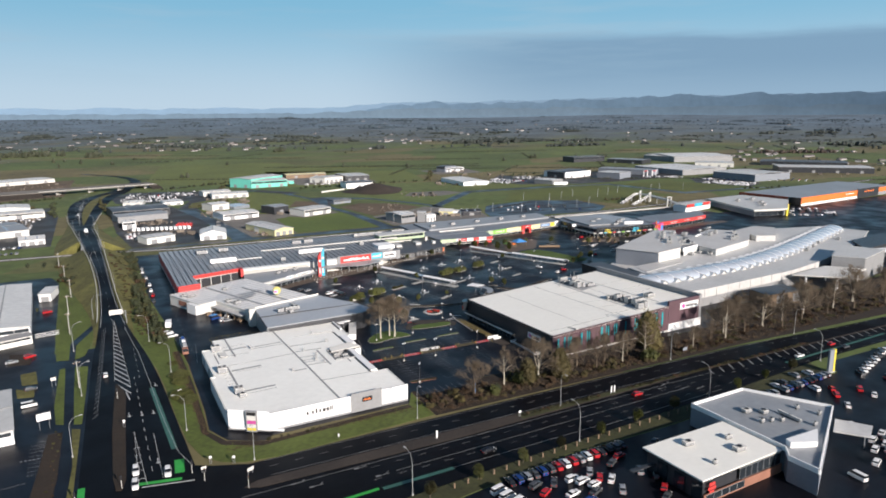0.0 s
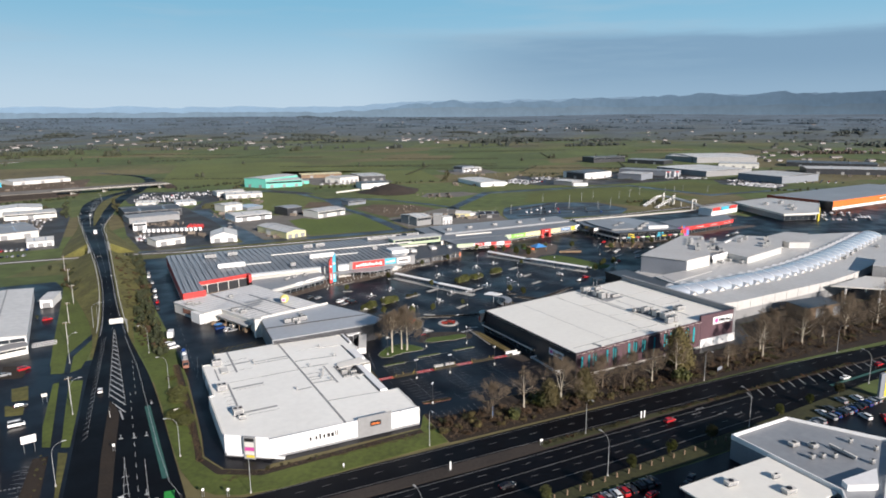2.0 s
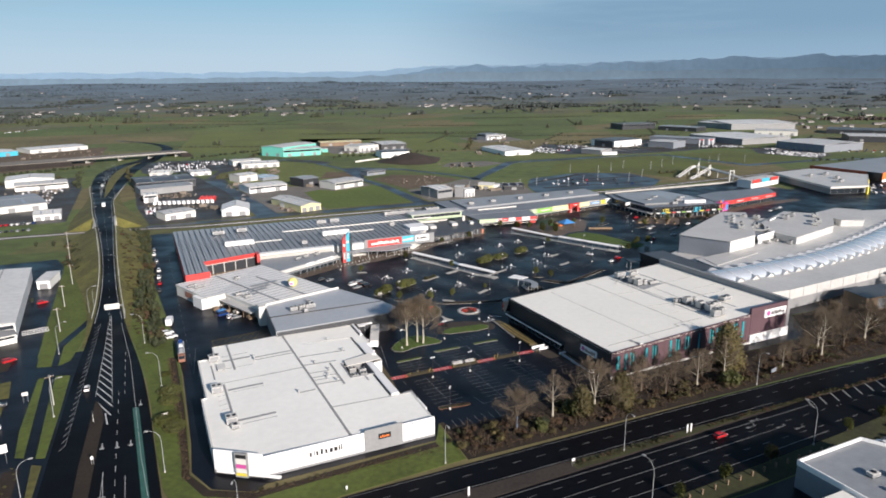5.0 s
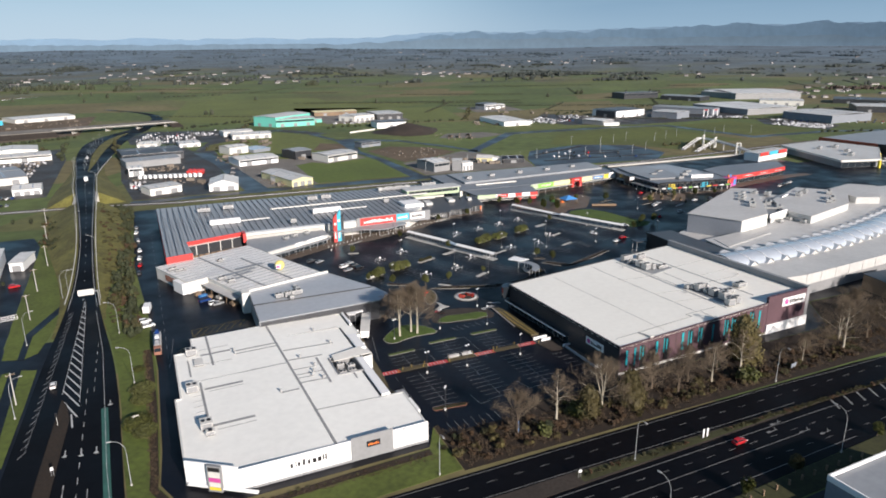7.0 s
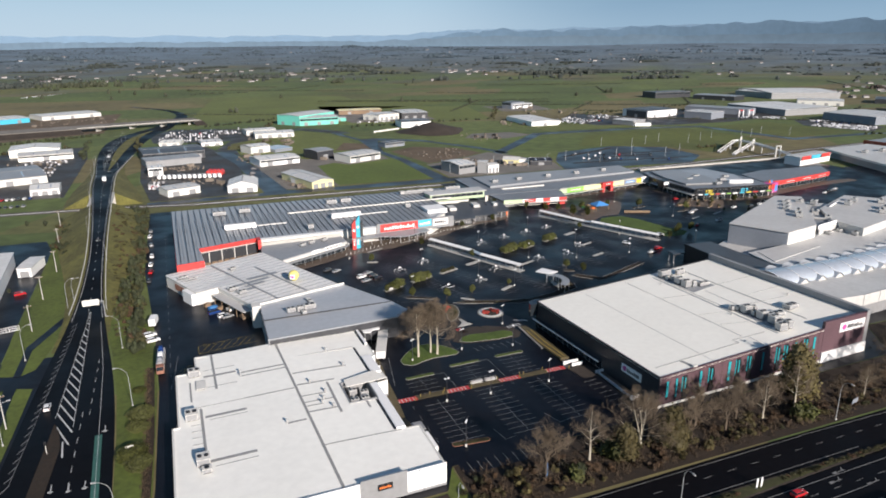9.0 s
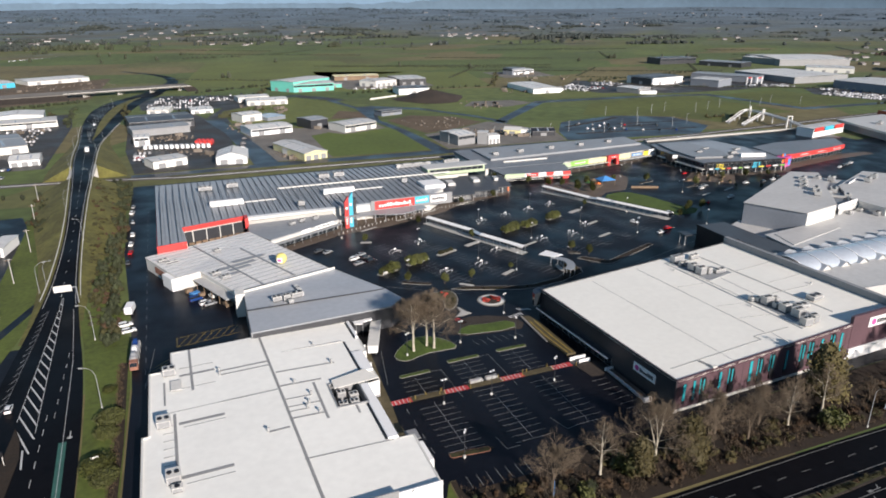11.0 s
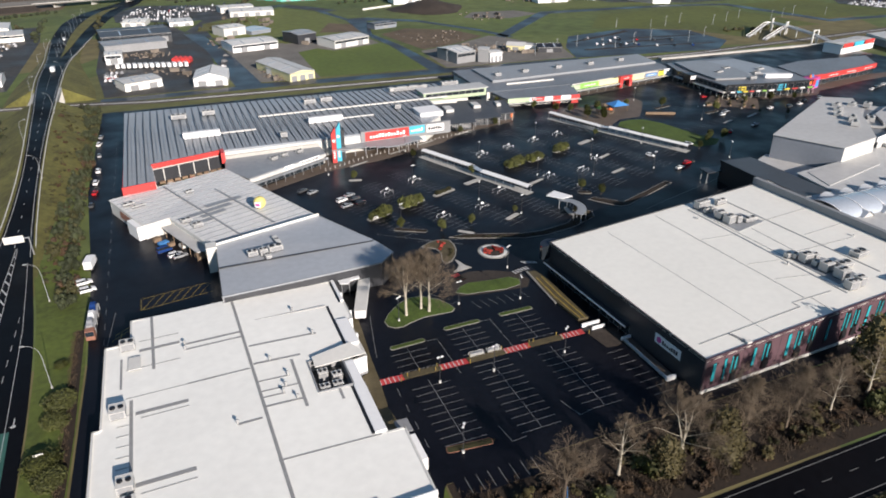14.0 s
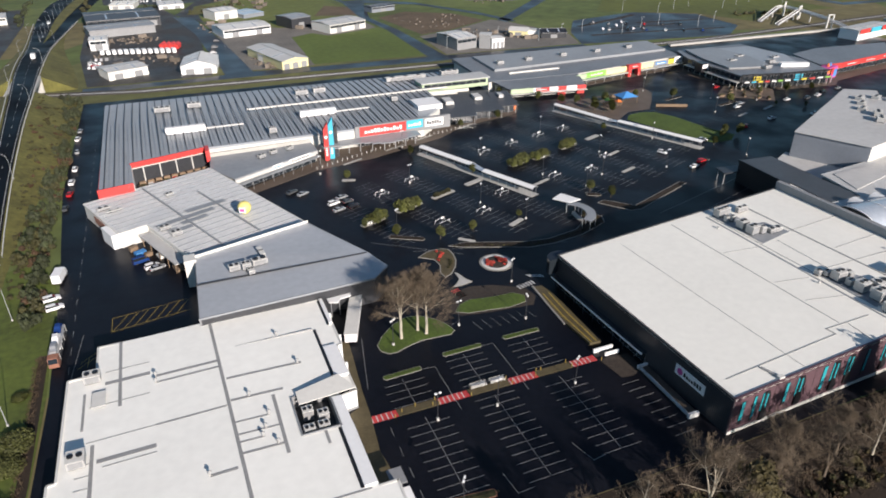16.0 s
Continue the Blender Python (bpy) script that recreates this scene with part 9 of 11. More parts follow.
covered_walk(33.4, 172.5, 45.2, 145.6)
covered_walk(46.6, 138.2, 56.6, 115.6)
covered_walk(117.4, 203.4, 128.2, 171.8)
covered_walk(131.2, 169.2, 148.2, 131.4)
link = thing("covered_walk", (45.6, 142, 0), "grey glazed link between walkway canopies", "canopy", "covered walks")
part("vault", Shape().prism([(43.9, 145.4), (46.4, 146.2), (47.6, 138.4), (45.4, 137.8)], 2.9, 3.1), M["skylight"], link)
link = thing("covered_walk", (129.5, 170.5, 0), "grey glazed link between walkway canopies", "canopy", "covered walks")
part("vault", Shape().prism([(126.8, 171.6), (129.4, 172.6), (132.6, 169.6), (130, 168.6)], 2.9, 3.1), M["skylight"], link)
for x0, y0, x1, y1 in ((30.5, 172, 54.5, 114.5), (114.5, 202.5, 146, 130.5)):
    fr, L = front_frame(x0, y0, x1, y1)
    area("path", fr.poly((0, 0.4), (L, 0.4), (L, 4.6), (0, 4.6)), 0.15, M["concrete"], "pale concrete walk under the canopies", "path", 0.1)
per = thing("curved_pergola", (60, 96, 0), "curved grey pergola roof joined to a white shelter", "pergola")
s = Shape()
cpx, cpy = 56.6, 93.2
arc = [(cpx + 9.6 * math.cos(radians(a)), cpy + 9.6 * math.sin(radians(a)), cpx + 6.4 * math.cos(radians(a)), cpy + 6.4 * math.sin(radians(a))) for a in range(-70, 61, 13)]
s.strip([(a[2], a[3], 3.3) for a in arc], [(a[0], a[1], 3.3) for a in arc], 0.2)
part("arc_roof", s, M["mid_roof"], per)
part("flat_roof", Shape().prism([(57.4, 104.6), (62.6, 107.6), (66.4, 100.4), (61.4, 99.4)], 3.2, 3.5), M["white"], per)
for a in arc[::2]:
    for k in (0, 2):
        part("post", Shape().tube((a[k] + (0.4 if k else -0.4) * 0, a[k + 1], 0), (a[k], a[k + 1], 3.1), 0.12, 0.12, 6), M["steel"], per)
part("low_wall", Shape().prism([(60.5, 93), (61.5, 91), (62.2, 97.5), (61.2, 97.5)], 0, 0.9), M["concrete"], per)
shade = thing("shade_sail", (159.5, 202.5, 0), "blue pyramid shade roof over a playground", "shade roof")
part("canopy", Shape().add([(154.5, 198.5, 3.2), (164.5, 198.5, 3.2), (164.5, 206.5, 3.2), (154.5, 206.5, 3.2), (159.5, 202.5, 5.6)], [(0, 1, 4), (1, 2, 4), (2, 3, 4), (3, 0, 4), (3, 2, 1, 0)]), M["blue"], shade)
for x, y in ((155, 199), (164, 199), (164, 206), (155, 206)):
    part("post", Shape().tube((x, y, 0), (x, y, 3.2), 0.15, 0.15, 6), M["timber"], shade)
for x, y, m in ((150, 196, "orange"), (152, 204, "timber"), (146, 200, "lime")):
    p = thing("play_tower", (x, y, 0), "small timber and coloured play tower", "play equipment", "playground towers")
    part("platform", Shape().box(x - 1.2, y - 1.2, 1.4, x + 1.2, y + 1.2, 1.6), M["timber"], p)
    part("roof", Shape().add([(x - 1.4, y - 1.4, 3.0), (x + 1.4, y - 1.4, 3.0), (x + 1.4, y + 1.4, 3.0), (x - 1.4, y + 1.4, 3.0), (x, y, 4.2)], [(0, 1, 4), (1, 2, 4), (2, 3, 4), (3, 0, 4), (3, 2, 1, 0)]), M[m], p)
    for a in (-1.1, 1.1):
        for b in (-1.1, 1.1):
            part("post", Shape().tube((x + a, y + b, 0), (x + a, y + b, 3.0), 0.09, 0.09, 5), M["timber"], p)
fence = thing("timber_screen", (176, 190, 0), "low brown timber screen at the playground", "fence")
part("panel", Shape().obox(176, 186, 0, 16, 0.2, 1.4, -24), M["timber"], fence)


# ---- lamps, signs, posts ----
def build_street_lamp():
    t = thing("street_lamp", (0, 0, 0), "tall galvanised street lamp with a curved arm", "street lamp", "highway lamps")
    s = Shape().tube((0, 0, 0), (0, 0, 9.5), 0.1, 0.065, 8)
    part("pole", s, M["post"], t)
    pts = [(0, 0, 9.5), (0.25, 0, 10.8), (0.9, 0, 11.8), (1.9, 0, 12.4), (3.0, 0, 12.6)]
    arm = Shape()
    for a, b in zip(pts, pts[1:]):
        arm.tube(a, b, 0.055, 0.04, 6, False)
    part("arm", arm, M["post"], t)
    part("lantern", Shape().box(2.8, -0.18, 12.48, 3.8, 0.18, 12.7), M["vent"], t)
    part("base", Shape().tube((0, 0, 0), (0, 0, 0.6), 0.28, 0.22, 8), M["concrete"], t)
    return t


def street_lamp(x, y, yaw, z=0.0, s=1.0):
    place("street_lamp", build_street_lamp, at(x, y, z, yaw, s))


for x, y, yaw in ((-59.4, -70.4, 100), (-1.4, -67.8, 100), (59.1, -64.6, 100), (128.3, -60.3, 100), (200, -60, 100), (-92.3, -31.4, 250), (-38.4, -29.5, 262), (9, -44.8, 262), (76, -30.5, 262), (150, -33.5, 262), (215, -38, 262), (270, -61, 100),
                  (-107.4, -2, 170), (-106.2, 54, 170), (-137.4, 45, 10), (-139.6, -4, 10), (-140.6, 100, 10), (-132.6, 146, 10), (-110.8, 98, 172)):
    street_lamp(x, y, yaw)
for i in range(9):
    y = 150 + 44 * i
    xl, xr = smooth_road_x(y)
    street_lamp(xr + 1.1 if i % 2 else xl - 1.1, y, 180 if i % 2 else 0, road_z(y) - 0.1, 0.8)
for i in range(11):
    y = 480 + 20 * i
    xl, xr = smooth_road_x(y)
    street_lamp(0.62 * xl + 0.38 * xr, y, 0 if i % 2 else 180, road_z(y), 0.75)


def build_park_lamp():
    t = thing("car_park_lamp", (0, 0, 0), "slim car park lamp post with white floodlights", "lamp post", "car park lamps")
    part("pole", Shape().tube((0, 0, 0.5), (0, 0, 7.6), 0.11, 0.08, 7), M["charcoal"], t)
    part("base", Shape().tube((0, 0, 0), (0, 0, 0.7), 0.3, 0.3, 8), M["offwhite"], t)
    for sg in (-1, 1):
        part("floodlight", Shape().box(sg * 0.5 - 0.3, -0.2, 7.45, sg * 0.5 + 0.3, 0.2, 7.7), M["white"], t)
    return t


for x, y in ((-20.3, 20.7), (13.7, 19.7), (-2.1, 51.2), (15.6, 47.2), (-20.7, 49.6), (-6.4, 19.8), (20.7, 65.2), (17.9, 144.3), (55.8, 161.2), (93.5, 176.9), (69.4, 132.2), (35.4, 117.7), (0.6, 109), (91.1, 123.2), (104.3, 144.8), (79.2, 116), (44.4, 100), (120, 120), (47.8, 198), (136, 150),
             (190, 170), (205, 190), (180, 215), (225, 178), (-24.5, -2.5), (160, 118), (-12, 166), (28, 182)):
    place("park_lamp", build_park_lamp, at(x, y, 0.04, rs.uniform(0, 90)))


def build_trolley_bay():
    t = thing("trolley_bay", (0, 0, 0), "white tubular trolley bay frame in the car park", "trolley bay", "trolley bays")
    for v in (-1.2, 1.2):
        s = Shape()
        pts = [(-2.2, v, 0), (-2.2, v, 1.1), (2.2, v, 1.1), (2.2, v, 0)]
        for a, b in zip(pts, pts[1:]):
            s.tube(a, b, 0.06, 0.06, 5, False)
        part("hoop", s, M["white"], t)
    part("sign", Shape().box(-0.5, -0.06, 1.6, 0.5, 0.06, 2.3), M["white"], t)
    part("post", Shape().tube((0, 0, 0), (0, 0, 1.6), 0.06, 0.06, 5), M["steel"], t)
    return t


for u, v in ((-39.5, -22), (-23, -20), (-6.5, -52), (20.5, -18), (20.5, -56), (36.5, -20), (52.5, -22), (52.5, -58), (-23, -58), (-39.5, -54), (68.5, -24), (36.5, -62)):
    x, y = K.P(u, v)
    place("trolley_bay", build_trolley_bay, at(x, y, 0.05, 22))


def build_bollard():
    t = thing("timber_bollard", (0, 0, 0), "short weathered timber bollard on the verge", "bollard", "verge bollards")
    part("post", Shape().prism([(-0.2, -0.2), (0.2, -0.2), (0.2, 0.2), (-0.2, 0.2)], 0, 1.3), M["timber"], t)
    part("cap", Shape().prism([(-0.23, -0.23), (0.23, -0.23), (0.23, 0.23), (-0.23, 0.23)], 1.3, 1.4), M["timber"], t)
    return t


for i in range(26):
    x = -48 + 4.4 * i
    place("bollard", build_bollard, at(x, -72.6 + 0.085 * (x + 48) - 0.0004 * (x + 48) ** 2, 0.1, 0))


def build_shop_bollard():
    t = thing("steel_bollard", (0, 0, 0), "pale steel bollard at the shop footway", "bollard", "shop bollards")
    part("post", Shape().tube((0, 0, 0), (0, 0, 1.1), 0.14, 0.14, 7), M["offwhite"], t)
    part("collar", Shape().tube((0, 0, 0.85), (0, 0, 0.95), 0.16, 0.16, 7), M["charcoal"], t)
    return t


for i in range(34):
    t = i / 33
    x = -12 + 78 * t
    y = 171.3 + 4.8 * t * 5.2 + 3 * math.sin(t * 3)
    place("shop_bollard", build_shop_bollard, at(x, y, 0.12, 0))

gan = thing("gantry_sign", (-118, 131.5, 0), "overhead road sign on a side post, seen from behind", "road sign")
gz = road_z(131)
part("post", Shape().tube((-118.2, 131.5, 0), (-118.2, 131.5, gz + 6.4), 0.2, 0.2, 8), M["steel"], gan)
part("arm", Shape().box(-125.6, 131.4, gz + 6.0, -118, 131.7, gz + 6.3), M["steel"], gan)
part("panel", Shape().box(-125.4, 131.1, gz + 4.9, -119.6, 131.3, gz + 7.3), M["offwhite"], gan)
for x in (-124, -121):
    part("brace", Shape().box(x - 0.08, 131.3, gz + 4.9, x + 0.08, 131.42, gz + 7.3), M["steel"], gan)


def sign_on_posts(name, x, y, w, h, z, yaw, m, label):
    t = thing(name, (x, y, 0), label, "road sign", "roadside signs")
    fr = Frame(x, y, yaw)
    part("panel", fr.box(Shape(), -w / 2, -0.06, z, w / 2, 0.06, z + h), M[m], t)
    for u in (-w * 0.35, w * 0.35):
        p = fr.P(u, 0.1)
        part("post", Shape().tube((*p, 0), (*p, z + h * 0.9), 0.07, 0.07, 6), M["steel"], t)
    return t


for x, y, w, h, z, yaw, m in ((-106.0, 28, 1.8, 1.1, 1.4, 4, "offwhite"), (-95, -39, 2.2, 1.0, 1.2, 30, "offwhite"), (-106.5, -31.5, 1.4, 0.8, 1.0, 10, "offwhite"), (-147.8, 21, 4.0, 2.4, 3.2, 10, "white"), (-146.6, 60, 1.8, 1.2, 2.4, 5, "offwhite"), (-8, -45, 0.9, 0.7, 1.6, 0, "white"),
                              (31.6, -45, 0.5, 2.4, 0.6, 0, "white"), (33, -45, 0.5, 2.4, 0.6, 0, "white"), (-39.4, -45.6, 0.5, 2.4, 0.6, 0, "white"), (-12, -22.6, 1.6, 2.6, 1.6, 60, "blue"), (-104, -27.6, 0.7, 0.7, 1.8, 0, "white"), (-98, -30.6, 0.7, 0.7, 1.8, 0, "white"), (-66, -30.2, 0.4, 0.9, 0.6, 0, "white"),
                              (88, -27, 3.2, 1.4, 0.8, 12, "bluegrey"), (-125.0, 10, 0.7, 0.9, 1.8, 0, "white")):
    sign_on_posts("road_sign", x, y, w, h, z, yaw, m, "roadside sign panel on two steel posts")


def signal(x, y, yaw):
    t = thing("traffic_signal", (x, y, 0), "traffic signal head on a slim post", "traffic light", "junction signals")
    part("post", Shape().tube((x, y, 0), (x, y, 3.6), 0.08, 0.08, 6), M["offwhite"], t)
    fr = Frame(x, y, yaw)
    hd = part("head", fr.box(Shape(), -0.25, -0.15, 2.7, 0.25, 0.15, 3.9), M["black"], t)
    for k, m in enumerate(("lime", "yellow", "red")):
        p, q = fr.P(0, -0.15), fr.P(0, -0.2)
        part("lens", Shape().tube((*p, 2.95 + 0.36 * k), (*q, 2.95 + 0.36 * k), 0.12, 0.12, 8), M[m], hd)


for x, y, yaw in ((-109.5, -30.5, 180), (-127.5, -30, 180), (-107, -36.5, 90), (-97, -46, 90), (-138.6, -33, 180), (-126, 36, 180)):
    signal(x, y, yaw)


def field_pole():
    t = thing("street_light", (0, 0, 0), "slim far street light post", "street lamp", "far street lights")
    part("pole", Shape().tube((0, 0, 0), (0, 0, 8.5), 0.2, 0.14, 5), M["post"], t)
    part("arm", Shape().tube((0, 0, 8.4), (1.6, 0, 8.7), 0.12, 0.1, 5), M["post"], t)
    return t


for i in range(22):
    x, y = 120 + 24 * (i % 11), 352 + 60 * (i // 11) + 9 * (i % 3)
    place("field_pole", lambda: field_pole(), at(x + (200 if i > 10 else 0), y, 0, 0))


def utility_pole():
    t = thing("utility_pole", (0, 0, 0), "pale concrete power pole with a crossarm on the grass", "utility pole", "power poles")
    part("pole", Shape().tube((0, 0, 0), (0, 0, 10.5), 0.2, 0.13, 8), M["concrete"], t)
    part("crossarm", Shape().box(-1.3, -0.08, 9.7, 1.3, 0.08, 9.9), M["timber"], t)
    for x in (-1.1, -0.4, 0.4, 1.1):
        part("insulator", Shape().tube((x, 0, 9.9), (x, 0, 10.15), 0.07, 0.05, 6), M["white"], t)
    return t


for x, y, yaw in ((-142.5, 126.8, 10), (-143.1, 200.4, 8), (-138.2, 54, 25), (-151.5, 289, 0), (-147, 244, 6), (-143.6, 162, 8)):
    place("utility_pole", utility_pole, at(x, y, 0.05, yaw))

# ---- details of the trade yard ----
gate = thing("yard_gate", (-151.6, 129, 0), "long white lattice gate across the yard street", "gate")
for z in (0.3, 1.1, 1.9):
    part("rail", Shape().tube((-156.2, 128.1, z), (-147, 130, z), 0.09, 0.09, 5), M["white"], gate)
for i in range(10):
    x, y = -156.2 + 9.2 * i / 9, 128.1 + 1.9 * i / 9
    part("bar", Shape().tube((x, y, 0), (x, y, 1.95), 0.06, 0.06, 5), M["white"], gate)
for poly in ([(-158.8, 79.5), (-153.5, 80.3), (-152.2, 66), (-157.4, 66.5)], [(-159.1, 63.2), (-152.9, 59), (-152.6, 52.4), (-158, 53.7)]):
    area("lawn", poly, 0.12, M["rough_grass"], "small rough grass bed in the yard", "lawn", 0.1)
area("planting_bed", [(-164.7, 107.8), (-155.6, 104.6), (-156.2, 90.3), (-163.9, 93)], 0.12, M["litter"], "brown planting bed before the office", "planting bed", 0.1)
markings("white bay lines in the trade yard", [(-147.4, 11.4 - 3.4 * i, 3.8, 0.12, -27) for i in range(6)], M["line_worn"], 0.062)
markings("row of white blocks across the yard entry", [(-153 + 1.1 * i, 0.2 - 0.08 * i, 0.6, 0.6, 0) for i in range(6)], M["line_worn"], 0.062)


# ---- trees and shrubs ----
def bare_branches(seed, height, clear, reach, r0, limbs=14, kids=(6, 6, 4), forks=2):
    """A straight stem with rising limbs round it, and fine twigs, as two shapes; the foot stands at the origin."""
    q = random.Random(seed)
    wood, twigs = Shape(), Shape()

    def turned(d, angle):
        side = Matrix.Rotation(q.uniform(0, 6.28), 3, d) @ d.orthogonal().normalized()
        return (d * math.cos(angle) + side * math.sin(angle)).normalized()

    def grow(p, d, ln, r, lv):
        segs = (4, 3, 2, 1)[lv - 1]
        pts = [p]
        for i in range(segs):
            d = (d + Vector((q.uniform(-1, 1), q.uniform(-1, 1), q.uniform(-0.5, 0.9))) * 0.17).normalized()
            p = p + d * (ln / segs)
            pts.append(p)
        for i in range(segs):
            ra, rb = r * (1 - 0.7 * i / segs), r * (1 - 0.7 * (i + 1) / segs)
            (wood if lv < 2 else twigs).tube(pts[i], pts[i + 1], ra, rb, 5 if lv < 2 else 3, False)
        if lv > len(kids):
            return
        n = kids[lv - 1]
        for i in range(n):
            t = 0.22 + 0.78 * (i + q.uniform(0.1, 0.9)) / n
            k = min(int(t * segs), segs - 1)
            base = pts[k].lerp(pts[k + 1], t * segs - k)
            nd = (turned(d, radians(q.uniform(28, 62))) + Vector((0, 0, 0.16))).normalized()
            rr = max(r * (1 - 0.7 * t) * 0.45, (0.034, 0.022, 0.017)[min(lv - 1, 2)])
            grow(base, nd, ln * q.uniform(0.48, 0.72) * (1.12 - 0.42 * t), rr, lv + 1)

    tops = []
    for k in range(forks):
        # leaders part above the clear stem and run almost straight up
        az, n = 6.28 * k / forks + q.uniform(-0.5, 0.5), 6
        lean = 0.0 if forks == 1 else q.uniform(0.16, 0.26)
        p, d = Vector((0, 0, clear)), Vector((math.cos(az) * lean, math.sin(az) * lean, 1)).normalized()
        pts, ln = [p], (height - clear) * q.uniform(0.8, 0.95)
        for i in range(n):
            d = (d + Vector((q.uniform(-1, 1), q.uniform(-1, 1), 0.5)) * 0.08).normalized()
            p = p + d * (ln / n)
            pts.append(p)
        rr = r0 * (0.5 if forks > 1 else 0.72)
        for i in range(n):
            wood.tube(pts[i], pts[i + 1], rr * (1 - 0.88 * i / n), rr * (1 - 0.88 * (i + 1) / n), 6, False)
        tops.append((pts, rr))
    foot, mid = Vector((0, 0, -0.1)), Vector((q.uniform(-0.12, 0.12), q.uniform(-0.12, 0.12), clear * 0.5))
    wood.tube(foot, Vector((0, 0, 0.5)), r0 * 1.35, r0 * 1.02, 8, False)
    wood.tube(Vector((0, 0, 0.5)), mid, r0 * 1.02, r0 * 0.92, 8, False)
    wood.tube(mid, Vector((0, 0, clear)), r0 * 0.92, r0 * 0.78, 8, False)
    for i in range(limbs):
        u = (i + q.uniform(0.1, 0.9)) / limbs
        pts, rr = tops[i % forks]
        f = u * 0.96 * (len(pts) - 1)
        k = min(int(f), len(pts) - 2)
        base = pts[k].lerp(pts[k + 1], f - k)
        az = 2.4 * i + q.uniform(-0.4, 0.4)
        el = radians(22 + 42 * u + q.uniform(-8, 8))
        d = Vector((math.cos(az) * math.cos(el), math.sin(az) * math.cos(el), math.sin(el)))
        grow(base, d, reach * (0.82 + 0.3 * math.sin(math.pi * min(1, u * 1.6))) * (1 - 0.55 * u) * q.uniform(0.85, 1.1), max(0.04, rr * (1 - 0.85 * u) * 0.42), 1)
    return wood, twigs


def build_bare(seed, height, clear, reach, r0, bark, label, limbs=14, kids=(6, 6, 4), forks=2):
    t = thing("bare_tree", (0, 0, 0), label, "tree", "bare winter trees")
    wood, twigs = bare_branches(seed, height, clear, reach, r0, limbs, kids, forks)
    part("trunk", wood, M[bark], t, smooth=True)
    part("crown", twigs, M["twig"], t)
    return t


def blob(s, q, c, r, n=7):
    """A lumpy inner mass that closes a crown against the light."""
    rows = 5
    k0 = len(s.v)
    for i in range(rows):
        for j in range(n):
            ph, th = math.pi * (i + 0.5) / rows, 2 * math.pi * j / n
            k = q.uniform(0.6, 0.85)
            s.v.append((c[0] + r[0] * k * math.sin(ph) * math.cos(th), c[1] + r[1] * k * math.sin(ph) * math.sin(th), c[2] + r[2] * k * math.cos(ph)))
    for i in range(rows - 1):
        for j in range(n):
            s.f.append((k0 + i * n + j, k0 + i * n + n + j, k0 + i * n + n + (j + 1) % n, k0 + i * n + (j + 1) % n))
    s.f.append(tuple(k0 + j for j in range(n)))
    s.f.append(tuple(k0 + (rows - 1) * n + j for j in range(n))[::-1])


def leaves(s, q, c, r, count, size):
    """Leaf clumps: small crossed quads scattered through the outer part of an ellipsoid."""
    for _ in range(count):
        v = Vector((q.gauss(0, 1), q.gauss(0, 1), q.gauss(0, 1))).normalized() * q.uniform(0.72, 1.12)
        p = Vector((c[0] + r[0] * v.x, c[1] + r[1] * v.y, c[2] + r[2] * v.z))
        if p.z < 0.02:
            p.z = q.uniform(0.05, 0.4)
        a = Vector((q.uniform(-1, 1), q.uniform(-1, 1), q.uniform(-1, 1))).normalized()
        b = a.orthogonal().normalized()
        k = size * q.uniform(0.6, 1.3)
        a, b = a * k, b * k * q.uniform(0.6, 1)
        s.add([tuple(p - a - b), tuple(p + a - b * 0.6), tuple(p + a * 0.8 + b), tuple(p - a * 0.7 + b * 0.9)], [(0, 1, 2, 3)])


def build_shrub(seed, mname, label, rx, rz, size=0.16, count=480):
    q = random.Random(seed)
    s = Shape()
    for k in range(3):
        c = (q.uniform(-0.45, 0.45) * rx, q.uniform(-0.45, 0.45) * rx, rz * q.uniform(0.45, 0.75))
        r = (rx * q.uniform(0.55, 0.8), rx * q.uniform(0.55, 0.8), rz * q.uniform(0.5, 0.7))
        blob(s, q, c, r)
        leaves(s, q, c, r, count // 3, size)
    ob = part("shrub", s, M[mname])
    return tagged(ob, label, "shrub", "shrubs")


def build_green_tree(seed, mname, label, h, rx, trunk=1.4, bark="bark", lobes=7):
    q = random.Random(seed)
    t = thing("tree", (0, 0, 0), label, "tree", "green trees")
    wood, crown = Shape(), Shape()
    wood.tube((0, 0, -0.1), (0.05, 0.05, trunk + 0.8), 0.05 * h * 0.5, 0.03 * h * 0.5, 7)
    for k in range(lobes):
        az = 2.4 * k + q.uniform(-0.3, 0.3)
        u = (k + 0.5) / lobes
        rr = rx * q.uniform(0.25, 0.62) * (1.25 - 0.9 * u if lobes > 7 else 1.0)
        z = trunk + (h - trunk) * (0.12 + 0.74 * u if lobes > 7 else q.uniform(0.2, 0.78))
        c = (rr * math.cos(az), rr * math.sin(az), z)
        wood.tube((0.03, 0.03, trunk + 0.2), c, 0.018 * h, 0.008 * h, 5)
        r = (rx * q.uniform(0.36, 0.55), rx * q.uniform(0.36, 0.55), (h - trunk) * q.uniform(0.2, 0.3))
        blob(crown, q, c, r, 6)
        leaves(crown, q, c, r, 220, 0.036 * h ** 0.5 * 2)
    leaves(crown, q, (0, 0, trunk + (h - trunk) * 0.6), (rx * 0.9, rx * 0.9, (h - trunk) * 0.45), 320, 0.036 * h ** 0.5 * 2)
    part("trunk", wood, M[bark], t)
    part("crown", crown, M[mname], t)
    return t


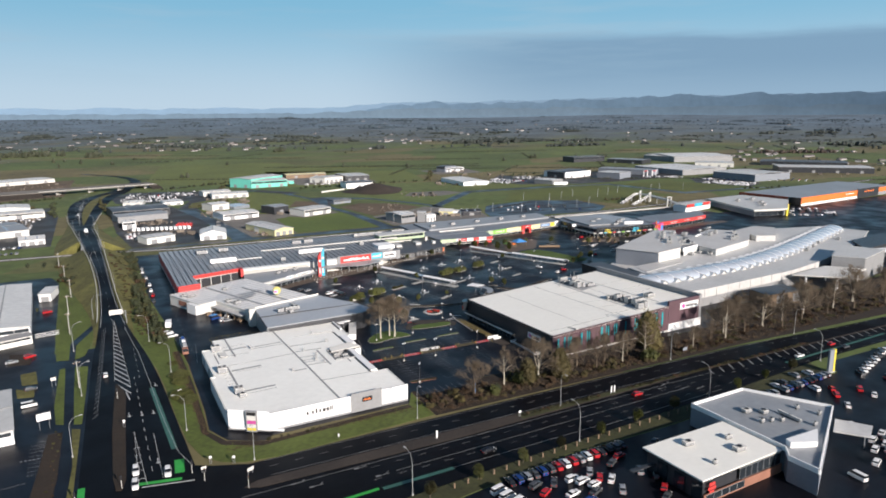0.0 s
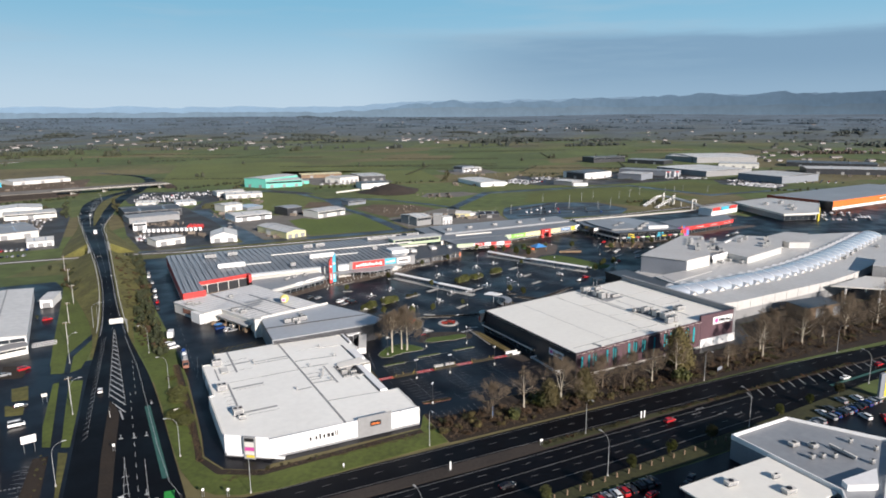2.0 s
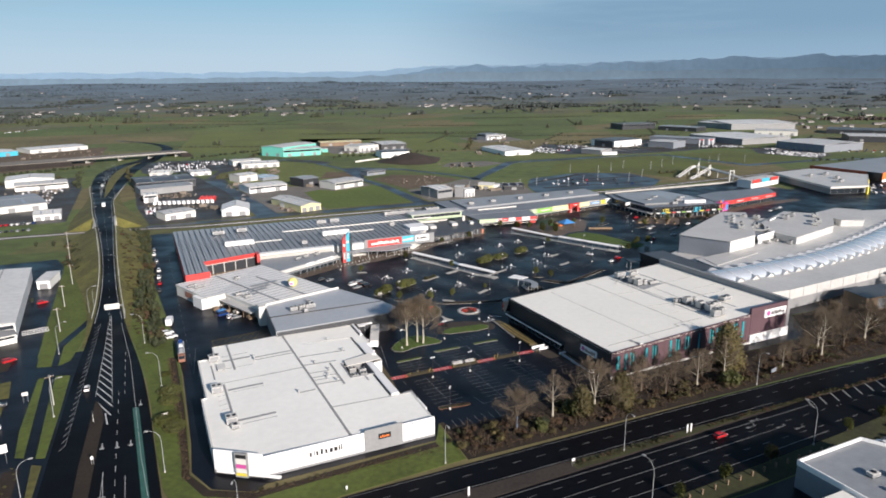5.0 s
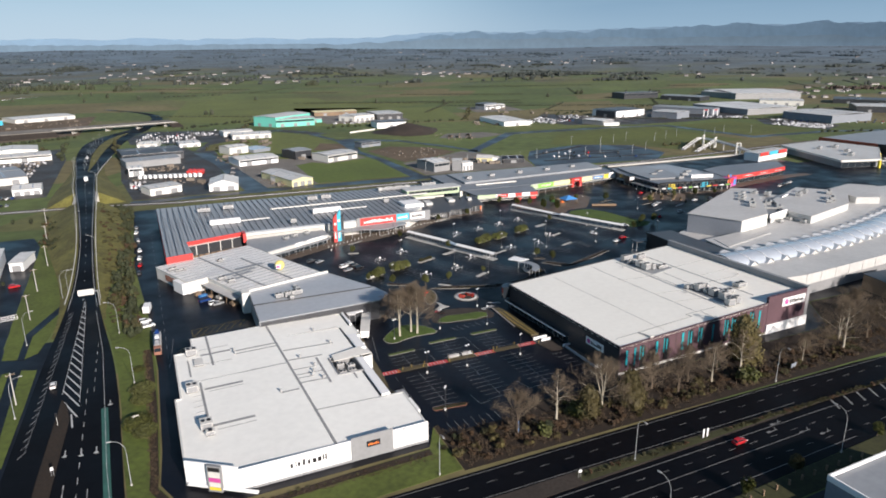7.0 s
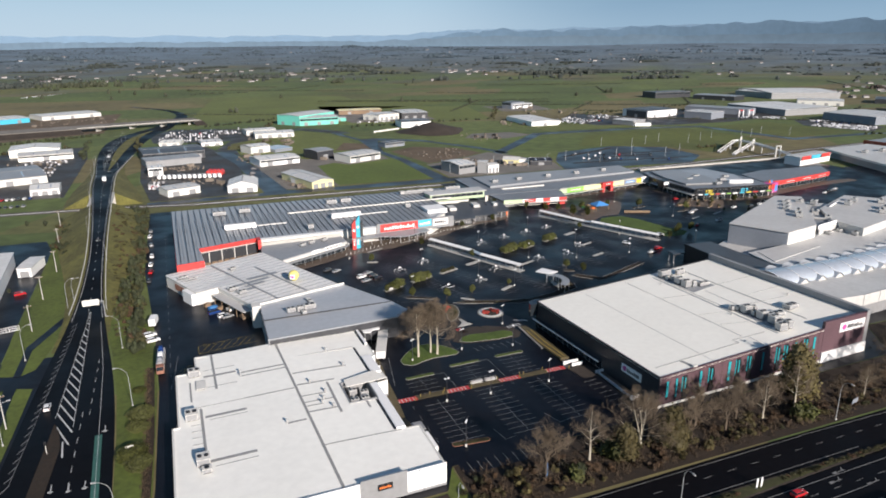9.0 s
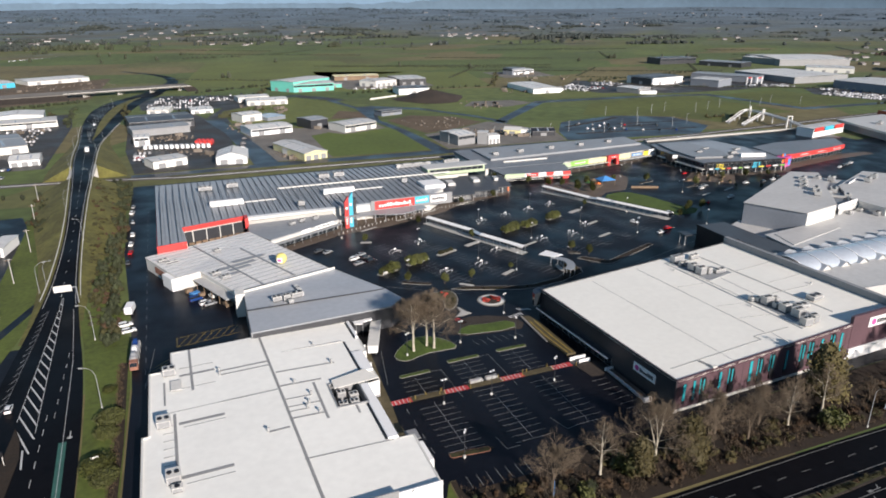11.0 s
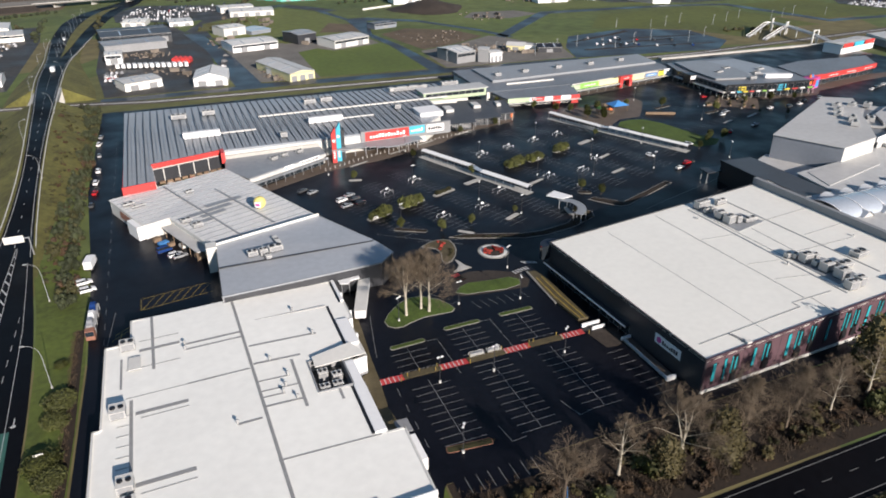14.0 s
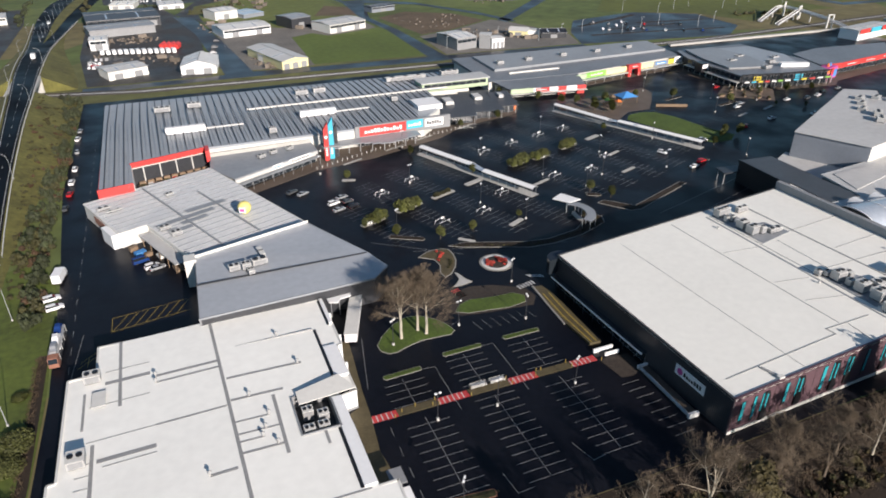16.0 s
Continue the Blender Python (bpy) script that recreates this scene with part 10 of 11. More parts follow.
def tree(kind, x, y, s=1.0, z=0.0):
    yaw = (x * 37 + y * 91) % 360
    build = {
        "plane": lambda: build_bare(3, 17.5, 5.6, 7.6, 0.4, "palebark", "tall bare tree with a pale trunk on a grass island", 18, (8, 7, 8), 2),
        "plane_b": lambda: build_bare(14, 17, 6.0, 7.2, 0.36, "palebark", "tall bare tree with a pale trunk on a grass island", 18, (8, 7, 8), 1),
        "oak": lambda: build_bare(7, 12.5, 2.4, 8.0, 0.38, "palebark", "broad bare tree beside the highway", 15, (8, 6, 7), 3),
        "pollard": lambda: build_bare(9, 10, 2.6, 6.0, 0.3, "bark", "bare bushy tree beside the highway", 14, (8, 6, 6), 3),
        "poplar": lambda: build_bare(21, 14, 3.4, 4.6, 0.3, "palebark", "slender bare tree beside the highway", 15, (7, 6, 5), 1),
        "alder": lambda: build_bare(33, 11, 2.6, 4.6, 0.26, "bark", "bare brown tree beside the highway", 14, (7, 6, 5), 2),
        "small": lambda: build_green_tree(2, "leaf_bright", "small round green tree on a verge", 4.6, 1.7, 1.0),
        "small_b": lambda: build_green_tree(12, "leaf", "small olive green tree on a verge", 4.2, 1.5, 0.9),
        "evergreen": lambda: build_green_tree(5, "leaf_olive", "large olive evergreen tree beside the highway", 13.5, 5.2, 0.6, lobes=18),
        "conifer": lambda: build_green_tree(6, "leaf_dark", "dense dark evergreen tree", 9, 3.2, 0.8),
        "park": lambda: build_green_tree(8, "leaf_bright", "young leafy tree in a car park island", 4.4, 1.6, 1.2),
    }[kind]
    return place(kind, build, at(x, y, z, yaw, s))


def shrub(kind, x, y, s=1.0, z=0.0):
    yaw = (x * 53 + y * 29) % 360
    build = {
        "green": lambda: build_shrub(41, "leaf", "rounded olive green shrub", 1.5, 1.7),
        "green_b": lambda: build_shrub(42, "leaf_bright", "rounded bright green shrub", 1.4, 1.5),
        "dark": lambda: build_shrub(43, "leaf_dark", "dense dark evergreen shrub", 1.7, 2.1),
        "brown": lambda: build_shrub(44, "leaf_brown", "rusty brown winter shrub", 1.5, 1.4),
        "red": lambda: build_shrub(45, "leaf_red", "clump of red flowers", 0.7, 0.5, 0.14, 150),
        "mound": lambda: build_shrub(47, "leaf_bright", "large low rounded green shrub on the verge", 1.6, 0.62, 0.055, 2400),
        "low": lambda: build_shrub(46, "leaf", "low spreading olive green shrub", 1.6, 0.8),
    }[kind]
    return place("shrub_" + kind, build, at(x, y, z, yaw, s))


SHRUB_MESH = {}


class Belt:
    """Many shrubs joined into one object for each leaf colour."""

    def __init__(self, label):
        self.label, self.parts = label, {}

    def shrub(self, kind, x, y, s=1.0, z=0.0):
        mname, rx, rz = {"green": ("leaf", 1.5, 1.7), "green_b": ("leaf_bright", 1.4, 1.5), "dark": ("leaf_dark", 1.7, 2.1), "brown": ("leaf_brown", 1.5, 1.4), "low": ("leaf", 1.6, 0.8), "olive": ("leaf_olive", 1.6, 1.5)}[kind]
        key = (kind, int(abs(x * 7 + y * 3)) % 4)
        if key not in SHRUB_MESH:
            qq, sh = random.Random(len(kind) * 7 + 31 * key[1]), Shape()
            for k in range(5):
                c = (qq.uniform(-0.8, 0.8) * rx, qq.uniform(-0.8, 0.8) * rx, rz * qq.uniform(0.2, 0.8))
                r = (rx * qq.uniform(0.3, 0.6), rx * qq.uniform(0.3, 0.6), rz * qq.uniform(0.3, 0.6))
                blob(sh, qq, c, r)
                leaves(sh, qq, c, r, 75, 0.15)
            SHRUB_MESH[key] = (np.array(sh.v), sh.f)
        v, f = SHRUB_MESH[key]
        a = (x * 53 + y * 29) % 6.28
        c, sn = math.cos(a) * s, math.sin(a) * s
        w = np.stack([x + c * v[:, 0] - sn * v[:, 1], y + sn * v[:, 0] + c * v[:, 1], z + s * v[:, 2]], 1)
        self.parts.setdefault(mname, Shape()).add([tuple(p) for p in w.tolist()], f)

    def brush(self, x, y, s=1.0, z=0.0):
        """A tuft of leafless stems and dry grass."""
        sh = self.parts.setdefault("brush", Shape())
        for k in range(16):
            az, ln, tilt = q.uniform(0, 6.28), s * q.uniform(0.6, 1.5), q.uniform(0.1, 0.8)
            bx, by = x + q.uniform(-0.7, 0.7) * s, y + q.uniform(-0.7, 0.7) * s
            dx, dy = math.cos(az) * ln * tilt, math.sin(az) * ln * tilt
            nx, ny = -math.sin(az) * 0.05, math.cos(az) * 0.05
            sh.add([(bx - nx, by - ny, z), (bx + nx, by + ny, z), (bx + dx, by + dy, z + ln * 0.8)], [(0, 1, 2)])

    def done(self):
        for mname, s in self.parts.items():
            struct("shrub_belt", s, M[mname], self.label, "shrubs", "stuff")


for kind, x, y, s in (("plane", -17.9, 51.5, 1.0), ("plane_b", -12.9, 53.2, 1.02), ("plane", -11.3, 51.0, 1.04)):
    tree(kind, x, y, s, 0.12)
for kind, x, y, s in (("pollard", -11, -20.5, 1.15), ("poplar", 2, -19.8, 1.08), ("oak", 17.4, -20, 1.15), ("alder", 31.5, -22, 1.1), ("pollard", 38, -17.5, 1.0), ("alder", 44, -22.5, 1.05), ("pollard", 51, -19, 1.0), ("poplar", 58, -22, 0.85), ("alder", 64, -18, 0.85), ("poplar", 71, -21, 0.95),
                      ("evergreen", 77, -16, 1.15), ("alder", 87, -22.5, 0.62), ("poplar", 96, -24, 0.6), ("pollard", 102, -21, 0.6), ("alder", 109, -22, 0.8), ("poplar", 116, -24, 1.1), ("oak", 122, -18, 1.0), ("alder", 131, -22, 1.1), ("pollard", 138, -12, 1.2), ("oak", 146, -20, 1.0),
                      ("alder", 155, -24, 1.1), ("poplar", 163, -18, 1.0), ("pollard", 172, -22, 1.2), ("oak", 182, -16, 1.1), ("alder", 192, -22, 1.2), ("poplar", 203, -18, 1.1), ("pollard", 214, -22, 1.2), ("oak", 226, -14, 1.2), ("alder", 238, -24, 1.2), ("pollard", 250, -16, 1.3), ("oak", 264, -20, 1.2), ("alder", 280, -22, 1.2), ("evergreen", 296, -14, 0.9), ("oak", 312, -20, 1.2)):
    tree(kind, x, y, s)
for i, (x, y) in enumerate(((-56, -74), (-40, -71.8), (-24, -70.2), (-9.3, -68.8), (7.3, -67.6), (23.2, -66.8), (41, -65.6), (75, -63.4), (91.4, -62.6), (108, -62))):
    tree("small" if i % 3 else "small_b", x, y, (1.15, 0.95, 1.0, 0.8, 0.95, 1.1, 1.0, 0.9, 0.9, 1.0)[i], 0.1)
for x, y, s in ((25, -23, 0.7), (10, -23.5, 0.62), (-4, -25, 0.42), (-28.5, -17, 0.45)):
    tree("evergreen" if s > 0.5 else "conifer", x, y, s)
for x, y, s in ((-152, 300, 0.9), (-160, 296, 1.0), (-146, 296, 0.8), (-158, 176, 0.6), (-170, 300, 0.9)):
    tree("conifer", x, y, s)
q = random.Random(77)
M["brush"] = leaf_mat("dry_brush_stems", (0.058, 0.039, 0.021))
# shrub belt on the bank between the raised road and the service drive
belt = Belt("dense mixed shrubs on the bank beside the service drive")
for i in range(150):
    y = 92 + 215 * (i / 150) + q.uniform(-2, 2)
    x0, x1 = (-110, -105.0) if y < 130 else (-113.5, -105.2)
    x = q.triangular(x0, x1, x1 - 1.2)
    belt.shrub(q.choice(("dark", "green", "dark", "brown", "dark", "green")), x, y, q.uniform(0.7, 1.3) * q.choice((0.8, 1.0, 1.6)), 0.0)
for i in range(120):
    y = q.uniform(110, 300)
    xr = smooth_road_x(y)[1]
    x = q.uniform(xr + 3, -109)
    belt.shrub(q.choice(("green", "low", "brown", "low")), x, y, q.uniform(0.4, 0.9), max(0.0, road_z(y) - (x - xr - 1.2) / 1.9) - 0.1)
belt.done()
belt = Belt("dark shrubs on the banks beside the railway bridge")
for x, y, s2 in ((-104.3, 63, 1.5), (-104.1, 46, 2.0), (-104.4, 41, 1.6), (-104.6, 27, 2.1), (-104.3, 21, 1.8)):
    shrub("mound", x, y, s2)
for i in range(26):
    shrub(q.choice(("low", "low", "brown", "brown")), q.uniform(-102.6, -101.2), -8 + 3.2 * i, q.uniform(0.3, 0.55))
for i in range(30):
    t = i / 30
    shrub(q.choice(("low", "green", "brown", "low")), -98 + 62 * t, -20.6 + q.uniform(-0.8, 0.4) + (2.5 if t < 0.1 else 0), q.uniform(0.45, 0.8))
for i in range(40):
    y = q.uniform(225, 305)
    xl, _ = smooth_road_x(y)
    belt.shrub(q.choice(("dark", "dark", "green", "brown")), xl - q.uniform(6, 18), y, q.uniform(0.9, 1.7), 0.2)
for i in range(26):
    y = q.uniform(270, 318)
    _, xr = smooth_road_x(y)
    belt.shrub(q.choice(("dark", "dark", "green")), xr + q.uniform(8, 19), y, q.uniform(0.9, 1.6), 0.3)
# under the roadside trees
belt.done()
belt = Belt("brown and olive undergrowth below the roadside trees")
for i in range(560):
    x = -30 + 345 * (i / 560) + q.uniform(-2, 2)
    y = q.triangular(-29.5, -12, -27) if x < 125 else q.triangular(-31, 2, -24)
    if i % 5 < 3:
        belt.shrub(q.choice(("brown", "olive", "brown", "low", "brown", "olive")), x, y, q.uniform(0.5, 1.15))
for i in range(2600):
    x = -30 + 345 * (i / 2600) + q.uniform(-2, 2)
    belt.brush(x, q.triangular(-30, -10.5, -28) if x < 125 else q.triangular(-31, 3, -27), q.uniform(0.5, 1.3))
for i in range(420):
    belt.brush(q.uniform(-103.2, -101.2), -8 + 86 * (i / 420), q.uniform(0.3, 0.7))
for i in range(200):
    belt.brush(-98 + 62 * (i / 200), -21.6 + q.uniform(-1.6, 0.8), q.uniform(0.3, 0.6))
belt.done()
for x, y, k, s in ((-30, -19, "brown", 1.4), (-27, -18, "green", 1.7), (-20, -18, "green", 1.7), (-18, -21, "green", 1.3), (-23.5, -20, "brown", 1.2), (-33, -20, "green", 1.2), (-5, -24.5, "green_b", 1.6), (9, -22, "green_b", 1.9), (11, -26, "brown", 1.2), (26, -26, "green", 1.4), (69, -26, "green_b", 1.4)):
    shrub(k, x, y, s)
belt = Belt("low scrubby planting along the highway median")
for i in range(90):
    x = -6 + 150 * (i / 90)
    if not (26 < x < 40):
        belt.shrub(q.choice(("low", "green", "brown", "low")), x, (-44.4 if x < 60 else -44.6) + q.uniform(-0.9, 0.6) * (1 if x < 40 else 0.3), q.uniform(0.35, 0.65), 0.17)
belt.done()
# car park planting
for u, n in ((-56, 4), (-39.5, 6), (-23, 7), (20.5, 6), (33, 5), (52, 5)):
    for i in range(n):
        x, y = K.P(u - 4 + 8 * (i + 0.5) / n, -37 + (0 if u < 30 else -1.8))
        shrub("green_b" if u < -30 or u > 15 else "green", x, y, q.uniform(0.7, 1.2) * (1.35 if u == -23 else 1.0), 0.15)
for kind, x, y, s in (("park", -0.8, 105, 0.9), ("park", 11.6, 97.6, 1.15), ("park", 23.7, 98.6, 0.95), ("park", 42.4, 101.5, 0.75), ("park", 44, 143.5, 1.0), ("park", 77.5, 111, 1.15), ("park", 82, 104, 1.1), ("park", -3.5, 156.2, 1.0), ("park", 28.5, 173, 1.0), ("park", 122, 168, 0.9), ("park", 186, 197.5, 1.4), ("park", 208, 180, 1.3),
                      ("park", 156, 133, 1.0), ("park", 146, 196, 1.3), ("park", 140, 203, 1.2), ("park", 136, 196, 1.5), ("park", 142, 190, 1.3), ("park", 148, 205, 1.4), ("park", 133, 208, 1.2), ("park", 168, 206, 1.1), ("park", 171, 143, 1.1), ("park", 176, 139, 1.3), ("park", 166, 139, 1.0), ("park", 118, 222, 1.2), ("park", 236, 188, 1.2), ("park", 252, 184, 1.3), ("park", 268, 182, 1.0), ("park", 126, 212, 1.4), ("conifer", 240, 160, 0.75), ("conifer", 228, 168, 0.6), ("park", 84, 202, 1.1), ("park", 62, 196.5, 1.0), ("park", 104, 240, 1.0)):
    tree(kind, x, y, s, 0.12)
for i in range(34):
    t = i / 33
    x = 14 + 53 * t
    y = 91.5 - 9.6 * math.sin(min(1, t * 1.5) * math.pi / 2) + (5.5 * max(0, t - 0.55) / 0.45)
    shrub(q.choice(("low", "green", "brown", "low")), x, y + q.uniform(-0.6, 0.6), q.uniform(0.4, 0.85), 0.14)
for i in range(16):
    shrub(q.choice(("green", "brown", "low")), 66 + q.uniform(-2.5, 2.5), 93 + q.uniform(-3, 4), q.uniform(0.6, 1.1), 0.1)
for i in range(22):
    a, r = q.uniform(0, 6.28), 3.1 * math.sqrt(q.random())
    shrub("red", 21.6 + r * math.cos(a), 76.9 + r * math.sin(a), q.uniform(0.8, 1.3), 0.28)
for i in range(12):
    shrub("red" if i < 7 else "low", 7.6 + q.uniform(-1.6, 2.6) - 0.12 * i, 90 - 0.95 * i, q.uniform(0.6, 1.1), 0.15)
for i in range(14):
    shrub(q.choice(("brown", "low")), -25.5 + 0.66 * i, -0.5 - 0.08 * i, q.uniform(0.35, 0.5), 0.12)
for i in range(16):
    shrub(q.choice(("low", "brown", "green")), -144.5 + q.uniform(-1.6, 1.2), -28 + 3.0 * i, q.uniform(0.4, 0.8), 0.05)
for x0, y0, n in ((-26, 38.4, 9), (-10, 41.3, 9), (7, 41.8, 9)):
    for i in range(n):
        shrub("low", x0 + 1.05 * i, y0, q.uniform(0.3, 0.42), 0.12)


# brown plaza with planters before the black shop block
area("path", [(208, 190), (225, 182), (232, 172), (249, 190), (231, 208)], 0.085, M["paving"], "brown paved plaza before the dark shops", "plaza", 0.03)


def build_planter():
    t = thing("planter_box", (0, 0, 0), "weathered timber planter box with low green plants on the plaza", "planter", "plaza planters")
    part("box", Shape().prism([(-1.6, -0.6), (1.6, -0.6), (1.6, 0.6), (-1.6, 0.6)], 0, 0.7), M["timber"], t)
    part("rim", Shape().prism([(-1.7, -0.7), (1.7, -0.7), (1.7, 0.7), (-1.7, 0.7)], 0.7, 0.8), M["timber"], t)
    s, qq = Shape(), random.Random(4)
    for k in (-0.9, 0.0, 0.9):
        blob(s, qq, (k, 0, 1.0), (0.7, 0.6, 0.5), 6)
        leaves(s, qq, (k, 0, 1.0), (0.75, 0.65, 0.6), 30, 0.16)
    part("plants", s, M["leaf"], t)
    return t


for i, (x, y) in enumerate(((213, 190.5), (218, 187.5), (224, 186), (229, 180.5), (233, 177.5), (222, 194), (228, 190), (234, 186), (239, 189), (227, 199), (233, 196.5), (238, 195), (231, 203))):
    place("planter", build_planter, at(x, y, 0.085, (37 * i) % 90))


# ---- the plain: hedges, woods and farmhouses ----
q = random.Random(101)


def clump(s, x, y, z, r, h):
    """A far tree: two uneven many-sided lobes that overlap, with a ragged top."""
    for k in range(2):
        a0, off = q.uniform(0, 6.28), r * (0.45 if k else 0.0)
        cx, cy = x + off * math.cos(a0), y + off * math.sin(a0)
        rr0, hh = r * (0.85 if not k else q.uniform(0.45, 0.7)), h * (1.0 if not k else q.uniform(0.5, 0.85))
        k0 = len(s.v)
        for f, rr in ((0.0, 0.8), (0.4, 1.05), (0.8, 0.6)):
            for j in range(5):
                a = 2 * math.pi * j / 5 + f + a0
                m = rr * q.uniform(0.65, 1.2) * rr0
                s.v.append((cx + m * math.cos(a), cy + m * math.sin(a), z + hh * (f * q.uniform(0.8, 1.15) if f else -0.05)))
        s.v.append((cx, cy, z + hh * q.uniform(0.9, 1.05)))
        for i in range(2):
            for j in range(5):
                s.f.append((k0 + i * 5 + j, k0 + i * 5 + (j + 1) % 5, k0 + i * 5 + 5 + (j + 1) % 5, k0 + i * 5 + 5 + j))
        for j in range(5):
            s.f.append((k0 + 10 + j, k0 + 10 + (j + 1) % 5, k0 + 15))


def polar(az, d):
    a = radians(90 - az)
    return CX + d * math.cos(a), CY + d * math.sin(a)


far = [Shape(), Shape(), Shape()]


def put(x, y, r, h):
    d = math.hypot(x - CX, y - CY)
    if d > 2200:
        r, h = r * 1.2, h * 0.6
    # three distance bands; the farther ones get haze-tinted colours
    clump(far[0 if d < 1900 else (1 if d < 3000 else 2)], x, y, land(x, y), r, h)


def belt(x, y, length, turn, depth, r, h, gap=0.1):
    """A shelter belt: rows of close crowns along a line."""
    c, sn = math.cos(radians(turn)), math.sin(radians(turn))
    n = max(2, int(length / (r * 1.15)))
    for k in range(n):
        if q.random() > gap:
            u, v = (k / n - 0.5) * length, q.uniform(-depth, depth)
            put(x + u * c - v * sn + q.uniform(-2, 2), y + u * sn + v * c, r * q.uniform(0.7, 1.25), h * q.uniform(0.65, 1.2))


# thin dark hedges on the open paddocks
for i in range(30):
    az, d = q.uniform(-14, 70), q.uniform(1000, 2000)
    x, y = polar(az, d)
    belt(x, y, q.uniform(60, 420), -25 + q.choice((0, 0, 0, 78)) + q.uniform(-9, 9), 0.6, 1.7, 1.7, 0.06)
for i in range(26):
    x, y = polar(q.uniform(-12, 68), q.uniform(1100, 2000))
    for k in range(q.choice((1, 1, 2, 4))):
        put(x + q.gauss(0, 9), y + q.gauss(0, 5), q.uniform(3, 5.5), q.uniform(5, 11))
# single trees and ragged groves, closer together with distance
for i in range(2600):
    az, d = q.uniform(-18, 74), 1900 + 2600 * q.random() ** 0.8
    x, y = polar(az, d)
    if noise.noise((x * 0.0021, y * 0.0034, 2.0)) > 0.12 - 0.00016 * (d - 1900) - 0.1 * q.random():
        put(x, y, q.uniform(4, 9), q.uniform(5, 13))
for i in range(150):
    az, d = q.uniform(-18, 74), 2050 + 2450 * q.random() ** 0.85
    x, y = polar(az, d)
    w, dp, top_h = q.uniform(14, 80), q.uniform(5, 16), q.uniform(9, 20)
    c, sn = math.cos(radians(-az + q.uniform(-20, 20))), math.sin(radians(-az + q.uniform(-20, 20)))
    for k in range(int(w * 0.42) + 3):
        u, v = q.uniform(-w, w), q.uniform(-dp, dp)
        put(x + u * c - v * sn, y + u * sn + v * c, q.uniform(5, 9), top_h * q.uniform(0.7, 1.1) * (1 - 0.5 * (u / w) ** 2))
# the dark woods in the middle distance
for x, y, w, dp, n, hh in ((1165, 1720, 110, 26, 190, 22), (1150, 1370, 84, 12, 60, 11), (1357, 1300, 9, 5, 8, 11), (1670, 1300, 16, 6, 14, 11), (1983, 1270, 26, 8, 26, 16), (2800, 2980, 70, 20, 60, 26), (3700, 3030, 160, 30, 110, 26),
                           (-540, 3230, 60, 20, 60, 30), (-288, 2790, 48, 16, 50, 24), (-167, 1990, 10, 5, 10, 16), (350, 1675, 12, 6, 14, 17), (1145, 3000, 24, 10, 20, 30), (1368, 2740, 60, 16, 50, 26), (20, 1390, 60, 5, 34, 4)):
    for i in range(n):
        u = q.uniform(-1, 1)
        put(x + u * w, y - 0.35 * u * w * (1 if x > 900 else 0) + q.gauss(0, dp), q.uniform(0.35, 0.6) * min(hh, 22), hh * q.uniform(0.65, 1.05) * (1 - 0.4 * u * u))
for x, y, w in ((-420, 1750, 40), (-260, 1720, 34), (-120, 1620, 12), (640, 1640, 9), (60, 2050, 38)):
    for i in range(int(w * 1.1)):
        put(x + q.gauss(0, w), y + q.gauss(0, 10), q.uniform(6, 9), q.uniform(9, 16))


def woods_mat(name, col):
    m = leaf_mat(name, col, rand=0.0, var=0.2)
    for nd in m.node_tree.nodes:
        if nd.type == "MAP_RANGE" and abs(nd.inputs["To Max"].default_value - 1.45) < 0.01:
            nd.inputs["To Min"].default_value, nd.inputs["To Max"].default_value = 0.85, 1.15
    return m


# groves and woods farther out are coloured bluer in place of haze
woods = [woods_mat("far_woods", (0.036, 0.042, 0.022)), woods_mat("plain_groves", (0.034, 0.042, 0.036)), woods_mat("hazed_distant_woods", (0.05, 0.072, 0.088))]
for s, m, lab in zip(far, woods, ("hedges and trees among the paddocks", "groves and shelter belts on the plain", "woods at the edge of the plain, coloured haze blue")):
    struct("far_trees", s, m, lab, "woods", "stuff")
shelter = Shape()
for i in range(110):
    t = q.random()
    clump(shelter, 1325 + 175 * t + q.gauss(0, 8), 888 - 95 * t + q.gauss(0, 12), 0, q.uniform(3, 6), q.uniform(5, 11))
struct("far_trees", shelter, woods_mat("bare_brown_trees", (0.05, 0.036, 0.026)), "bare brown trees beside the warehouses", "woods", "stuff")
# scattered farmhouses
M["house"] = leaf_mat("farmhouse_walls", (0.3, 0.29, 0.28), 0.0, 0.2)
M["house_roof"] = leaf_mat("farmhouse_roofs", (0.17, 0.15, 0.145), 0.0, 0.3)
roofs, walls = Shape(), Shape()
for i in range(210):
    az, d = q.uniform(-14, 70), 1900 + 2100 * q.random()
    if q.random() < 0.6:
        az, d = q.choice(((2, 2400), (8, 2200), (-6, 2300), (24, 2500), (55, 1650), (58, 1900), (62, 1500), (36, 3200)))
        az, d = az + q.gauss(0, 2.2), d * (1 + q.gauss(0, 0.07))
    x, y = polar(az, d)
    z = land(x, y)
    fr = Frame(x, y, q.uniform(-40, 40))
    w, dp, h = q.uniform(8, 18), q.uniform(7, 10), q.uniform(2.0, 3.2)
    fr.box(walls, 0, 0, z - 0.5, w, dp, z + h)
    gable(roofs, fr, w, dp, z + h, 1.8, 0.5, True, 0.2)
struct("far_houses", walls, M["house"], "scattered pale farmhouses on the plain", "houses", "stuff")
struct("far_house_roofs", roofs, M["house_roof"], "grey and rusty roofs of far farmhouses", "roofs", "stuff")
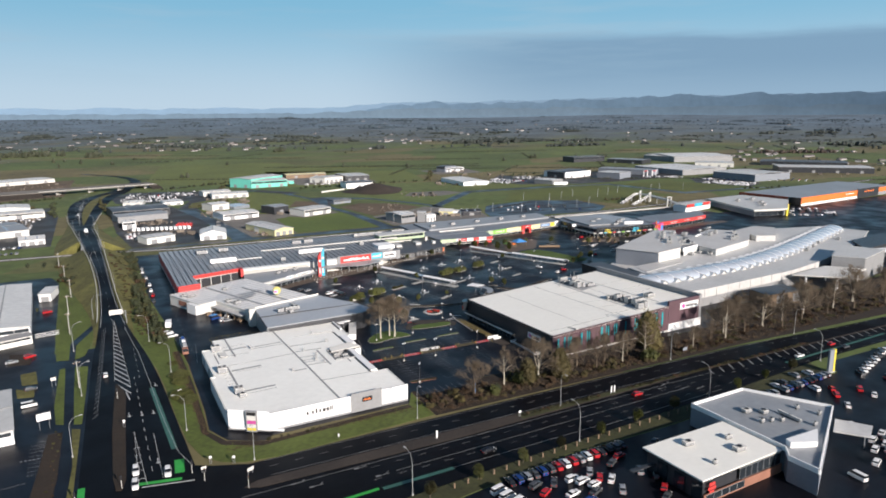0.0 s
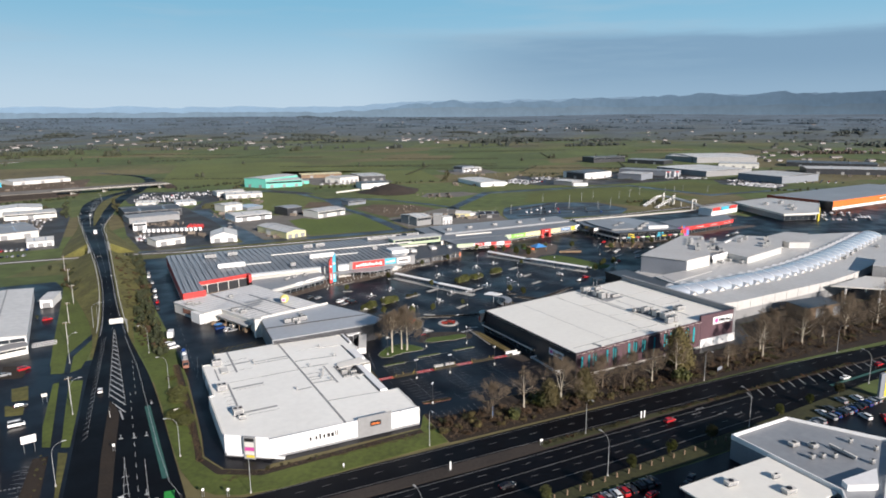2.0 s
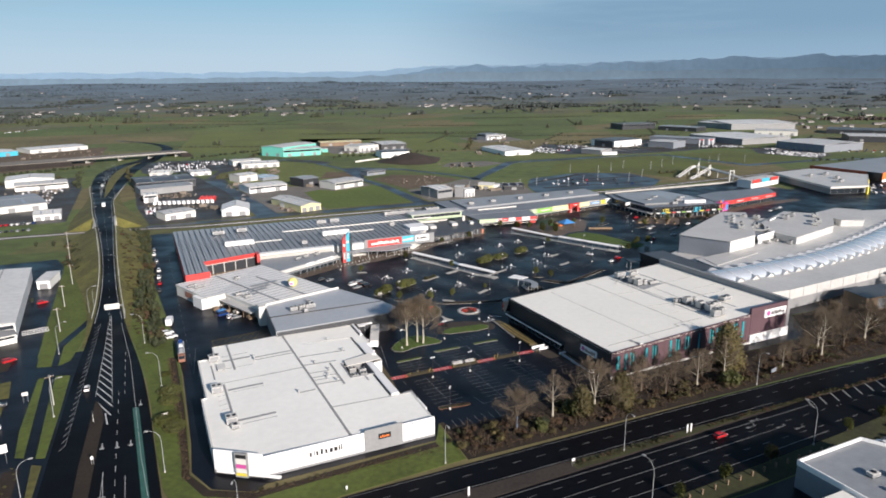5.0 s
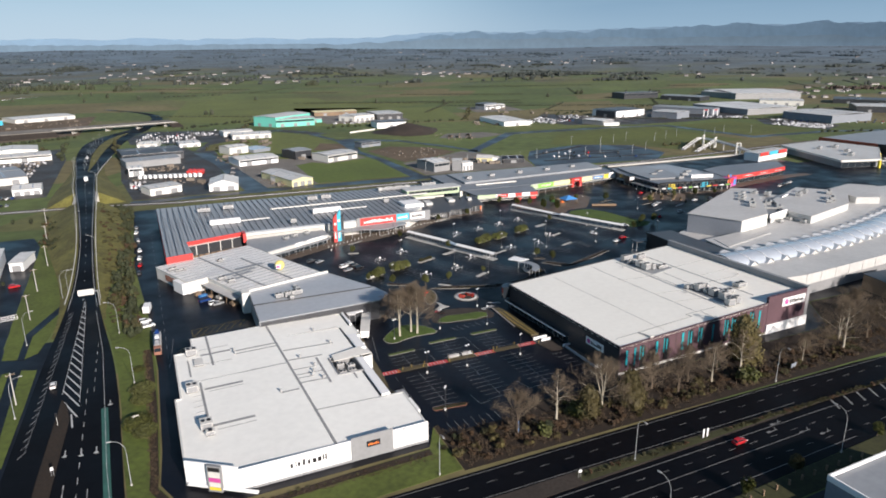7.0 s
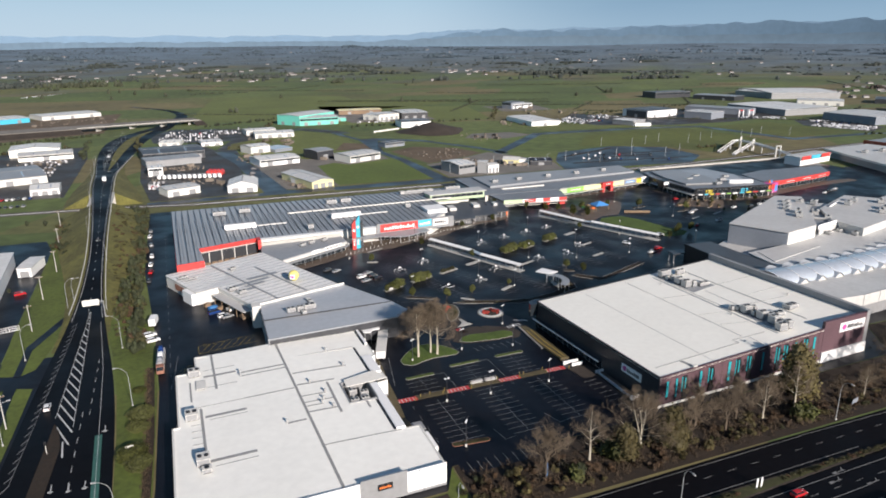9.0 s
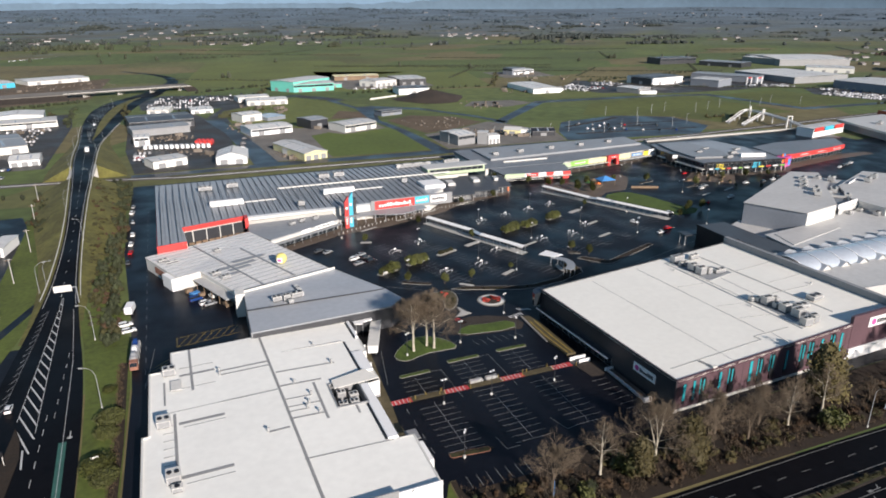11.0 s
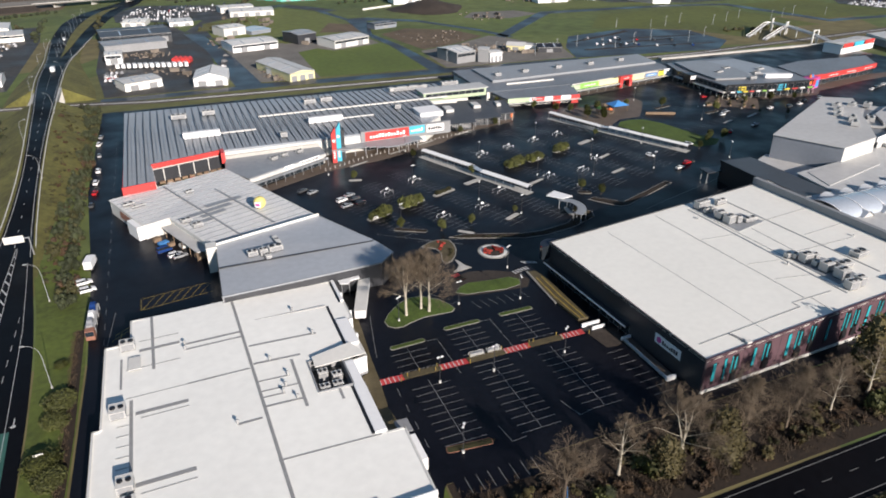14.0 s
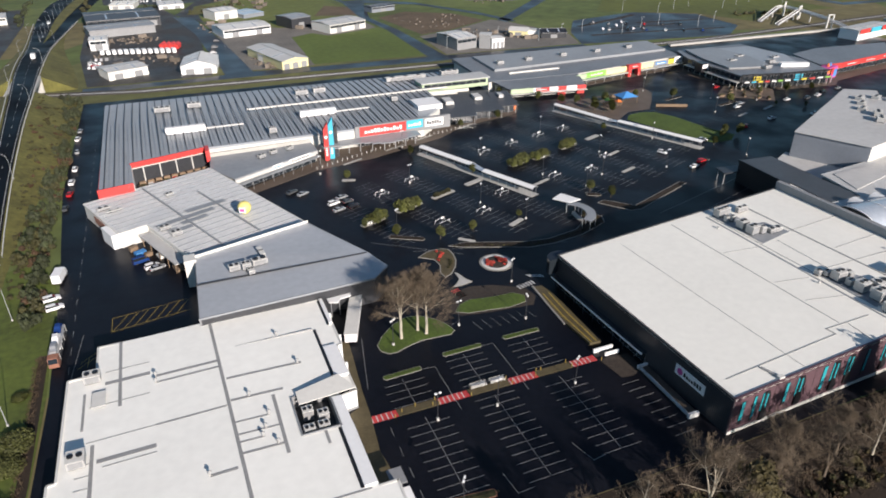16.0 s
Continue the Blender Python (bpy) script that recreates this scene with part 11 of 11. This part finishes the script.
# vehicles and stock in far yards, too many and small to pick apart
M["yard_cars"] = leaf_mat("far_vehicle_paint", (0.42, 0.42, 0.43), 0.0, 0.1)
for nd in M["yard_cars"].node_tree.nodes:
    if nd.type == "MAP_RANGE" and abs(nd.inputs["To Max"].default_value - 1.45) < 0.01:
        nd.inputs["To Min"].default_value, nd.inputs["To Max"].default_value = 0.05, 1.9
M["yard_stock"] = leaf_mat("stacked_goods", (0.15, 0.125, 0.1), 0.0, 0.3)
cars_far, stock = Shape(), Shape()


def far_car(x, y, yaw, k=1.0):
    c, sn = math.cos(radians(yaw)), math.sin(radians(yaw))
    rings = []
    for u, w, h in ((-2.1, 0.8, 0.7), (-1.6, 0.88, 0.95), (-1.1, 0.75, 1.45), (0.5, 0.72, 1.45), (1.1, 0.85, 0.95), (2.1, 0.78, 0.7)):
        rings.append([(x + k * (c * u - sn * v), y + k * (sn * u + c * v), z * k) for v, z in ((-w, 0.25), (-w, h * 0.75), (-w * 0.8, h), (w * 0.8, h), (w, h * 0.75), (w, 0.25))])
    lf = loft(rings)
    cars_far.add(lf.v, lf.f)


for x0, y0, ux, uy, vx, vy, nu, nv, gap in ((-98, 648, 2.9, -0.2, 0.6, 14, 22, 5, 0.75), (-40, 690, 2.9, -0.3, 0.5, 12, 12, 3, 0.7), (655, 462, 0.9, -2.8, 9, 3, 22, 5, 0.85), (700, 498, 1, -2.8, 10, 0, 3, 2, 0.9),
                                            (405, 600, 2.8, 1.6, -2.5, 9, 16, 6, 0.7), (470, 640, 2.6, 1, -2, 10, 14, 4, 0.6), (250, 372, 2.8, -0.9, 4, 13, 22, 3, 0.14), (-210, 470, 2.7, 0.4, 0, 14, 12, 6, 0.55), (-206, 540, 2.8, 0.3, 0, 9, 12, 2, 0.6),
                                            (-105, 385, 2.9, -0.4, 0.4, 11, 4, 3, 0.8), (-30, 400, 0.5, 3.2, 12, 0, 14, 1, 0.5), (640, 560, 2.8, -1.2, 3, 8, 20, 3, 0.6), (-350, 1440, 6, 8, 3, 10, 22, 3, 0.8), (148, 735, 2.8, -0.6, 1, 8, 26, 2, 0.6), (470, 250, 2.9, -1.6, -4, -14, 24, 4, 0.35)):
    for iu in range(nu):
        for iv in range(nv):
            if q.random() < gap:
                far_car(x0 + ux * iu + vx * iv + q.uniform(-0.4, 0.4), y0 + uy * iu + vy * iv + q.uniform(-0.5, 0.5), math.degrees(math.atan2(vy, vx)) + q.uniform(-5, 5), q.choice((1, 1, 1, 1.15)))
for x, y, sx, sy, n in ((-85, 462, 24, 12, 60), (-80, 400, 26, 22, 26), (-200, 520, 22, 26, 40), (-10, 490, 26, 22, 50), (165, 382, 30, 22, 46), (150, 450, 28, 26, 30), (12, 600, 24, 40, 40), (190, 740, 36, 12, 40), (-4, 360, 6, 18, 16), (440, 820, 24, 20, 24), (-200, 900, 60, 40, 50),
                        (600, 640, 60, 16, 40), (240, 545, 20, 26, 30), (64, 470, 24, 10, 20), (440, 750, 50, 60, 40), (950, 420, 60, 60, 40), (330, 640, 20, 20, 16)):
    for i in range(n):
        k = q.random()
        lx, ly, h = (6, 2.4, 2.5) if k < 0.08 else (q.uniform(0.6, 1.8), q.uniform(0.6, 1.6), q.uniform(0.4, 1.4))
        stock.obox(x + q.uniform(-sx, sx), y + q.uniform(-sy, sy), 0.02, lx, ly, h, q.uniform(0, 180))
struct("parked_vehicles", cars_far, M["yard_cars"], "rows of vehicles parked in far yards", "vehicles", "stuff")
struct("yard_stock", stock, M["yard_stock"], "containers, pallets and stock in far yards", "yard stock", "stuff")
# nearer hedges, yard trees and fence lines round the industrial streets
for x0, y0, x1, y1, n in ((-330, 655, -160, 735, 46), (-40, 775, 60, 830, 26), (130, 690, 330, 705, 22), (330, 700, 420, 870, 20), (480, 700, 740, 760, 34), (-400, 560, -175, 640, 40), (-70, 600, -30, 640, 10), (400, 380, 470, 366, 16), (-420, 330, -190, 322, 26), (-30, 570, 20, 600, 8), (20, 700, 46, 800, 8),
                          (640, 380, 900, 300, 26), (-165, 560, -170, 690, 18), (-115, 560, -120, 680, 16)):
    s = Shape()
    for k in range(n):
        t = k / n
        clump(s, x0 + (x1 - x0) * t + q.uniform(-3, 3), y0 + (y1 - y0) * t + q.uniform(-4, 4), 0, q.uniform(1.6, 3.4), q.uniform(1.6, 4.2))
    struct("hedge", s, M["leaf_dark" if n % 4 else "leaf"], "uneven dark hedge beside far yards", "hedge", "stuff")
